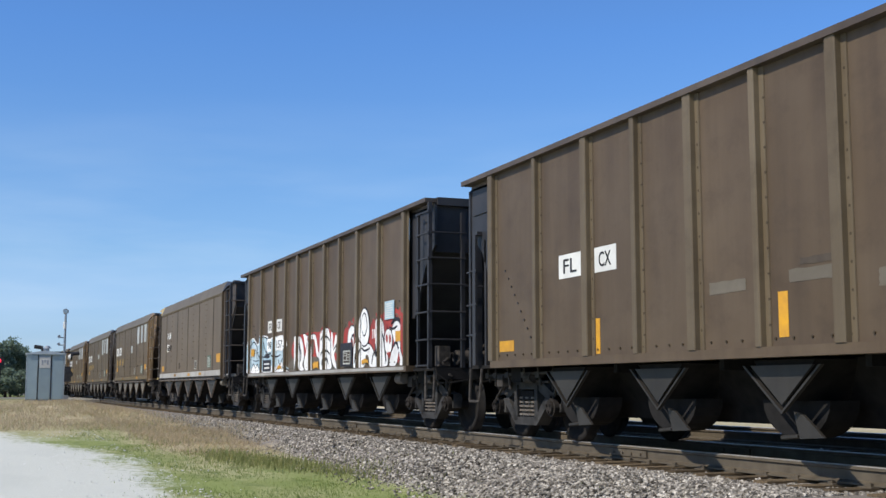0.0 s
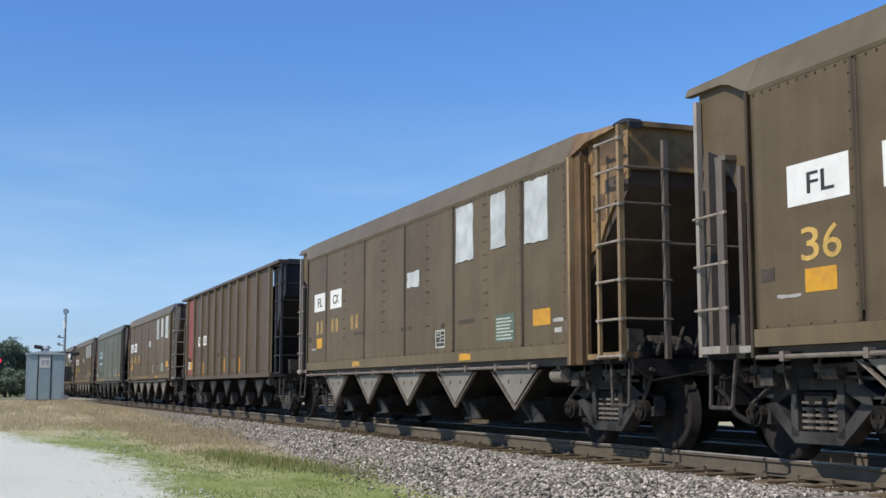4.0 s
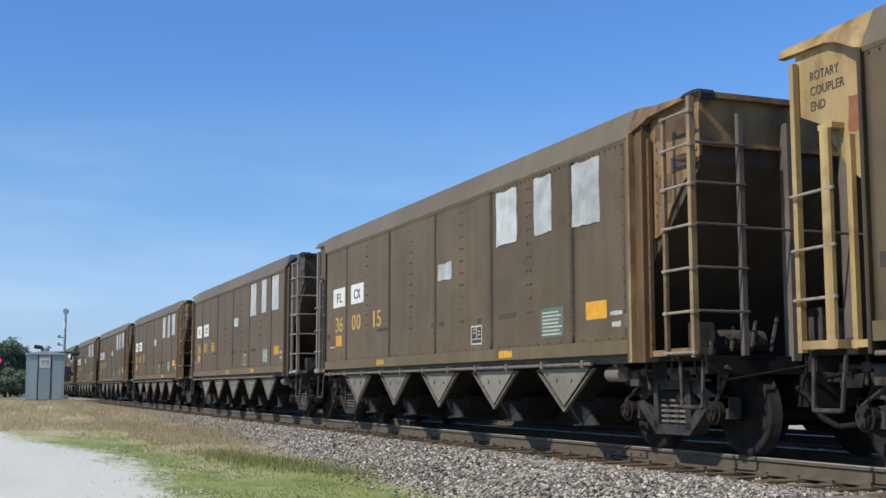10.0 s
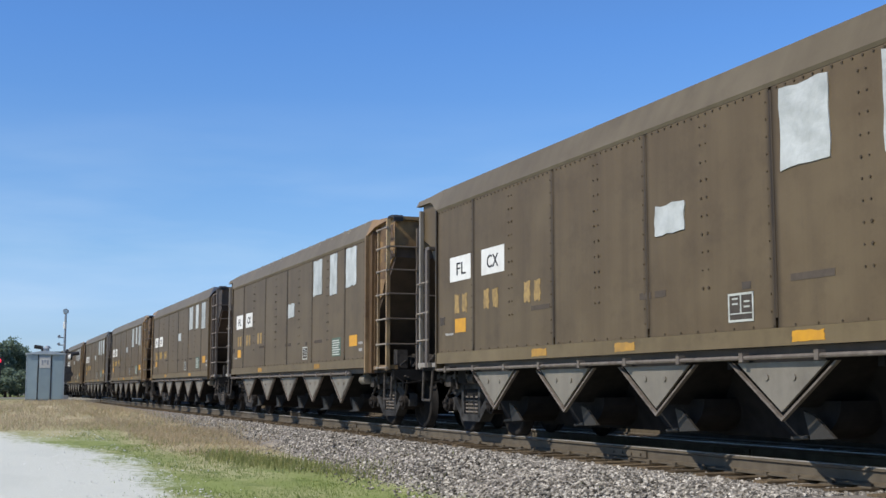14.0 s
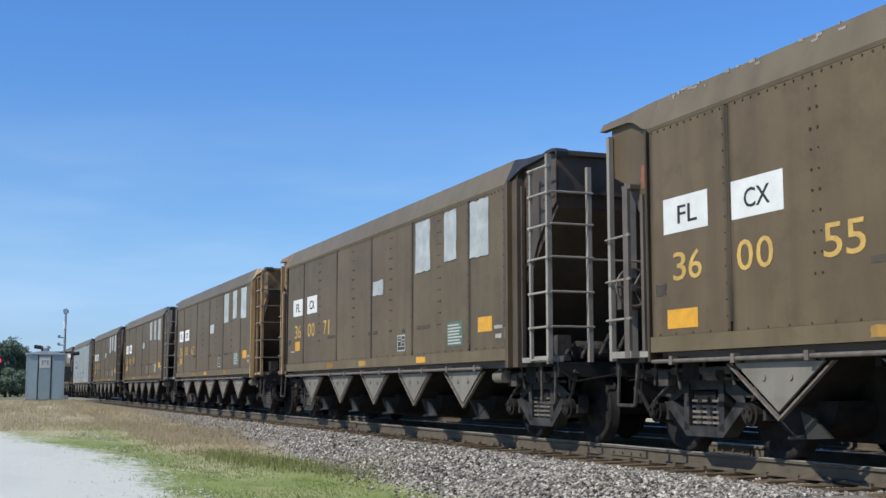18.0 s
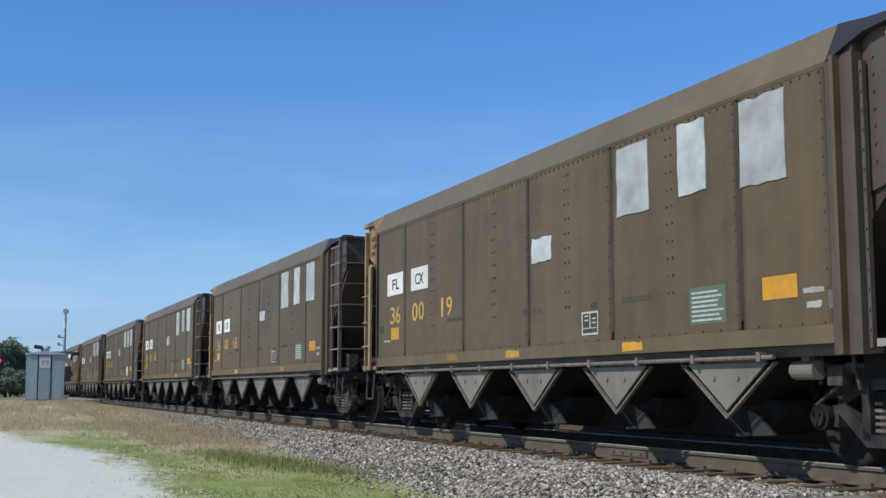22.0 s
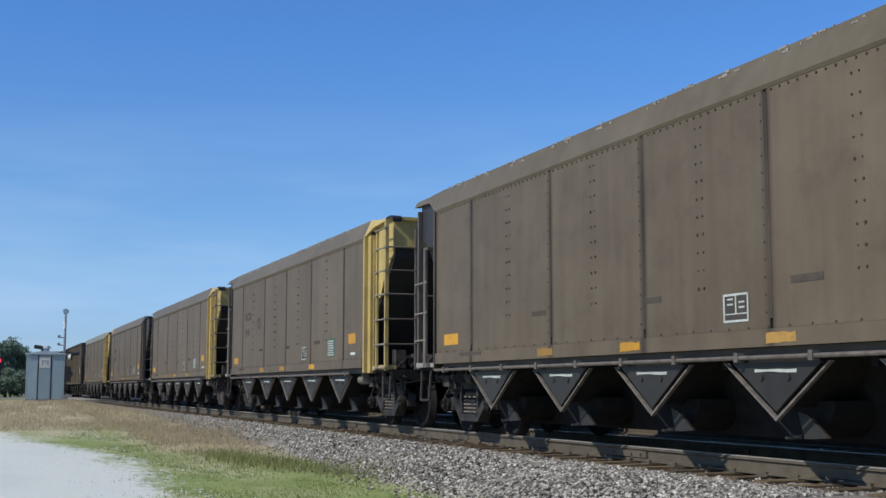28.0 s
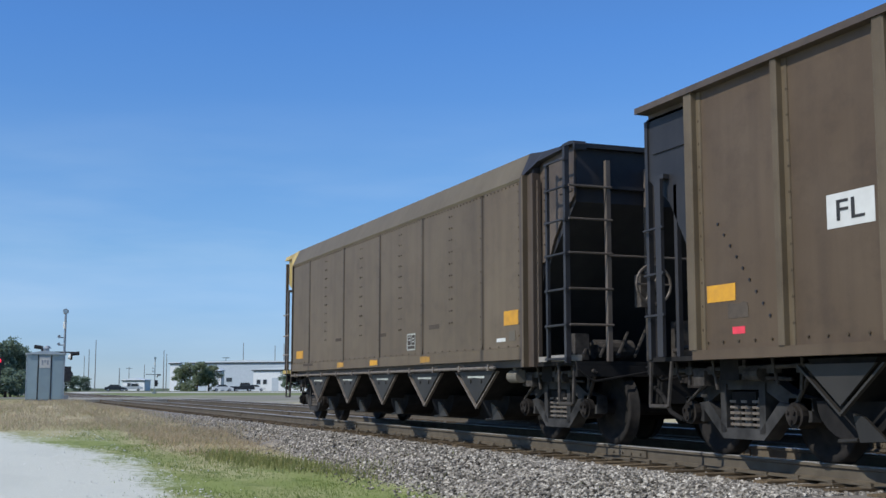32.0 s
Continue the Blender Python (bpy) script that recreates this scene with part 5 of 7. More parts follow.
for k, lead, trail, top, low in PLAIN:
    side = {9: GREYGREEN, 29: SILVER}.get(k, BROWN_PALE)
    c = smooth_car(side, {9: GREYGREEN, 42: BAND_PALE}.get(k, BAND), WHITE_SILL if k in (2, 29) else side, lead, trail, LADDER_PALE if k == 29 else LADDER_DARK, CHUTE if k == 29 else CHUTE_DARK, k in (38, 39))
    look_word = {9: "grey-green", 29: "bare silver"}.get(k, "pale brown")
    if k == 2:
        board("overpainted_mark", c, 4.72, 3.9, 2.56, 2.80, WHITE_MARK, ragged=0.03)
        board("overpainted_mark", c, 4.72, 4.2, 2.10, 2.36, WHITE_MARK, ragged=0.04)
        words("CITX", c, 4.66, 2.58, 0.56, 0.18, BLACK_MARK, -1.604)
        words("680477", c, 4.66, 2.12, 1.02, 0.19, BLACK_MARK, -1.604, name="car_number")
        notice(c, -3.8, -4.4, 1.36, 1.74, TEAL_MARK, bars=7, ink=PRINT, label="teal notice with rows of white print")
        data_box(c, -1.45, -1.86, 1.35, 1.63)
        board("reflector", c, -5.3, -5.9, 1.50, 1.76, ORANGE_MARK, label="orange rectangle")
        board("reflector", c, 5.95, 5.5, 1.36, 1.56, ORANGE_MARK, label="orange rectangle")
        board("repainted_patch", c, 1.9, 1.55, 1.42, 1.62, GREY_MARK, ragged=0.02)
        sill_dabs(c, (2.6, -0.4, -2.6))
    elif k == 9:
        board("mark_board", c, 4.75, 3.42, 2.05, 2.80, PALE_MARK, ragged=0.02, label="pale panel with black letters")
        for t, y, z, w in (("LD LMT", 4.48, 1.54, 0.36), ("226400", 3.97, 1.55, 0.42), ("LT WT", 4.48, 1.40, 0.32), ("49600", 3.89, 1.40, 0.34)):
            words(t, c, y, z, w, 0.085, DULL_MARK, label="faded dark stencil")
        words("ADLX", c, 4.49, 2.54, 0.84, 0.22, BLACK_MARK, -1.604)
        words("660589", c, 4.66, 2.18, 1.20, 0.23, BLACK_MARK, -1.604, name="car_number")
        notice(c, -3.83, -4.5, 1.36, 1.76, TEAL_MARK, bars=7, ink=PRINT, label="teal notice with rows of white print")
        data_box(c, -1.53, -1.96, 1.36, 1.63)
        for y, z in ((5.2, 1.13), (3.66, 1.13), (2.0, 1.15), (-1.05, 1.33), (-3.8, 1.33), (-5.4, 1.33)):
            board("reflector", c, y + 0.24, y - 0.24, z, z + 0.095, ORANGE_MARK, -1.6 if z > 1.27 else -1.617, label="orange reflector strip")
        notice(c, 6.06, 5.86, 1.36, 1.56, WHITE_MARK, bars=5, ink=GREY_MARK, label="white label with small print")
        board("overpainted_mark", c, 6.06, 5.84, 1.62, 1.76, DULL_MARK, ragged=0.01)
        for y in (-2.4, -4.7):
            board("pale_run", c, y, y - 0.06, 2.1, 2.75, SCUFF, ragged=0.02, label="pale vertical run mark")
    elif k == 29:
        words("FLCX", c, 4.72, 2.54, 0.72, 0.18, BLACK_MARK)
        words("360085", c, 4.70, 2.10, 1.16, 0.18, BLACK_MARK, name="car_number")
        board("reflector", c, 5.62, 5.22, 1.62, 1.80, ORANGE_MARK, ragged=0.04, label="orange dab")
        board("reflector", c, -5.1, -5.6, 1.55, 1.74, ORANGE_MARK, label="orange dab", ragged=0.04)
        data_box(c, -1.45, -1.8, 1.35, 1.62)
        notice(c, -3.75, -4.25, 1.36, 1.70, BLUE_MARK, bars=6, label="blue notice with white print")
        for y0, y1, z0, z1 in ((3.11, 2.64, 1.70, 1.79), (0.81, 0.31, 1.70, 1.78), (-2.19, -2.62, 1.68, 1.78), (-1.53, -1.69, 1.65, 1.77)):
            board("overpainted_mark", c, y0, y1, z0, z1, GREY_MARK, ragged=0.006)
        for y0, y1, z0, z1, rows in ((3.27, 2.92, 2.10, 2.57, 5), (4.82, 3.77, 1.42, 1.62, 2), (2.16, 1.65, 1.43, 1.64, 3), (-0.15, -0.62, 1.35, 1.55, 3), (-2.22, -2.62, 1.42, 1.64, 3), (-1.10, -1.93, 1.76, 2.03, 3)):
            for j in range(rows):
                z = z0 + (z1 - z0) * j / rows
                board("faint_print", c, y0, y1 + 0.06 * (j % 2), z, z + 0.035, SCUFF, ragged=0.008)
        for y0, y1, z0, z1 in ((-1.12, -1.30, 1.85, 2.36), (-1.30, -1.44, 1.78, 2.20), (-1.46, -1.66, 2.0, 2.34), (-1.90, -2.04, 2.16, 2.48), (0.28, 0.14, 3.2, 3.5)):
            board("pale_run", c, y0, y1, z0, z1, WHITE_SILL, ragged=0.035, label="splash of white bird lime")
        board("small_label", c, -0.02, -1.46, 1.19, 1.215, DULL_MARK, -1.617)
        board("small_label", c, -0.02, -0.7, 1.14, 1.16, DULL_MARK, -1.617)
        for y in SEAMS[1:-1]:
            board("seam_strip", c, y + 0.022, y - 0.022, 1.30, 3.50, WHITE_SILL, -1.607)
        sill_dabs(c, (2.5, 0.4, -2.5))
    else:
        plain_car_marks(c, k, top, low)
    tagged(c, "%s smooth steel hopper car with %s and %s ends" % (look_word, END_WORD[lead.name], END_WORD[trail.name]), "freight car", "cars of the train")
    TRAIN.append((k, c))
for k, lead, trail, text in ((0, K, K, "ribbed brown steel open hopper car with black ends"), (1, K, K, "ribbed brown hopper car covered in white and red graffiti"), (7, K, RED_END, "ribbed brown hopper car with a red trailing end"), (43, K, K, "ribbed brown steel hopper car with orange strips")):
    c = ribbed_car(OPEN_BROWN, lead, trail)
    ribbed_car_marks(c, k)
    if k == 1:
        graffiti(c)
    if k == 7:
        for i, t in enumerate(("ROTARY", "COUPLER", "END")):
            words(t, c, 6.98, 3.40 - 0.15 * i, 0.085 * len(t), 0.10, WHITE_MARK, -1.50)
        board("red_side_panel", c, 6.2, 4.95, 1.14, 3.70, RED_END, -1.57, 0.004, "faded red end panel")
        notice(c, 6.1, 5.8, 1.35, 1.60, WHITE_MARK, -1.576, 5, GREY_MARK, "white label with small print")
        board("reflector", c, 5.75, 5.05, 1.32, 1.60, ORANGE_MARK, -1.576, ragged=0.03, label="orange patch")
    tagged(c, text, "freight car", "cars of the train")
    TRAIN.append((k, c))
for k, c in TRAIN:
    if k in (4, 8, 10, 11, 12, 13, 15, 21, 23, 25, 27, 28, 30, 31, 32, 33, 41):
        for i, t in enumerate(("ROTARY", "COUPLER", "END")):
            words(t, c, 7.32, 3.50 - 0.14 * i, 0.065 * len(t), 0.085, DULL_MARK, -1.445)
        board("faded_mark", c, 6.82, 6.54, 2.95, 3.25, RED_MARK if k != 41 else Y, -1.445, ragged=0.02)


# ---------------------------------------------------------------- ground
def ramp(v, table):
    return float(np.interp(v, [a for a, b in table], [b for a, b in table]))


RISE = ((-40, -0.85), (6, -0.85), (16, -0.62), (25, -0.50), (40, -0.32), (52, -0.05), (60, 0.11), (76, 0.08), (100, 0.0), (200, 0.0))


def ground_z(x, y):
    base = ramp(y, RISE)
    if x < 0:
        edge = -2.1
        if x >= edge:
            return -0.21
        if base <= -0.21:
            return max(base, -0.21 - (edge - x) / 1.9)
        f = min(1, max(0, (edge - x) / 2.0))
        return -0.21 + (base + 0.21) * f * f * (3 - 2 * f)
    if x <= 6.4:
        return -0.21
    return max(-0.21 - (x - 6.4) / 1.9, -0.45) if y < 60 else -0.21 + 0.21 * min(1, (x - 6.4) / 4)


def ground_material():
    m, n, l, b = nodes_of("mixed_ground", 0.95)
    g = n.new("ShaderNodeNewGeometry")
    sep = n.new("ShaderNodeSeparateXYZ")
    l.new(g.outputs["Position"], sep.inputs[0])

    def fuzz(src, scale, amount, stretch=(1, 1, 1)):
        """A coordinate shaken by noise, so that edges wander."""
        f = noisy(n, l, scale, stretch, 5, 0.2, 0.8)
        a = n.new("ShaderNodeMath")
        a.operation = "MULTIPLY_ADD"
        l.new(f, a.inputs[0])
        a.inputs[1].default_value = amount
        l.new(src, a.inputs[2])
        return a.outputs[0]

    def band(src, lo, hi):
        r = n.new("ShaderNodeMapRange")
        r.inputs[1].default_value, r.inputs[2].default_value = lo, hi
        l.new(src, r.inputs[0])
        return r.outputs[0]

    def times(a, b2):
        t = n.new("ShaderNodeMath")
        t.operation = "MULTIPLY"
        l.new(a, t.inputs[0])
        l.new(b2, t.inputs[1])
        return t.outputs[0]

    grain = noisy(n, l, 40, (1, 1, 1), 4, 0.3, 0.7)
    soft = noisy(n, l, 0.9, (1, 0.35, 1), 5, 0.3, 0.7)
    grass = mixed(n, l, soft, (0.215, 0.275, 0.076), (0.32, 0.33, 0.135))
    grass = mixed(n, l, grain, grass, (0.225, 0.265, 0.078))
    patchy = noisy(n, l, 0.7, (1, 0.4, 1), 7, 0.44, 0.60)
    grass = mixed(n, l, patchy, grass, (0.37, 0.365, 0.175))
    tufts = noisy(n, l, 3.2, (1, 0.6, 1), 5, 0.52, 0.66)
    grass = mixed(n, l, tufts, grass, (0.165, 0.205, 0.06))
    dry = mixed(n, l, soft, (0.54, 0.445, 0.295), (0.43, 0.39, 0.20))
    dry = mixed(n, l, grain, dry, (0.47, 0.385, 0.235))
    road = mixed(n, l, grain, (0.66, 0.655, 0.565), (0.57, 0.565, 0.485))
    road = mixed(n, l, noisy(n, l, 0.6, (1, 0.3, 1), 6, 0.5, 0.75), road, (0.54, 0.54, 0.465))
    ballast = mixed(n, l, grain, (0.29, 0.255, 0.215), (0.17, 0.148, 0.125))
    asphalt = mixed(n, l, grain, (0.30, 0.275, 0.225), (0.22, 0.20, 0.165))
    # the dry bank starts some way along the verge
    far = band(fuzz(sep.outputs[1], 0.5, 4.0), 19.0, 27.0)
    near_track = n.new("ShaderNodeMath")
    near_track.operation = "MAXIMUM"
    l.new(band(fuzz(sep.outputs[0], 1.2, 1.0), -5.0, -4.2), near_track.inputs[0])
    l.new(band(fuzz(sep.outputs[1], 0.5, 4.0), 31.0, 37.0), near_track.inputs[1])
    near_track = near_track.outputs[0]
    c = mixed(n, l, times(far, near_track), grass, dry)
    lawn = band(sep.outputs[1], 64.0, 70.0)
    c = mixed(n, l, lawn, c, mixed(n, l, soft, (0.13, 0.165, 0.05), (0.18, 0.19, 0.08)))
    yard = mixed(n, l, noisy(n, l, 0.12, (1, 0.25, 1), 6, 0.35, 0.65), (0.34, 0.31, 0.25), (0.21, 0.20, 0.15))
    yard = mixed(n, l, noisy(n, l, 0.05, (1, 0.2, 1), 4, 0.5, 0.6), yard, (0.17, 0.19, 0.085))
    far_y = fuzz(sep.outputs[1], 0.08, 24.0)
    yard = mixed(n, l, times(band(far_y, 122, 130), band(far_y, 205, 195)), yard, (0.20, 0.225, 0.095))
    yard = mixed(n, l, times(band(far_y, 206, 212), band(far_y, 250, 240)), yard, (0.52, 0.50, 0.45))
    yard = mixed(n, l, band(far_y, 262, 275), yard, (0.12, 0.14, 0.075))
    c = mixed(n, l, times(lawn, band(sep.outputs[0], -2.5, -1.5)), c, yard)
    # pale gravel drive along the near side
    bend = n.new("ShaderNodeMath")
    bend.operation = "SUBTRACT"
    l.new(sep.outputs[1], bend.inputs[0])
    bend.inputs[1].default_value = 19.0
    bend.use_clamp = False
    pos = n.new("ShaderNodeMath")
    pos.operation = "MAXIMUM"
    l.new(bend.outputs[0], pos.inputs[0])
    pos.inputs[1].default_value = 0.0
    square = times(pos.outputs[0], pos.outputs[0])
    curve = n.new("ShaderNodeMath")
    curve.operation = "MULTIPLY_ADD"
    l.new(square, curve.inputs[0])
    curve.inputs[1].default_value = 0.0105
    l.new(sep.outputs[0], curve.inputs[2])
    rx = fuzz(fuzz(curve.outputs[0], 0.8, 1.3, (1, 0.5, 1)), 7.0, 1.1, (1, 0.5, 1))
    edge = band(rx, -4.45, -5.15)
    near_drive = band(sep.outputs[1], 60.0, 50.0)
    c = mixed(n, l, times(edge, near_drive), c, road)
    # ballast round both tracks
    slide = n.new("ShaderNodeMath")
    slide.operation = "MULTIPLY_ADD"
    l.new(band(sep.outputs[1], 20.0, 36.0), slide.inputs[0])
    slide.inputs[1].default_value = -0.25
    l.new(sep.outputs[0], slide.inputs[2])
    bx = fuzz(slide.outputs[0], 1.6, 0.9)
    c = mixed(n, l, times(band(bx, -2.62, -2.22), band(bx, 8.4, 7.8)), c, ballast)
    # the road that crosses the line
    ry = fuzz(sep.outputs[1], 0.4, 1.6)
    c = mixed(n, l, times(band(ry, 78.0, 79.0), band(ry, 101.0, 99.0)), c, asphalt)
    # paved yard far beyond
    l.new(c, b.inputs["Base Color"])
    bumped(n, l, b, grain, 0.35, 0.02)
    b.inputs["Specular IOR Level"].default_value = 0.15
    return m


def steps(*spans):
    out = []
    for a, b, d in spans:
        out += list(np.arange(a, b, d))
    return out


GX = [-1500, -500, -150, -60, -30] + steps((-20, -6, 1.0), (-6, -1.8, 0.15), (-1.8, 6.4, 0.8), (6.4, 9, 0.3), (9, 20, 2)) + [30, 50, 80, 150, 400, 1500]
GY = [-300, -60, -20] + steps((-8, 6, 2), (6, 45, 0.4), (45, 110, 2.0)) + [140, 200, 300, 500, 900, 1600, 3000]
verts = []
for x in GX:
    for y in GY:
        z = ground_z(x, y)
        if -8 < x < -1.9 and 5 < y < 80:
            z += 0.035 * noise.noise(Vector((x * 0.9, y * 0.5, 0))) + 0.015 * noise.noise(Vector((x * 4, y * 3, 5)))
        verts.append((x, y, z))
ny = len(GY)
me = bpy.data.meshes.new("ground")
me.from_pydata(verts, [], [(i * ny + j, (i + 1) * ny + j, (i + 1) * ny + j + 1, i * ny + j + 1) for i in range(len(GX) - 1) for j in range(ny - 1)])
for p in me.polygons:
    p.use_smooth = True
me.materials.append(ground_material())
tagged(new("ground", me), "rough ground of pale gravel, green verge and dry bank beside the line", "ground", kind="structure")

# ---------------------------------------------------------------- both tracks
RAIL = plain("rusty_rail", (0.1, 0.08, 0.056), (0.148, 0.12, 0.084), 5, 0.7, 0.2)
RAIL_HEAD = plain("polished_rail_head", (0.40, 0.37, 0.33), (0.52, 0.485, 0.43), 9, 0.45, 0.6, 0.05)
TIE = plain("creosoted_tie", (0.06, 0.044, 0.028), (0.184, 0.132, 0.076), 6, 0.9, 0, 0.5, 0.3, (1, 6, 6), 0.02)
CONCRETE = plain("crossing_panel", (0.36, 0.325, 0.26), (0.25, 0.225, 0.175), 3, 0.85)


def track(x0, y0, y1, label, ties_to):
    t = tagged(new("railway_track"), label, "railway track", kind="structure")
    t.location = (x0, 0, 0)

    def rail(bm):
        beam(bm, [(-0.075, -0.172), (0.075, -0.172), (0.075, -0.155), (0.012, -0.135), (0.012, -0.045), (0.037, -0.035), (0.037, -0.008), (-0.037, -0.008), (-0.037, -0.035), (-0.012, -0.045), (-0.012, -0.135), (-0.075, -0.155)], y0, y1)

    def head(bm):
        beam(bm, [(-0.036, -0.0075), (0.036, -0.0075), (0.030, 0.0), (-0.030, 0.0)], y0, y1)

    for x in (-0.755, 0.755):
        r = piece("rail", ("rail", y0, y1), rail, RAIL, t, "rusty steel rail", pose(x, 0, 0))
        piece("rail_head", ("railhead", y0, y1), head, RAIL_HEAD, r, "polished running surface")

    def tie(bm):
        brick(bm, (-1.30, -0.11, -0.36), (1.30, 0.11, -0.176))

    def plate(bm):
        for s in (-1, 1):
            brick(bm, (s * 0.755 - 0.17, -0.09, -0.176), (s * 0.755 + 0.17, 0.09, -0.165))
            for a in (-0.11, 0.11):
                brick(bm, (s * 0.755 + a - 0.015, -0.03, -0.165), (s * 0.755 + a + 0.015, 0.03, -0.135))

    rnd = random.Random(4)
    y = 4.0
    while y < ties_to:
        o = piece("tie", "tie", tie, TIE, t, "", pose(rnd.uniform(-0.05, 0.05), y, rnd.uniform(-0.012, 0.002), 0, 0, rnd.uniform(-1.2, 1.2)))
        if y < 28 and x0 < 1:
            piece("tie_plate", "tie_plate", plate, RAIL, o)
        y += 0.53

    def joint(bm):
        for s in (-1, 1):
            brick(bm, (s * 0.013 if s > 0 else -0.04, -0.45, -0.13), (0.04 if s > 0 else -0.013, 0.45, -0.05))
            for a in (-0.33, -0.11, 0.11, 0.33):
                rod(bm, (s * 0.03, a, -0.09), (s * 0.06, a, -0.09), 0.016, 6)
    for y in (13.2, 25.1, 37.0):
        for x in (-0.755, 0.755):
            piece("joint_bar", "joint_bar", joint, RAIL, t, "bolted rail joint", pose(x, y, 0))
    return t


track(0.0, -60, 1200, "main railway track with rusty rails on dark ties", 95)
track(4.3, -60, 1200, "second railway track beside the main one", 72)


def crossing(bm, x0, x1):
    brick(bm, (x0, 80, -0.20), (x1, 98, -0.012))


for i, (x0, x1) in enumerate(((-0.62, 0.62), (-2.6, -0.86), (0.86, 3.44), (3.68, 4.92), (5.16, 7.0))):
    bm = bmesh.new()
    crossing(bm, x0, x1)
    ob = part("crossing_panel", bm, CONCRETE, None)
    tagged(ob, "flat concrete panel of the level crossing between the rails", "crossing panel", "level crossing panels", "structure")


# ---------------------------------------------------------------- loose stone and grass
def island_material(name, a, b, rough=0.9, thin=0.0):
    m, n, l, bs = nodes_of(name, rough)
    g = n.new("ShaderNodeNewGeometry")
    r = n.new("ShaderNodeValToRGB")
    r.color_ramp.elements[0].color = (*a, 1)
    r.color_ramp.elements[1].color = (*b, 1)
    l.new(g.outputs["Random Per Island"], r.inputs[0])
    f = noisy(n, l, 25, (1, 1, 1), 3, 0.3, 0.7)
    col = mixed(n, l, f, r.outputs[0], tuple(0.75 * v for v in a))
    l.new(col, bs.inputs["Base Color"])
    bs.inputs["Specular IOR Level"].default_value = 0.2
    if thin:
        t = n.new("ShaderNodeBsdfTranslucent")
        l.new(col, t.inputs[0])
        mx = n.new("ShaderNodeMixShader")
        mx.inputs[0].default_value = thin
        l.new(bs.outputs[0], mx.inputs[1])
        l.new(t.outputs[0], mx.inputs[2])
        l.new(mx.outputs[0], n["Material Output"].inputs[0])
    return m


rng = np.random.default_rng(7)


def stones(name, label, count, place, size, material, category):
    """Many angular stones in one mesh; place(n) gives their x and y."""
    base = np.array([(1, 0, 0), (-1, 0, 0), (0, 1, 0), (0, -1, 0), (0, 0, 1), (0, 0, -1), (0.6, 0.6, 0.5), (-0.6, -0.55, 0.5)])
    tri = np.array([(4, 6, 2), (4, 0, 6), (6, 0, 2), (4, 2, 1), (4, 1, 7), (7, 1, 3), (4, 7, 3), (4, 3, 0), (5, 2, 0), (5, 1, 2), (5, 3, 1), (5, 0, 3)])
    x, y = place(count)
    z = np.array([ground_z(a, b) for a, b in zip(x, y)])
    z = np.where((x > -1.75) & (x < -0.8), -0.228, z)
    s = size * rng.uniform(0.55, 1.25, (count, 1))
    shape = base[None] * rng.uniform(0.65, 1.2, (count, len(base), 1)) * np.stack([rng.uniform(0.7, 1.3, count), rng.uniform(0.7, 1.3, count), rng.uniform(0.5, 0.95, count)], 1)[:, None]
    a = rng.uniform(0, 6.28, count)
    t = rng.uniform(-0.6, 0.6, count)
    ca, sa, ct, st = np.cos(a), np.sin(a), np.cos(t), np.sin(t)
    v = shape.copy()
    v[..., 1], v[..., 2] = shape[..., 1] * ct[:, None] - shape[..., 2] * st[:, None], shape[..., 1] * st[:, None] + shape[..., 2] * ct[:, None]
    vx = v[..., 0] * ca[:, None] - v[..., 1] * sa[:, None]
    vy = v[..., 0] * sa[:, None] + v[..., 1] * ca[:, None]
    co = np.stack([vx, vy, v[..., 2]], -1) * s[:, None] + np.stack([x, y, z + s[:, 0] * rng.uniform(0.0, 0.55, count)], -1)[:, None]
    faces = (tri[None] + (np.arange(count) * len(base))[:, None, None]).reshape(-1, 3)
    me = bpy.data.meshes.new(name)
    me.from_pydata(co.reshape(-1, 3).tolist(), [], faces.tolist())
    me.materials.append(material)
    return tagged(new(name, me), label, category, kind="stuff")


STONE = island_material("crushed_stone", (0.075, 0.065, 0.052), (0.84, 0.75, 0.62))
GRIT = island_material("pale_grit", (0.68, 0.66, 0.61), (0.86, 0.84, 0.79))


def ballast_place(n):
    y = 8.5 + 34 * rng.random(n) ** 1.7
    w = rng.random(n)
    x = -3.45 + 2.55 * w + 0.35 * (rng.random(n) - 0.5)
    edge = -2.95 + 0.40 * np.clip((y - 19.0) / 15.0, 0, 1)
    out = (x < edge) & (rng.random(n) < 0.9)
    x[out] = edge[out] + rng.random(int(out.sum())) * (-0.9 - edge[out])
    on_tie = (x > -1.34) & (np.abs(((y - 4.0) / 0.53 + 0.5) % 1 - 0.5) < 0.22)
    move = (on_tie & (rng.random(n) < 0.85)) | ((x > -1.30) & (rng.random(n) < 0.55))
    x[move] -= 0.5 + 0.9 * rng.random(int(move.sum()))
    return x, y


stones("ballast", "grey and pinkish crushed stone ballast along the track", 42000, ballast_place, 0.030, STONE, "ballast")


def crib_place(n):
    y = 5 + 55 * rng.random(n)
    k = np.round((y - 4.0) / 0.53 - 0.5)
    y = 4.0 + 0.53 * (k + 0.5) + 0.15 * (2 * rng.random(n) - 1)
    return np.where(rng.random(n) < 0.5, rng.uniform(-0.62, 0.62, n), rng.uniform(1.4, 3.2, n)), y


stones("ballast", "sooty crushed stone between the ties", 5000, crib_place, 0.04, STONE, "ballast")


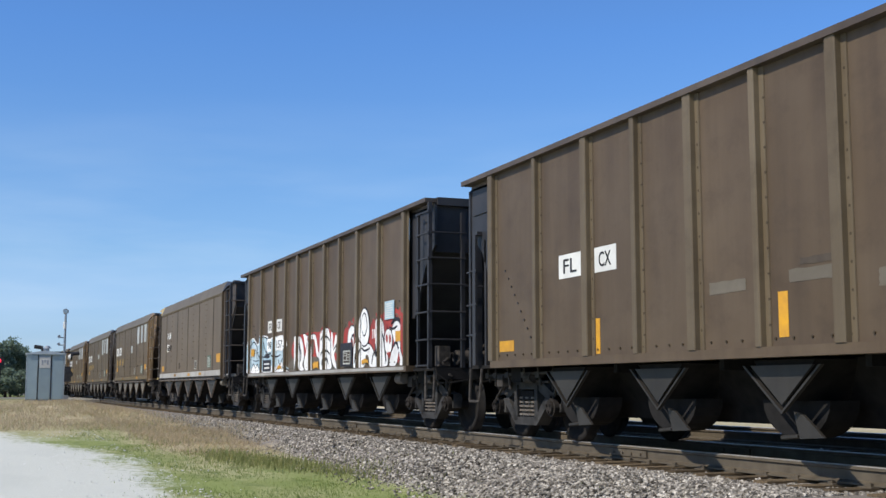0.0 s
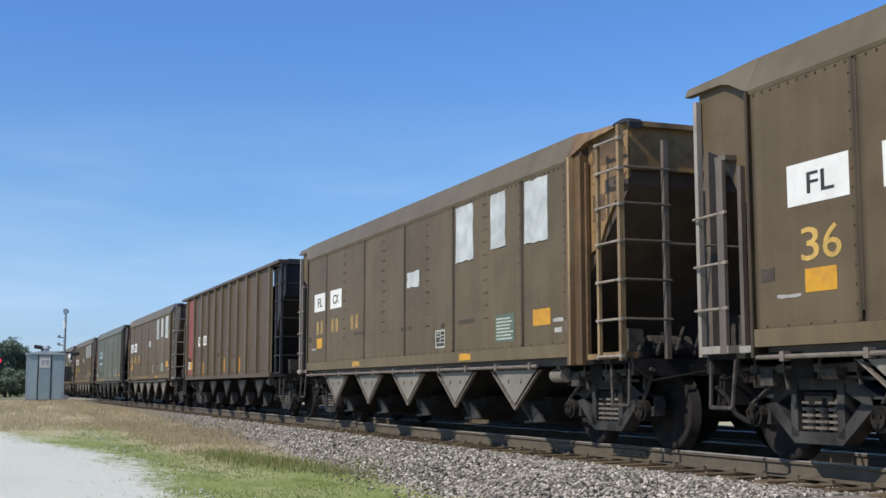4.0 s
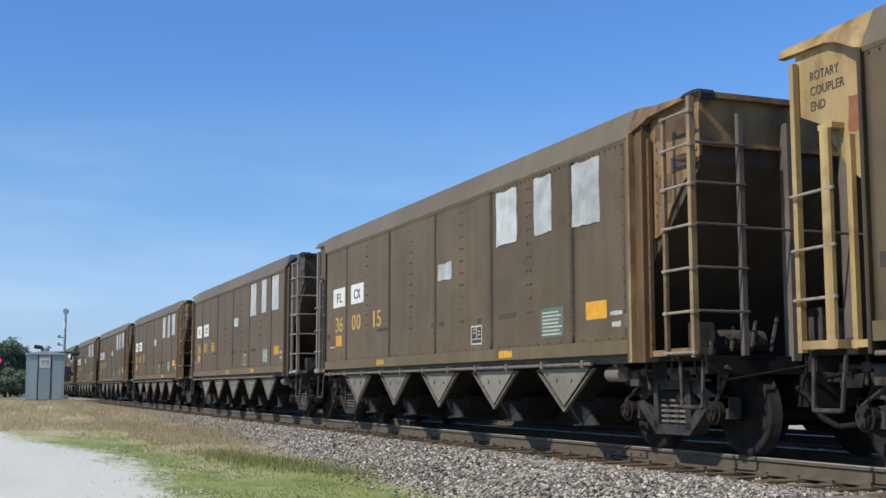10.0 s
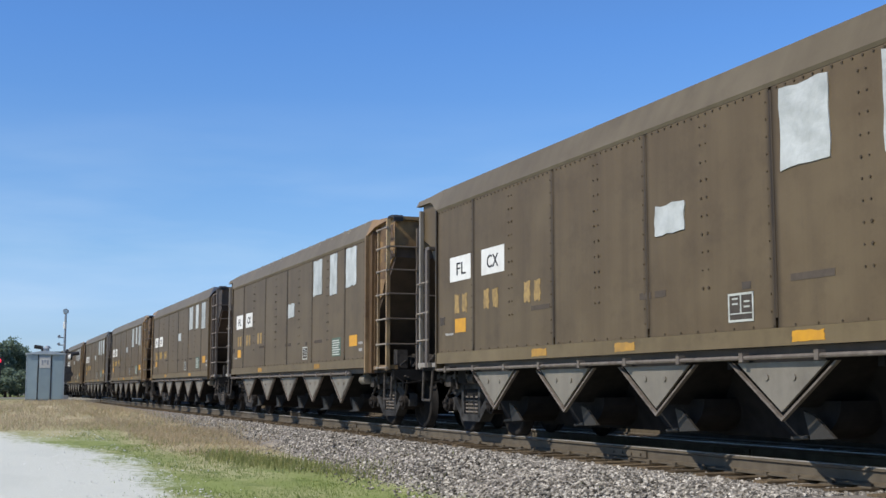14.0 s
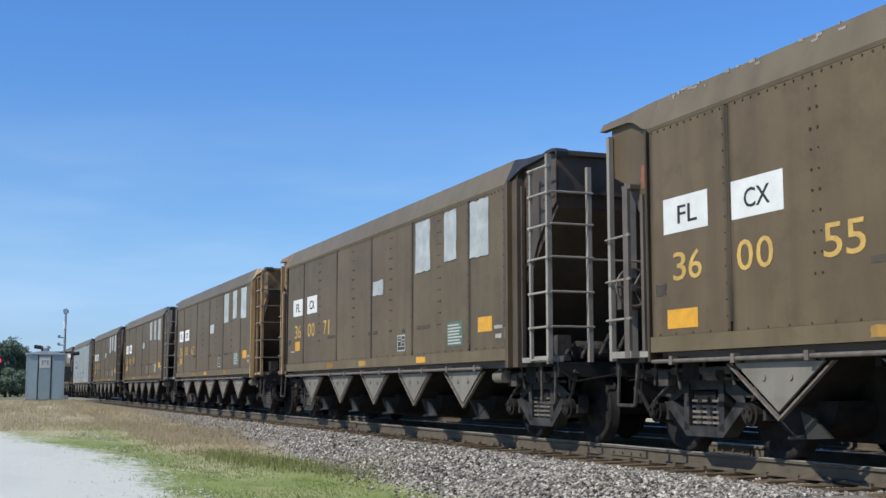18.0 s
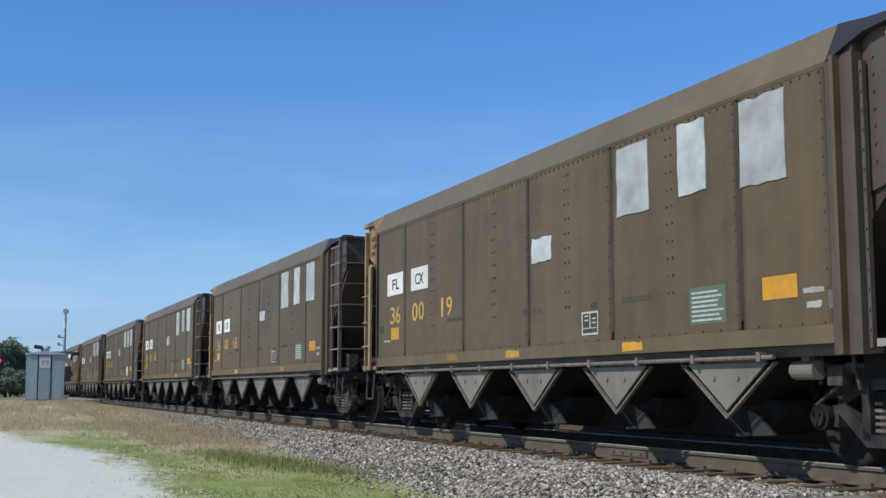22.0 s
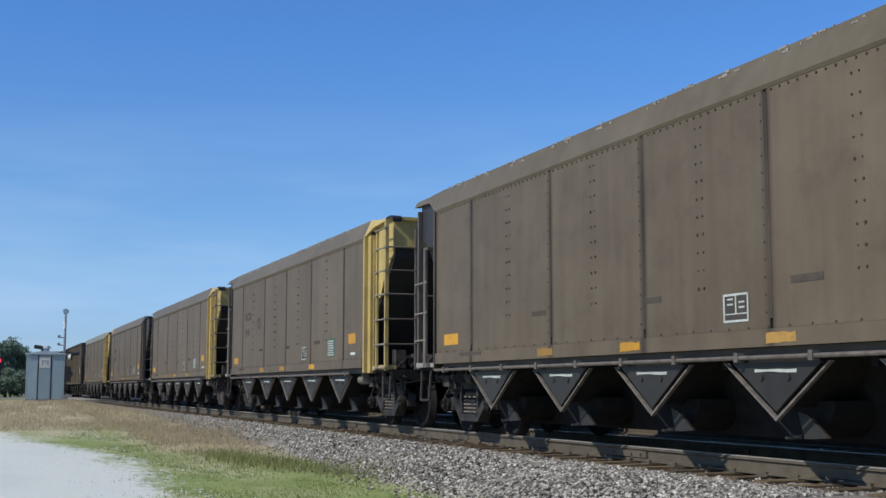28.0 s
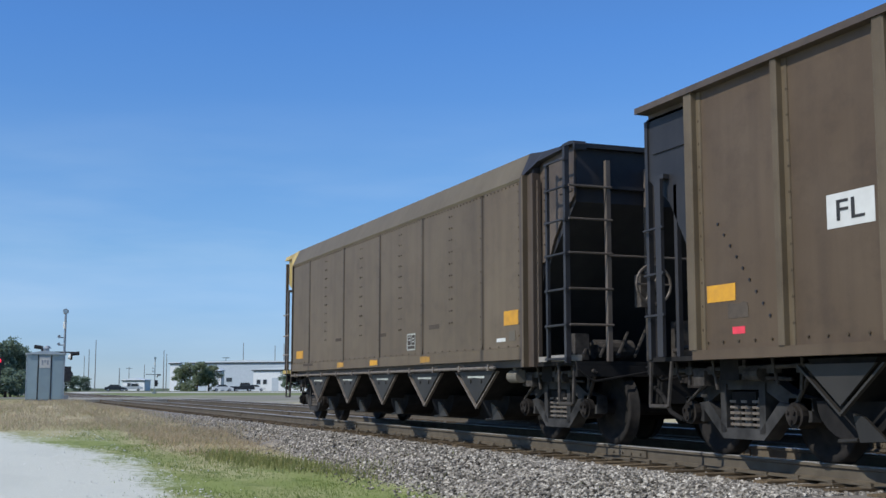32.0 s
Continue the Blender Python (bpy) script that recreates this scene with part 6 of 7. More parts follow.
def drive_place(n):
    y = 9 + 24 * rng.random(n) ** 1.5
    x = -5.6 - 1.5 * rng.random(n) ** 2.0 + 0.5 * rng.standard_normal(n) * (rng.random(n) < 0.3)
    return x, y


stones("gravel", "pale limestone gravel strewn along the drive", 1300, drive_place, 0.014, GRIT, "gravel")


def blades(name, label, count, place, height, width, material, lean=0.35, seed_head=0.0, category="grass"):
    """Many bent grass blades in one mesh."""
    x, y, hs = place(count)
    z = np.array([ground_z(a, b) for a, b in zip(x, y)]) - 0.01
    h = height * hs * rng.uniform(0.55, 1.2, count)
    a = rng.uniform(0, 6.28, count)
    la = rng.uniform(0, 6.28, count)
    ln = lean * rng.random(count) * h
    w = width * rng.uniform(0.7, 1.3, count)
    dx, dy = np.cos(a) * w, np.sin(a) * w
    ox, oy = np.cos(la) * ln, np.sin(la) * ln
    rows = []
    for f, g in ((0, 1.0), (0.55, 0.8 + seed_head), (1.0, 0.12 + seed_head)):
        for s in (-1, 1):
            rows.append(np.stack([x + ox * f ** 1.6 + s * dx * g, y + oy * f ** 1.6 + s * dy * g, z + h * f], -1))
    co = np.stack(rows, 1)
    q = np.array([(0, 1, 3, 2), (2, 3, 5, 4)])
    faces = (q[None] + (np.arange(count) * 6)[:, None, None]).reshape(-1, 4)
    me = bpy.data.meshes.new(name)
    me.from_pydata(co.reshape(-1, 3).tolist(), [], faces.tolist())
    me.materials.append(material)
    return tagged(new(name, me), label, category, kind="stuff")


GREEN_BLADE = island_material("green_grass_blade", (0.205, 0.27, 0.072), (0.38, 0.43, 0.15), thin=0.45)
DRY_BLADE = island_material("dry_grass_blade", (0.47, 0.375, 0.235), (0.78, 0.64, 0.45), thin=0.45)
OLIVE_BLADE = island_material("olive_weed_blade", (0.25, 0.275, 0.095), (0.50, 0.46, 0.21), thin=0.45)


def verge_place(n):
    y = 9.5 + 30 * rng.random(n) ** 1.25
    x = rng.uniform(-6.1, -2.75, n) + 0.25 * rng.standard_normal(n)
    hs = np.where(rng.random(n) < 0.15, 1.7, 0.9)
    return x, y, hs


def bank_place(n):
    y = 20.5 + 40.5 * rng.random(n) ** 1.1
    x = rng.uniform(-4.7, -2.25 - 0.5 * np.clip((34 - y) / 14, 0, 1), n) + 0.22 * rng.standard_normal(n)
    wide = (y > 33) & (rng.random(n) < 0.6)
    x[wide] = rng.uniform(-9.5, -4.4, int(wide.sum()))
    x = np.minimum(x, -2.2)
    clump = np.array([noise.noise(Vector((a * 0.8, b * 0.35, 3))) for a, b in zip(x, y)])
    near = np.clip((y - 20.0) / 9.0, 0.15, 1.0)
    return x, y, (0.75 + 0.55 * clump) * near


def weed_place(n):
    t = rng.random(n) ** 0.9
    clump = np.round(t * 9) / 9
    t = np.where(rng.random(n) < 0.7, clump + 0.035 * rng.standard_normal(n), t)
    x = -4.45 + 1.65 * t + 0.24 * rng.standard_normal(n)
    y = 21.8 - 3.9 * t + 1.0 * rng.standard_normal(n)
    tall = np.array([0.75 + 0.9 * noise.noise(Vector((9 * v, 0.5, 2))) for v in clump])
    return x, y, np.clip(tall, 0.35, 1.5)


blades("grass", "short green grass of the verge with bare spots", 42000, verge_place, 0.030, 0.0045, GREEN_BLADE, 0.6)
blades("grass", "tall dry brown seeding grass on the bank", 34000, bank_place, 0.16, 0.0036, DRY_BLADE, 0.7, 0.5)
blades("grass", "low olive grass among the dry stalks", 20000, bank_place, 0.10, 0.0045, OLIVE_BLADE, 0.6)
blades("weeds", "clump of taller olive weeds at the edge of the bank", 1900, weed_place, 0.13, 0.006, OLIVE_BLADE, 0.7, 0.3, "weeds")


# ---------------------------------------------------------------- equipment shed and crossing signal
SHED = plain("blue_grey_shed_steel", (0.28, 0.345, 0.36), (0.315, 0.385, 0.395), 2.5, 0.45, 0.2, 0.1)
SHED_ROOF = plain("pale_roof_steel", (0.42, 0.47, 0.49), (0.36, 0.40, 0.42), 3, 0.45, 0.2, 0.1)
GALV = plain("galvanised_steel", (0.36, 0.38, 0.39), (0.28, 0.29, 0.30), 6, 0.5, 0.4)
DARK_STEEL = plain("dark_signal_steel", (0.030, 0.030, 0.032), (0.055, 0.053, 0.052), 6, 0.6)


def shed():
    s = tagged(new("equipment_shed"), "blue-grey steel signal equipment shed with a pale sign", "shed")
    s.matrix_basis = pose(-5.27, 60.9, 0.10, 0, 0, -3)

    def built(name, f, mat_, label="", parent=s):
        bm = bmesh.new()
        f(bm)
        return part(name, bm, mat_, parent, label)

    built("footing", lambda bm: brick(bm, (-0.90, -0.90, -0.15), (0.90, 0.90, 0.04)), CONCRETE)
    built("body", lambda bm: brick(bm, (-0.84, -0.85, 0.04), (0.84, 0.85, 2.22)), SHED)
    built("roof", lambda bm: beam(bm, [(-0.93, 2.22), (0.93, 2.22), (0.93, 2.27), (0.0, 2.40), (-0.93, 2.27)], -0.95, 0.95), SHED_ROOF)
    for x0, x1 in ((-0.84, -0.33), (0.27, 0.84)):
        built("wall_panel", lambda bm, x0=x0, x1=x1: brick(bm, (x0 + 0.03, -0.875, 0.10), (x1 - 0.03, -0.85, 2.18)), SHED)
    d = built("door", lambda bm: brick(bm, (-0.29, -0.885, 0.10), (0.23, -0.85, 2.18)), SHED)
    built("hinge_strip", lambda bm: [brick(bm, (x - 0.02, -0.89, 0.08), (x + 0.02, -0.85, 2.2)) for x in (-0.33, 0.27)], DARK_STEEL)
    built("sign", lambda bm: brick(bm, (-0.27, -0.90, 1.58), (0.22, -0.887, 2.10)), WHITE_MARK, "pale square sign with faint print", d)
    built("sign_print", lambda bm: [brick(bm, (-0.18 + 0.12 * i, -0.905, 1.72 + 0.1 * (i % 2)), (-0.10 + 0.12 * i, -0.901, 1.95)) for i in range(3)], GALV, "", d)

    def vent(bm):
        rod(bm, (0.06, 0, 2.38), (0.06, 0, 2.55), 0.09, 12)
        rod(bm, (0.06, 0, 2.53), (0.06, 0, 2.66), 0.20, 14, 0.08)
    built("roof_vent", vent, GALV)
    built("corner_trim", lambda bm: [brick(bm, (sx * 0.85 - 0.02, -0.88, 0.04), (sx * 0.85 + 0.02, -0.84, 2.22)) for sx in (-1, 1)], SHED_ROOF)


shed()

GLOW_RED = bpy.data.materials.new("lit_red_lens")
GLOW_RED.use_nodes = True
gb = GLOW_RED.node_tree.nodes["Principled BSDF"]
gb.inputs["Base Color"].default_value = (0.5, 0.02, 0.03, 1)
gb.inputs["Emission Color"].default_value = (1.0, 0.03, 0.06, 1)
gb.inputs["Emission Strength"].default_value = 1.6


def crossing_signal(x, y, z, label, arms=True):
    s = tagged(new("crossing_signal"), label, "crossing signal")
    s.matrix_basis = pose(x, y, z)

    def built(name, f, mat_, text="", parent=s):
        bm = bmesh.new()
        f(bm)
        return part(name, bm, mat_, parent, text)

    built("base", lambda bm: brick(bm, (-0.25, -0.25, -0.15), (0.25, 0.25, 0.25)), GALV)
    built("mast", lambda bm: rod(bm, (0, 0, 0.2), (0, 0, 4.55), 0.06, 12), GALV)
    h = built("bell", lambda bm: rod(bm, (0.0, -0.06, 4.66), (0.0, 0.06, 4.66), 0.15, 16), GALV, "round warning bell")
    built("shield", lambda bm: rod(bm, (0.0, -0.065, 4.66), (0.0, -0.075, 4.66), 0.08, 16), PALE_MARK, "", h)
    built("white_sleeve", lambda bm: rod(bm, (-0.02, 0, 3.75), (-0.02, 0, 4.1), 0.085, 12), WHITE_MARK)
    for z0 in (3.25, 2.85):
        built("bracket", lambda bm, z0=z0: [brick(bm, (-0.34, -0.03, z0), (0.0, 0.03, z0 + 0.05)), rod(bm, (-0.30, -0.1, z0 + 0.08), (-0.30, 0.1, z0 + 0.08), 0.08, 10)], GALV)
    built("cross_arm", lambda bm: rod(bm, (-1.15, 0, 2.50), (0.5, 0, 2.50), 0.04, 10), DARK_STEEL)
    for sx, zz in ((0.36, 2.30), (-1.12, 2.62)):
        if sx < 0 and not arms:
            continue
        way = 1 if sx > 0 else -1
        f = built("flasher", lambda bm, sx=sx, zz=zz: rod(bm, (sx - 0.05, 0, zz), (sx + 0.05, 0, zz), 0.20, 18), DARK_STEEL, "black round flasher hood")
        built("visor", lambda bm, sx=sx, zz=zz, way=way: rod(bm, (sx + way * 0.05, 0, zz + 0.12), (sx + way * 0.40, 0, zz + 0.16), 0.10, 14), DARK_STEEL, "", f)
        built("lens", lambda bm, sx=sx, zz=zz, way=way: rod(bm, (sx - way * 0.05, 0, zz - 0.05), (sx - way * 0.16, 0, zz - 0.05), 0.15, 14, 0.09), WHITE_MARK, "pale lamp back", f)
    built("gate_box", lambda bm: [brick(bm, (0.02, -0.22, 0.95), (0.36, 0.22, 1.75)), rod(bm, (0.3, -0.25, 1.35), (0.3, 0.25, 1.35), 0.16, 12)], DARK_STEEL, "black gate motor box")
    return s


crossing_signal(-4.08, 66.0, 0.10, "steel crossing signal mast with a bell and flashers")


def traffic_lamp():
    s = tagged(new("signal_lamp"), "dark post with a lit round red lamp", "signal")
    s.matrix_basis = pose(-7.17, 70.0, 0.08)
    bm = bmesh.new()
    rod(bm, (0, 0, -0.1), (0, 0, 2.3), 0.05, 10)
    part("post", bm, DARK_STEEL, s)
    bm = bmesh.new()
    brick(bm, (-0.25, -0.05, 1.9), (0.2, 0.05, 2.35))
    part("housing", bm, DARK_STEEL, s)
    bm = bmesh.new()
    rod(bm, (-0.06, -0.06, 2.13), (-0.06, -0.08, 2.13), 0.11, 18)
    part("red_lens", bm, GLOW_RED, s, "lit red lens")


traffic_lamp()

# ---------------------------------------------------------------- trees
BARK = plain("tree_bark", (0.085, 0.066, 0.048), (0.05, 0.04, 0.03), 12, 0.9, bump=0.6)
# both leaf greens are paled and greyed to paint distance haze in
LEAF = island_material("green_leaves", (0.21, 0.27, 0.185), (0.37, 0.45, 0.33), thin=0.6)
LEAF2 = island_material("bright_leaves", (0.25, 0.29, 0.17), (0.42, 0.46, 0.29), thin=0.6)
TREE_KIND = {}


def tree(x, y, z, height, spread, leaf, label, seed=1, stem=0.3):
    key = (seed, leaf.name)
    if key not in TREE_KIND:
        rnd = np.random.default_rng(seed)
        bm = bmesh.new()
        rod(bm, (0, 0, -0.03), (0.01, 0.01, 0.5), 0.030, 9, 0.018)
        limbs = []
        for i in range(7):
            a = i * 2.4 + rnd.uniform(0, 1)
            q = Vector((math.cos(a) * rnd.uniform(0.16, 0.34), math.sin(a) * rnd.uniform(0.16, 0.34), rnd.uniform(0.5, 0.85)))
            rod(bm, (0.0, 0.0, rnd.uniform(0.28, 0.45)), q, 0.013, 6, 0.004)
            limbs.append(q)
        trunk = finish(bm, "trunk", BARK)
        centres = [np.array(q) for q in limbs] + [np.array((rnd.uniform(-0.3, 0.3), rnd.uniform(-0.3, 0.3), rnd.uniform(stem + 0.03, 0.86))) for _ in range(17)]
        pts = []
        for c in centres:
            r = rnd.uniform(0.09, 0.17)
            d = rnd.standard_normal((180, 3))
            d /= np.linalg.norm(d, axis=1)[:, None]
            pts.append(c + d * r * rnd.uniform(0.45, 1.15, (180, 1)) * np.array((1, 1, 0.8)))
        pts = np.concatenate(pts)
        n = len(pts)
        u = rnd.standard_normal((n, 3))
        u /= np.linalg.norm(u, axis=1)[:, None]
        w = np.cross(u, rnd.standard_normal((n, 3)))
        w /= np.linalg.norm(w, axis=1)[:, None]
        s = rnd.uniform(0.014, 0.034, (n, 1))
        co = np.stack([pts - u * s, pts + w * s * 0.7, pts + u * s, pts - w * s * 0.7], 1)
        crown = bpy.data.meshes.new("crown")
        crown.from_pydata(co.reshape(-1, 3).tolist(), [], np.arange(n * 4).reshape(-1, 4).tolist())
        crown.materials.append(leaf)
        TREE_KIND[key] = (trunk, crown)
    t = tagged(new("tree"), label, "tree")
    t.matrix_basis = pose(x, y, z, 0, 0, seed * 71 + x * 13)
    for nm, me in zip(("trunk", "crown"), TREE_KIND[key]):
        o = new(nm, me)
        o.parent = t
        o.scale = (spread, spread, height)
    return t


for x, y, h, w, sd, st in ((-6.9, 101, 5.0, 4.2, 1, 0.05), (-8.7, 100, 5.0, 5.0, 2, 0.1), (-5.7, 103, 4.8, 3.6, 3, 0.05), (-5.0, 106, 4.3, 2.8, 4, 0.05), (-11.8, 103, 5.4, 6.0, 3, 0.1), (-6.2, 98, 2.4, 4.4, 4, 0.0)):
    tree(x, y, 0.0, h, w, LEAF, "dark green bushy roadside tree by the crossing", sd, st)
for x, y, h, w, sd in ((11.1, 285, 4.0, 7.5, 4), (14.7, 292, 3.6, 6.7, 1), (6.5, 285, 3.4, 6.0, 2)):
    tree(x, y, 0.0, h, w, LEAF, "low distant green tree beyond the crossing", sd, 0.1)
for x, y, h, w, sd in ((40.2, 282, 7.2, 9.0, 2), (43.5, 285, 6.5, 8.1, 4), (37.8, 285, 6.0, 6.9, 1)):
    tree(x, y, 0.1, h, w, LEAF2, "round green tree before a white building", sd, 0.0)
for x, y, h, w, sd in ((59.0, 258, 5.4, 9.0, 3), (64.2, 261, 6.3, 9.7, 1), (55.5, 255, 5.0, 6.0, 4), (68.7, 264, 7.8, 9.0, 2), (74.7, 267, 6.9, 9.0, 4)):
    tree(x, y, 0.1, h, w, LEAF, "dark spreading shade tree before a white building", sd, 0.3)
for x, y, h, w, sd in ((26.5, 40, 4.6, 5.0, 1), (30.5, 42, 5.0, 6.0, 3), (33.0, 36, 4.8, 6.0, 2), (40, 60, 4.5, 6.0, 4), (50, 70, 4.5, 7.0, 1)):
    tree(x, y, -0.4, h, w, LEAF, "green tree standing behind the far track", sd, 0.15)

# ---------------------------------------------------------------- distant buildings, poles and vehicles
WALL_WHITE = plain("white_wall_sheet", (0.74, 0.74, 0.72), (0.66, 0.66, 0.65), 2, 0.7, bump=0.05)
WALL_PALE = plain("pale_metal_wall", (0.50, 0.54, 0.57), (0.44, 0.48, 0.51), 2, 0.6, bump=0.05)
ROOF_PALE = plain("pale_metal_roof", (0.58, 0.62, 0.64), (0.50, 0.54, 0.56), 2, 0.5, bump=0.05)
GLASS_DARK = plain("dark_window_glass", (0.03, 0.035, 0.04), (0.05, 0.055, 0.06), 4, 0.15, bump=0.0)
# weathered timber, its grey lifted to stand in for distance haze
POLE = plain("hazed_weathered_pole", (0.16, 0.15, 0.14), (0.24, 0.225, 0.21), 5, 0.9)
ASPHALT_CAR = plain("dark_car_paint", (0.02, 0.022, 0.026), (0.03, 0.032, 0.036), 4, 0.25, bump=0.0)
CAR_WHITE = plain("white_car_paint", (0.72, 0.72, 0.70), (0.66, 0.66, 0.64), 4, 0.3, bump=0.0)
RUBBER = plain("tyre_rubber", (0.015, 0.015, 0.015), (0.03, 0.03, 0.03), 9, 0.9)


def building(label, x0, x1, y0, y1, z1, wall, roof_z, windows=(), doors=()):
    b = tagged(new("building"), label, "building")
    b.matrix_basis = pose((x0 + x1) / 2, (y0 + y1) / 2, 0, 0, 0, -42)
    w = 0.48 * (x1 - x0)
    d = 0.4 * w

    def built(name, f, mat_, parent=b, text=""):
        bm = bmesh.new()
        f(bm)
        return part(name, bm, mat_, parent, text)

    built("wall", lambda bm: brick(bm, (-w, -d, -0.3), (w, d, z1)), wall)
    built("roof", lambda bm: beam(bm, [(-w - 0.3, z1), (w + 0.3, z1), (w + 0.3, z1 + 0.15), (0, roof_z), (-w - 0.3, z1 + 0.15)], -d - 0.3, d + 0.3), ROOF_PALE)
    built("eave_line", lambda bm: brick(bm, (-w - 0.32, -d - 0.36, z1 - 0.25), (w + 0.32, -d - 0.02, z1 - 0.02)), DARK_STEEL)
    for a, c, z in windows:
        wd = built("window", lambda bm, a=a, c=c, z=z: brick(bm, (a, -d - 0.03, z), (a + c, -d - 0.004, z + 1.1)), GLASS_DARK)
        built("window_frame", lambda bm, a=a, c=c, z=z: [brick(bm, (a - 0.08, -d - 0.06, z - 0.08), (a, -d, z + 1.18)), brick(bm, (a + c, -d - 0.06, z - 0.08), (a + c + 0.08, -d, z + 1.18)), brick(bm, (a - 0.08, -d - 0.08, z - 0.12), (a + c + 0.08, -d, z))], WALL_PALE, wd)
    for a, c, h in doors:
        built("door", lambda bm, a=a, c=c, h=h: brick(bm, (a, -d - 0.04, -0.2), (a + c, -d - 0.004, h)), WALL_PALE)


building("long pale metal warehouse with a shallow roof", 45.5, 82.2, 307, 337, 7.6, WALL_PALE, 8.2, ((-12, 1.8, 2.4), (-6, 1.8, 2.4)), ((-17.2, 4.8, 4.6),))
building("white flat-fronted building with dark windows", 55.2, 71.0, 279, 297, 5.2, WALL_WHITE, 5.8, ((-6.6, 1.0, 1.7), (-4.8, 1.0, 1.7), (2.2, 1.3, 1.7)), ((-2.4, 1.8, 3.2),))
building("tall white block behind trees", 37.5, 40.5, 303, 309, 7.0, WALL_WHITE, 7.3)
building("low white shed far beyond the crossing", 33.4, 41.6, 367, 378, 3.1, WALL_WHITE, 3.8, ((-2.2, 1.3, 1.2),))
building("white gabled store beside the warehouse", 45.6, 49.8, 294, 304, 5.0, WALL_WHITE, 5.9, (), ((-1.2, 2.4, 3.4),))


def pole(x, y, h, arms, label):
    p = tagged(new("utility_pole"), label, "utility pole", "poles along the line")
    p.matrix_basis = pose(x, y, -0.2)
    bm = bmesh.new()
    rod(bm, (0, 0, 0), (0, 0, h), 0.15, 9, 0.09)
    part("shaft", bm, POLE, p)
    for i in range(arms):
        bm = bmesh.new()
        brick(bm, (-1.1, -0.06, h - 0.5 - 0.6 * i), (1.1, 0.06, h - 0.38 - 0.6 * i))
        a = part("crossarm", bm, POLE, p)
        bm = bmesh.new()
        for xx in (-0.95, -0.45, 0.45, 0.95):
            rod(bm, (xx, 0, h - 0.4 - 0.6 * i), (xx, 0, h - 0.22 - 0.6 * i), 0.05, 6)
        part("insulators", bm, GALV, a)


for x, y, h in ((21.4, 330, 13.7), (25.1, 393, 13.2), (29.6, 465, 13.0), (42.5, 435, 8.3), (51.7, 465, 10.0), (42.8, 354, 11.9), (48.9, 390, 11.8), (61.1, 330, 13.5), (71.3, 335, 13.0), (74.9, 339, 13.8), (27.7, 330, 6.4)):
    pole(x, y, h, 1 if h < 9.0 and x > 30 else 0, "tall weathered timber utility pole")


def lamp_post(x, y, h):
    p = tagged(new("street_lamp"), "dark street lamp post with a flat double head", "street lamp")
    p.matrix_basis = pose(x, y, 0)
    for nm, f, mm in (("post", lambda bm: rod(bm, (0, 0, -0.1), (0, 0, h), 0.10, 8, 0.07), DARK_STEEL), ("head", lambda bm: brick(bm, (-0.9, -0.2, h - 0.12), (0.9, 0.2, h + 0.05)), DARK_STEEL)):
        bm = bmesh.new()
        f(bm)
        part(nm, bm, mm, p)


lamp_post(56.3, 330, 9.1)
crossing_signal(13.6, 160, 0.0, "far crossing signal mast beyond the second track", False)


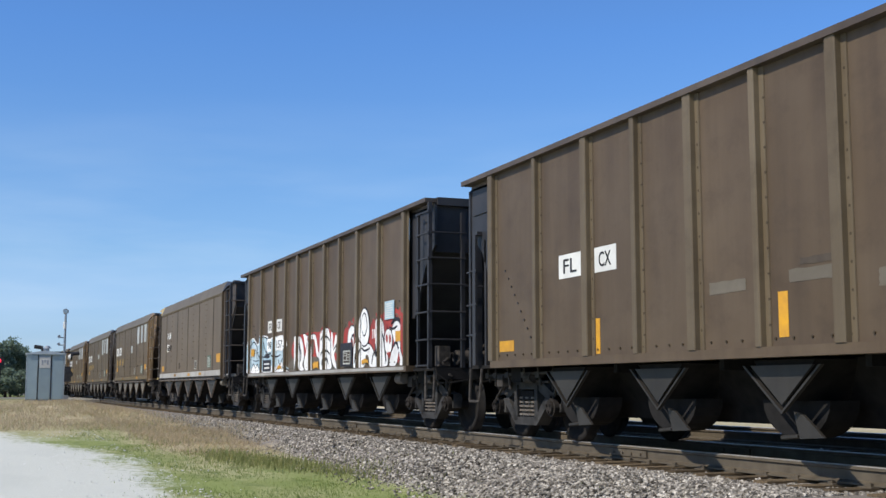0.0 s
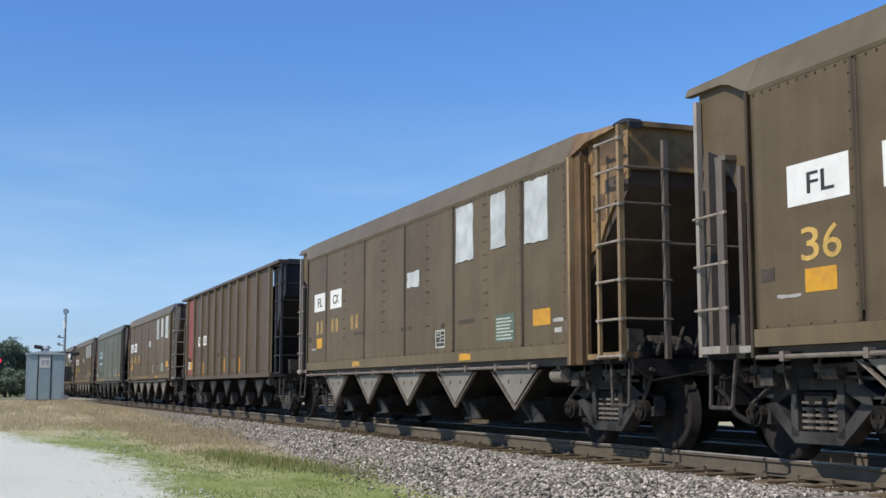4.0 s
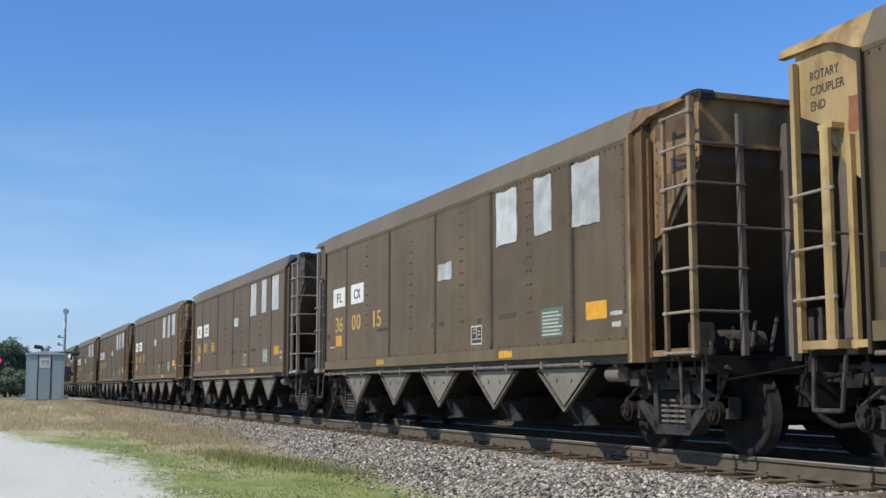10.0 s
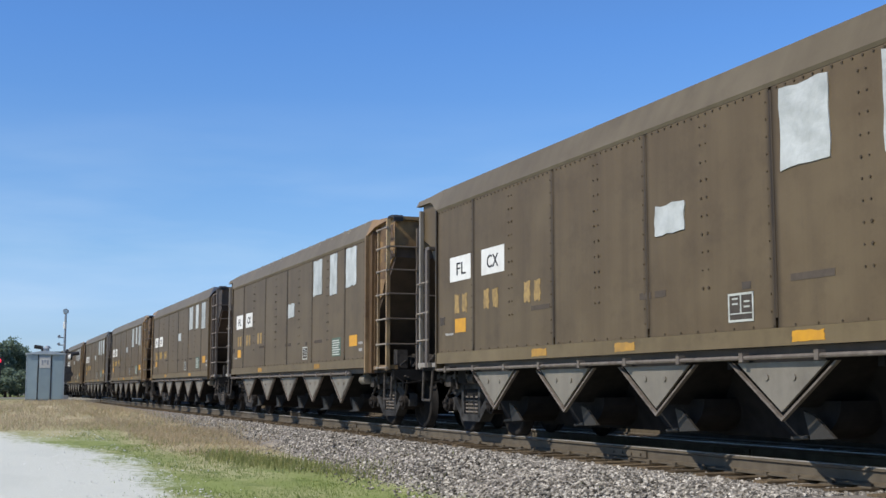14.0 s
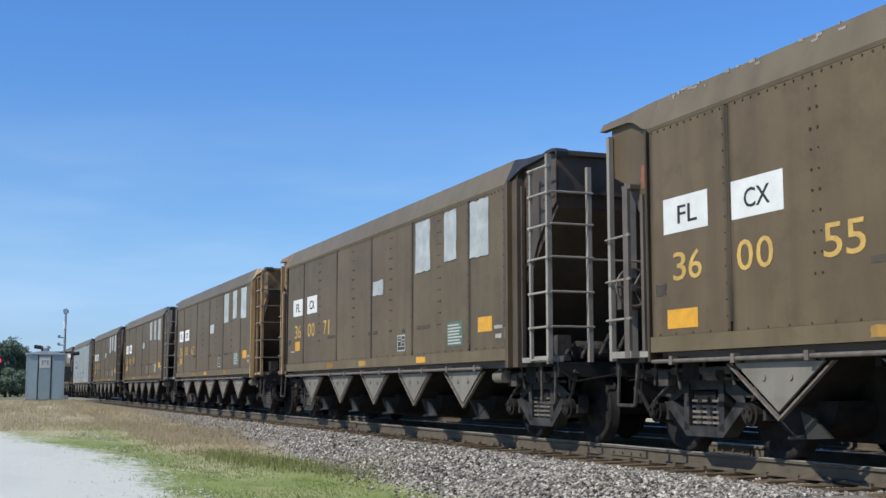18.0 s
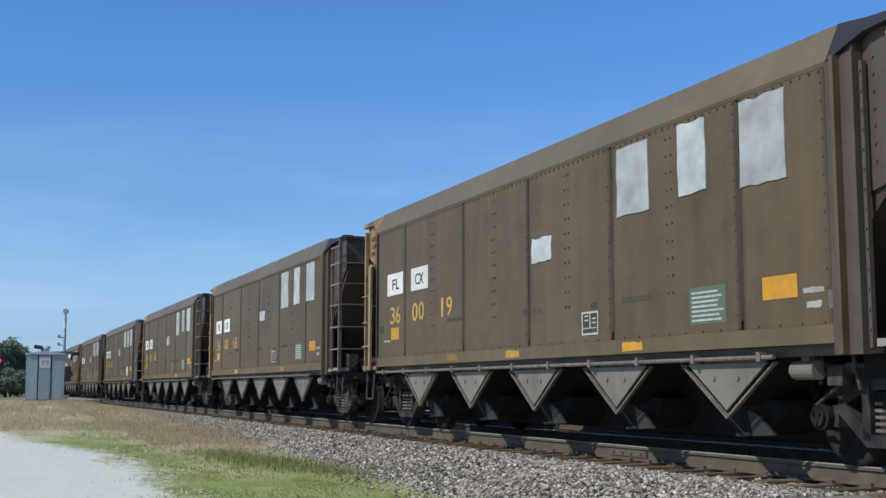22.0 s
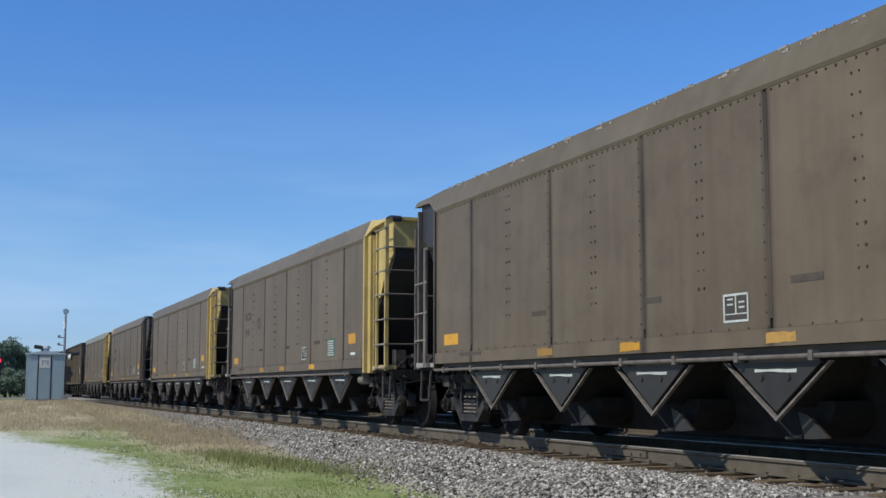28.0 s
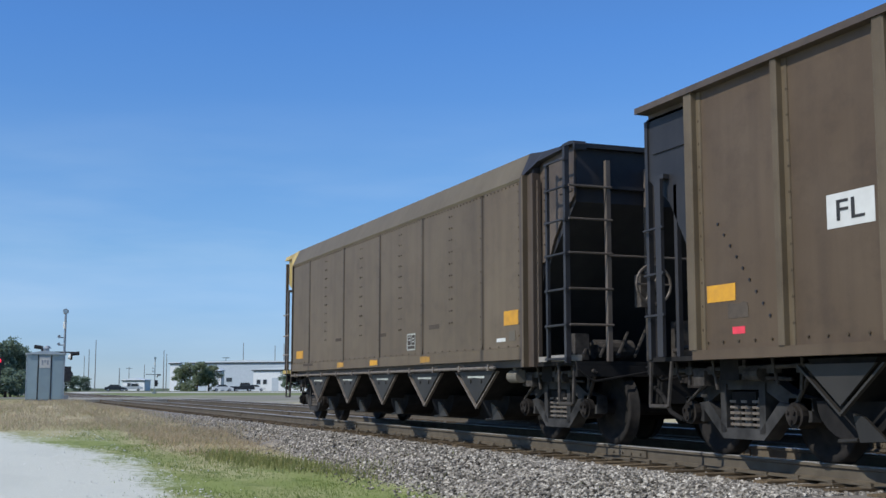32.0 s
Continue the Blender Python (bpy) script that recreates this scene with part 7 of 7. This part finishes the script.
def vehicle(x, y, turn, paint_, label, van=False):
    v = tagged(new("car"), label, "car")
    v.matrix_basis = pose(x, y, 0.02, 0, 0, turn)

    def built(name, f, mat_, parent=v):
        bm = bmesh.new()
        f(bm)
        return part(name, bm, mat_, parent)

    body = [(-2.2, 0.35), (-2.25, 0.75), (-1.3, 0.95), (1.5, 0.98), (2.15, 0.9), (2.2, 0.35)] if not van else [(-2.5, 0.4), (-2.5, 1.0), (-1.8, 1.1), (2.5, 1.1), (2.5, 0.4)]
    cabin = [(-1.3, 0.95), (-0.7, 1.42), (0.9, 1.45), (1.6, 0.98)] if not van else [(-1.8, 1.1), (-1.3, 1.85), (0.3, 1.85), (0.5, 1.1)]
    b = built("body", lambda bm: slab(bm, body, -0.88, 0.88), paint_)
    built("cabin", lambda bm: slab(bm, cabin, -0.74, 0.74), paint_, v)
    built("side_window", lambda bm: [slab(bm, [(p * 0.86, 1.0 + (q - 0.95) * 0.85) for p, q in cabin], s * 0.742 - 0.005, s * 0.742 + 0.005) for s in (-1,)], GLASS_DARK)
    for s in (-1, 1):
        for yy in (-1.4, 1.4):
            w = built("wheel", lambda bm, s=s, yy=yy: rod(bm, (s * 0.72, yy, 0.32), (s * 0.90, yy, 0.32), 0.32, 16), RUBBER)
            built("rim", lambda bm, s=s, yy=yy: rod(bm, (s * 0.9, yy, 0.32), (s * 0.91, yy, 0.32), 0.19, 12), GALV, w)


vehicle(19.5, 262, 82, ASPHALT_CAR, "dark car waiting beyond the crossing")
vehicle(44.6, 252, 85, ASPHALT_CAR, "dark pickup parked by the road", True)
vehicle(49.5, 262, 75, CAR_WHITE, "white car parked by the building")
vehicle(27.6, 300, 85, CAR_WHITE, "white van beyond the crossing", True)
vehicle(40.0, 250, 85, CAR_WHITE, "pale car parked before the trees")


# ---------------------------------------------------------------- movement
L = 16.3
PACE = (-0.12494, -0.02431, 0.18992, 0.10639, 21.58366, 21.58167)


def travel(t):
    """Car lengths that the train has gone by t seconds; it gathers a little speed."""
    u = (t - 16.0) / 16.0
    v = 0.0
    for a in PACE:
        v = v * u + a
    return v


# slack in the couplings: metres by which a car runs ahead of the even spacing
SLACK = {0: -0.10, 43: 0.20, 4: 0.17, 10: -0.12, 14: -0.12, 16: 0.11, 18: -0.12, 22: 0.25, 23: 0.34, 26: -0.24, 27: -0.13, 32: 0.13, 38: 0.13, 39: 0.13, 42: 0.09}


def motions():
    times = [0.0, 0.1, 0.4] + [2.0 * i for i in range(1, 16)] + [31.6, 31.9, 32.0]
    for k, c in TRAIN:
        walk(c, [(t, pose(0, L * (1.125 + k - travel(t)) - 2.69 - 6.27 - SLACK.get(k, 0.0), 0)) for t in times])
    # the wheels roll towards the train's heading, a little under a quarter turn a step
    first = {}
    for i, a in WHEELSETS:
        if i not in first:
            walk(a, [(j / FPS, pose(0, AXLES[i], 0.457) @ Matrix.Rotation(radians(89.0 * j), 4, "X")) for j in range(32 * FPS + 1)])
            first[i] = a.animation_data
        else:
            a.rotation_mode = "QUATERNION"
            a.animation_data_create()
            a.animation_data.action = first[i].action
            a.animation_data.action_slot = first[i].action_slot


motions()
